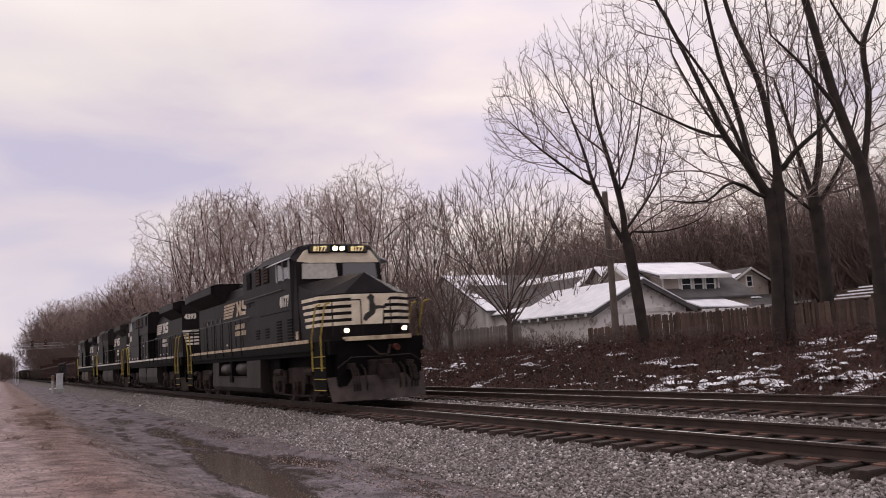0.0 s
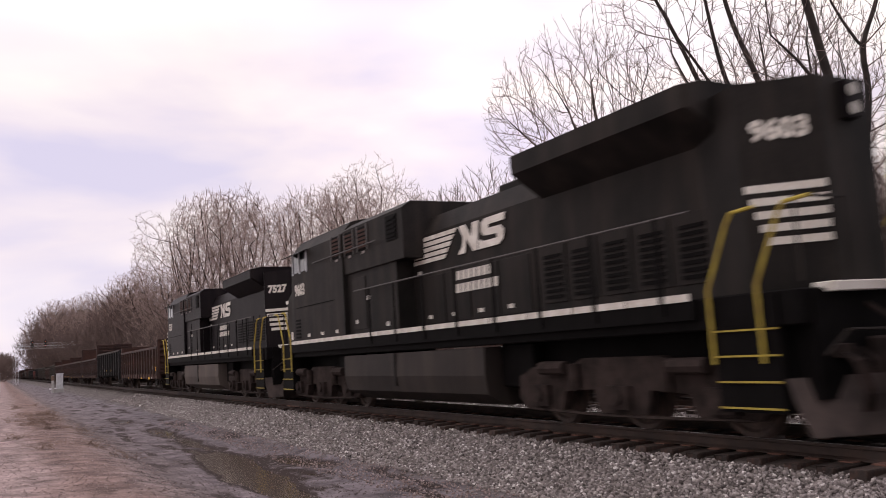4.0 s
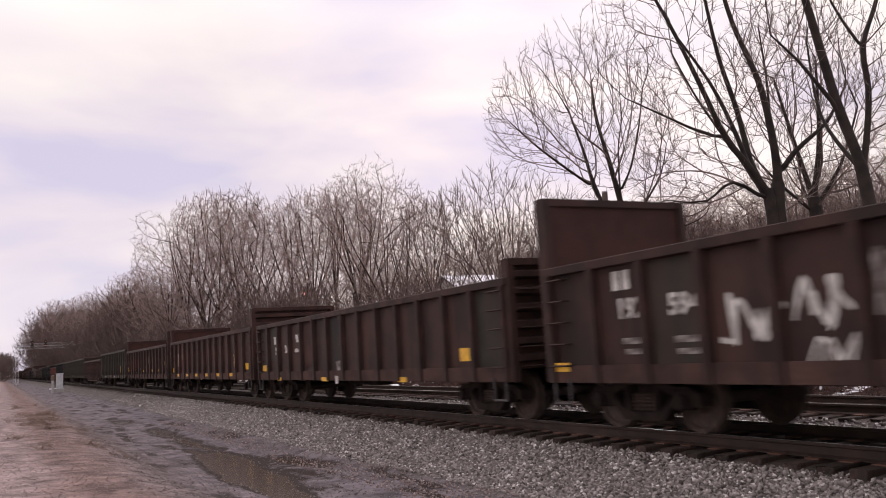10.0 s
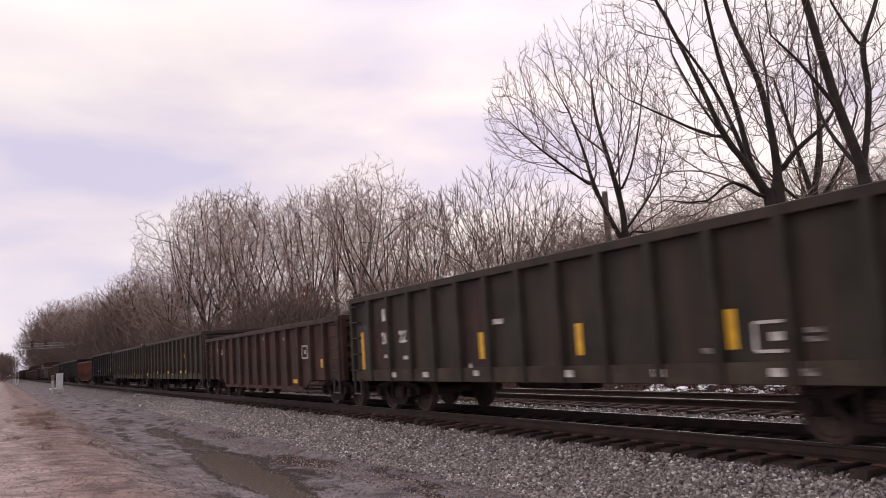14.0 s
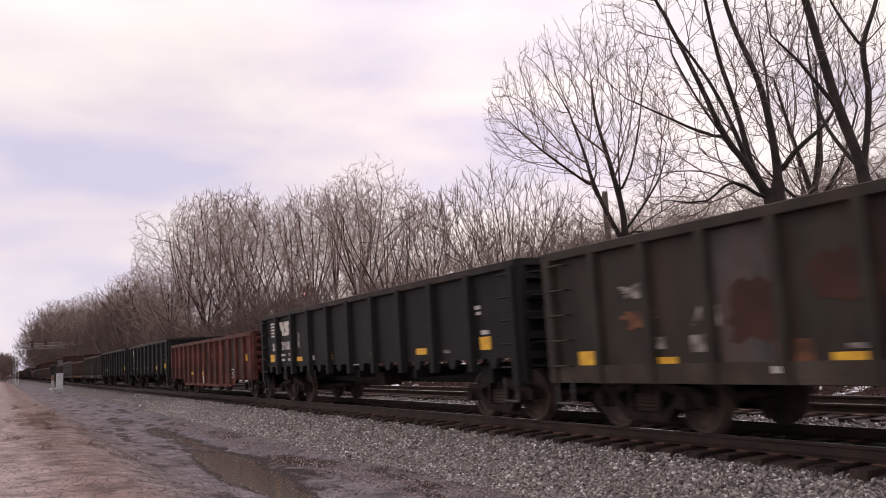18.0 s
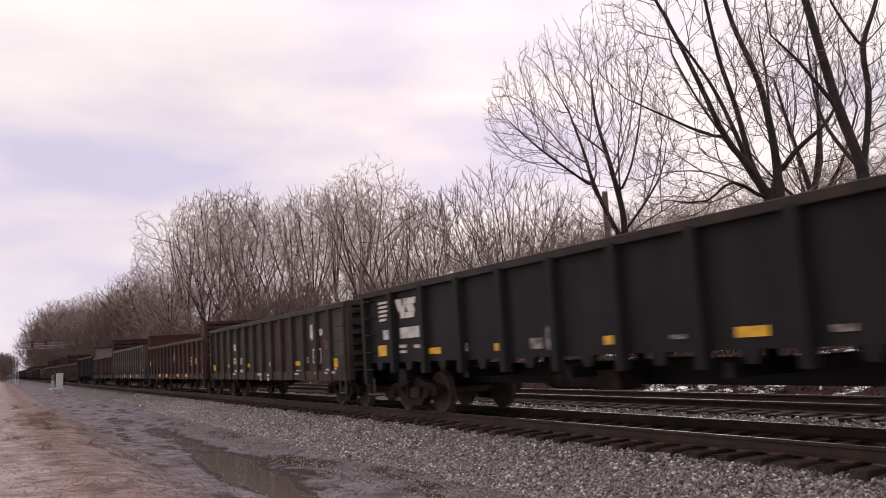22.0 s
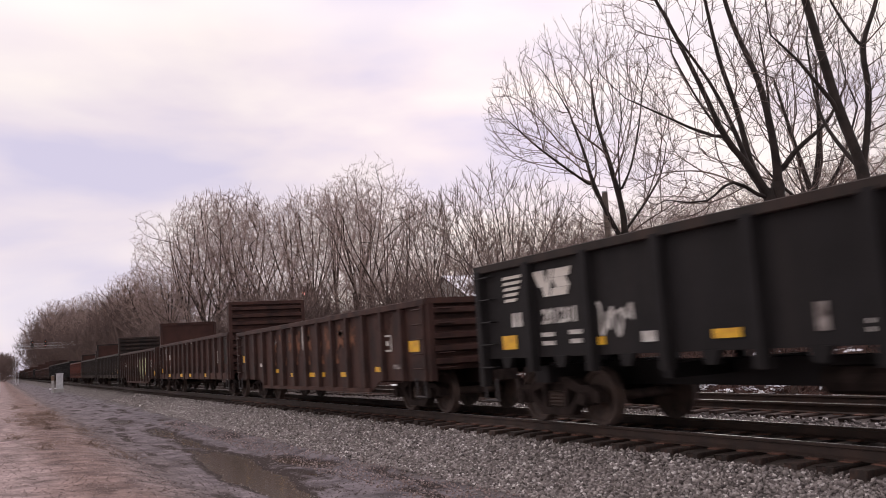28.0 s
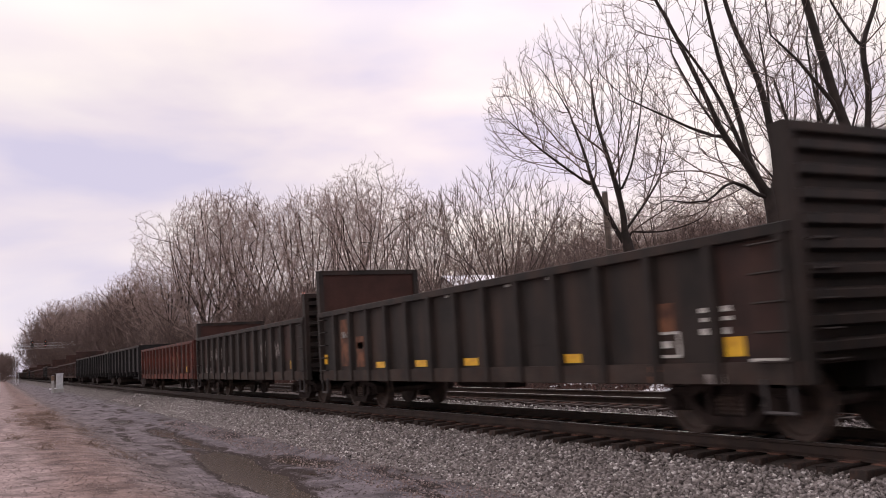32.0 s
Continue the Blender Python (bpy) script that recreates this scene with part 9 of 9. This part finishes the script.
# signal bridge far down the line
def signal_bridge():
    g = thing("signal_bridge", "galvanised lattice signal bridge over the tracks with red signals", "signal bridge", pose(-230, 0, -0.3))
    def lattice(p, q, w):
        bm = bmesh.new()
        p, q = Vector(p), Vector(q)
        d = (q - p).normalized()
        a = d.orthogonal().normalized() * w / 2
        b = d.cross(a).normalized() * w / 2
        n = max(4, int((q - p).length / 0.9))
        for s, t in ((1, 1), (1, -1), (-1, 1), (-1, -1)):
            tube(bm, p + a * s + b * t, q + a * s + b * t, 0.035, 4)
        for k in range(n):
            c0, c1 = p.lerp(q, k / n), p.lerp(q, (k + 1) / n)
            sgn = 1 if k % 2 else -1
            for s in (1, -1):
                tube(bm, c0 + a * s + b * sgn, c1 + a * s - b * sgn, 0.02, 3)
                tube(bm, c0 + b * s + a * sgn, c1 + b * s - a * sgn, 0.02, 3)
        return bm
    part("mast", lattice((0, -6.1, -0.5), (0, -6.1, 9.2), 0.8), M["galvanised"], g)
    part("mast", lattice((0, 9.0, -0.5), (0, 9.0, 9.2), 0.8), M["galvanised"], g)
    part("span", lattice((0, -6.3, 8.6), (0, 9.2, 8.6), 0.9), M["galvanised"], g)
    for y in (-2.5, 0.4):
        for z in (9.55, 8.7):
            sg = part("signal_head", tube(bmesh.new(), (0.3, y, z), (0.55, y, z), 0.42, 12), M["number_black"], g, "round black signal head")
            part("lens", tube(bmesh.new(), (0.55, y, z - 0.05), (0.6, y, z - 0.05), 0.05, 10), M["red_lens"], sg)
        part("signal_mast", tube(bmesh.new(), (0.2, y, 8.0), (0.2, y, 10.2), 0.06, 6), M["number_black"], g)


signal_bridge()
# equipment case and marker beside the track
cs = thing("signal_case", "silver trackside equipment case on a snowy concrete base", "equipment case", pose(-104, -3.55, -0.55))
part("base", box(-0.5, 0.6, -0.6, 0.42, -0.3, 0.26, 0.03), M["concrete"], cs)
part("cabinet", box(-0.3, 0.3, -0.33, 0.33, 0.26, 1.86, 0.03), M["galvanised"], cs)
part("door", box(0.302, 0.318, -0.28, 0.28, 0.36, 1.74), M["galvanised"], cs)
part("roof", box(-0.36, 0.38, -0.4, 0.4, 1.86, 1.93, 0.02), M["galvanised"], cs)
part("snow_cover", box(-0.5, 0.75, -1.05, -0.35, 0.262, 0.33), M["snow"], cs)
mk = thing("marker_post", "short pale marker post beside the track", "post", pose(-102, -4.35, -0.55))
part("post", tube(bmesh.new(), (0, 0, -0.3), (0, 0, 1.75), 0.13, 8), M["concrete"], mk)
part("plate", box(0.13, 0.15, -0.16, 0.16, 1.2, 1.7), M["dry_grass"], mk)
ht = thing("equipment_hut", "small white equipment hut far beside the roadway", "hut", pose(-112, -10.9, -0.3))
part("wall", box(-1.5, 1.5, -1.6, 1.5, 0, 2.1), M["trim_white"], ht)
part("roof", prism([(-1.75, 2.08), (0, 2.5), (1.65, 2.08), (0, 2.16)], "x", -1.65, 1.65), M["galvanised"], ht)
# ---- what moves: the whole train, and its wheels while they pass the camera ----
def motions():
    times = [0.0, 2.0, 4.0, 6.0, 8.0, 10.0, 12.0, 14.0, 16.0, 18.0, 20.0, 22.0, 24.0, 26.0, 28.0, 30.0, 32.0]
    for ob, place, *turn in TRAIN:
        rz = turn[0] if turn else 0
        walk(ob, [(t, pose(place + run(t), 0, 0, 0, 0, rz)) for t in times])
    for w, x, place, r in WHEELS:
        h = abs(r)
        rows = [(0.0, pose(x, 0, h))]
        for f in range(1, 32 * FPS):
            t = f / FPS
            if -42 < place + run(t) < 6:
                rows.append((t, pose(x, 0, h, 0, math.degrees(run(t) / r) % 360, 0)))
        rows.append((32.0, rows[-1][1]))
        walk(w, rows)


motions()
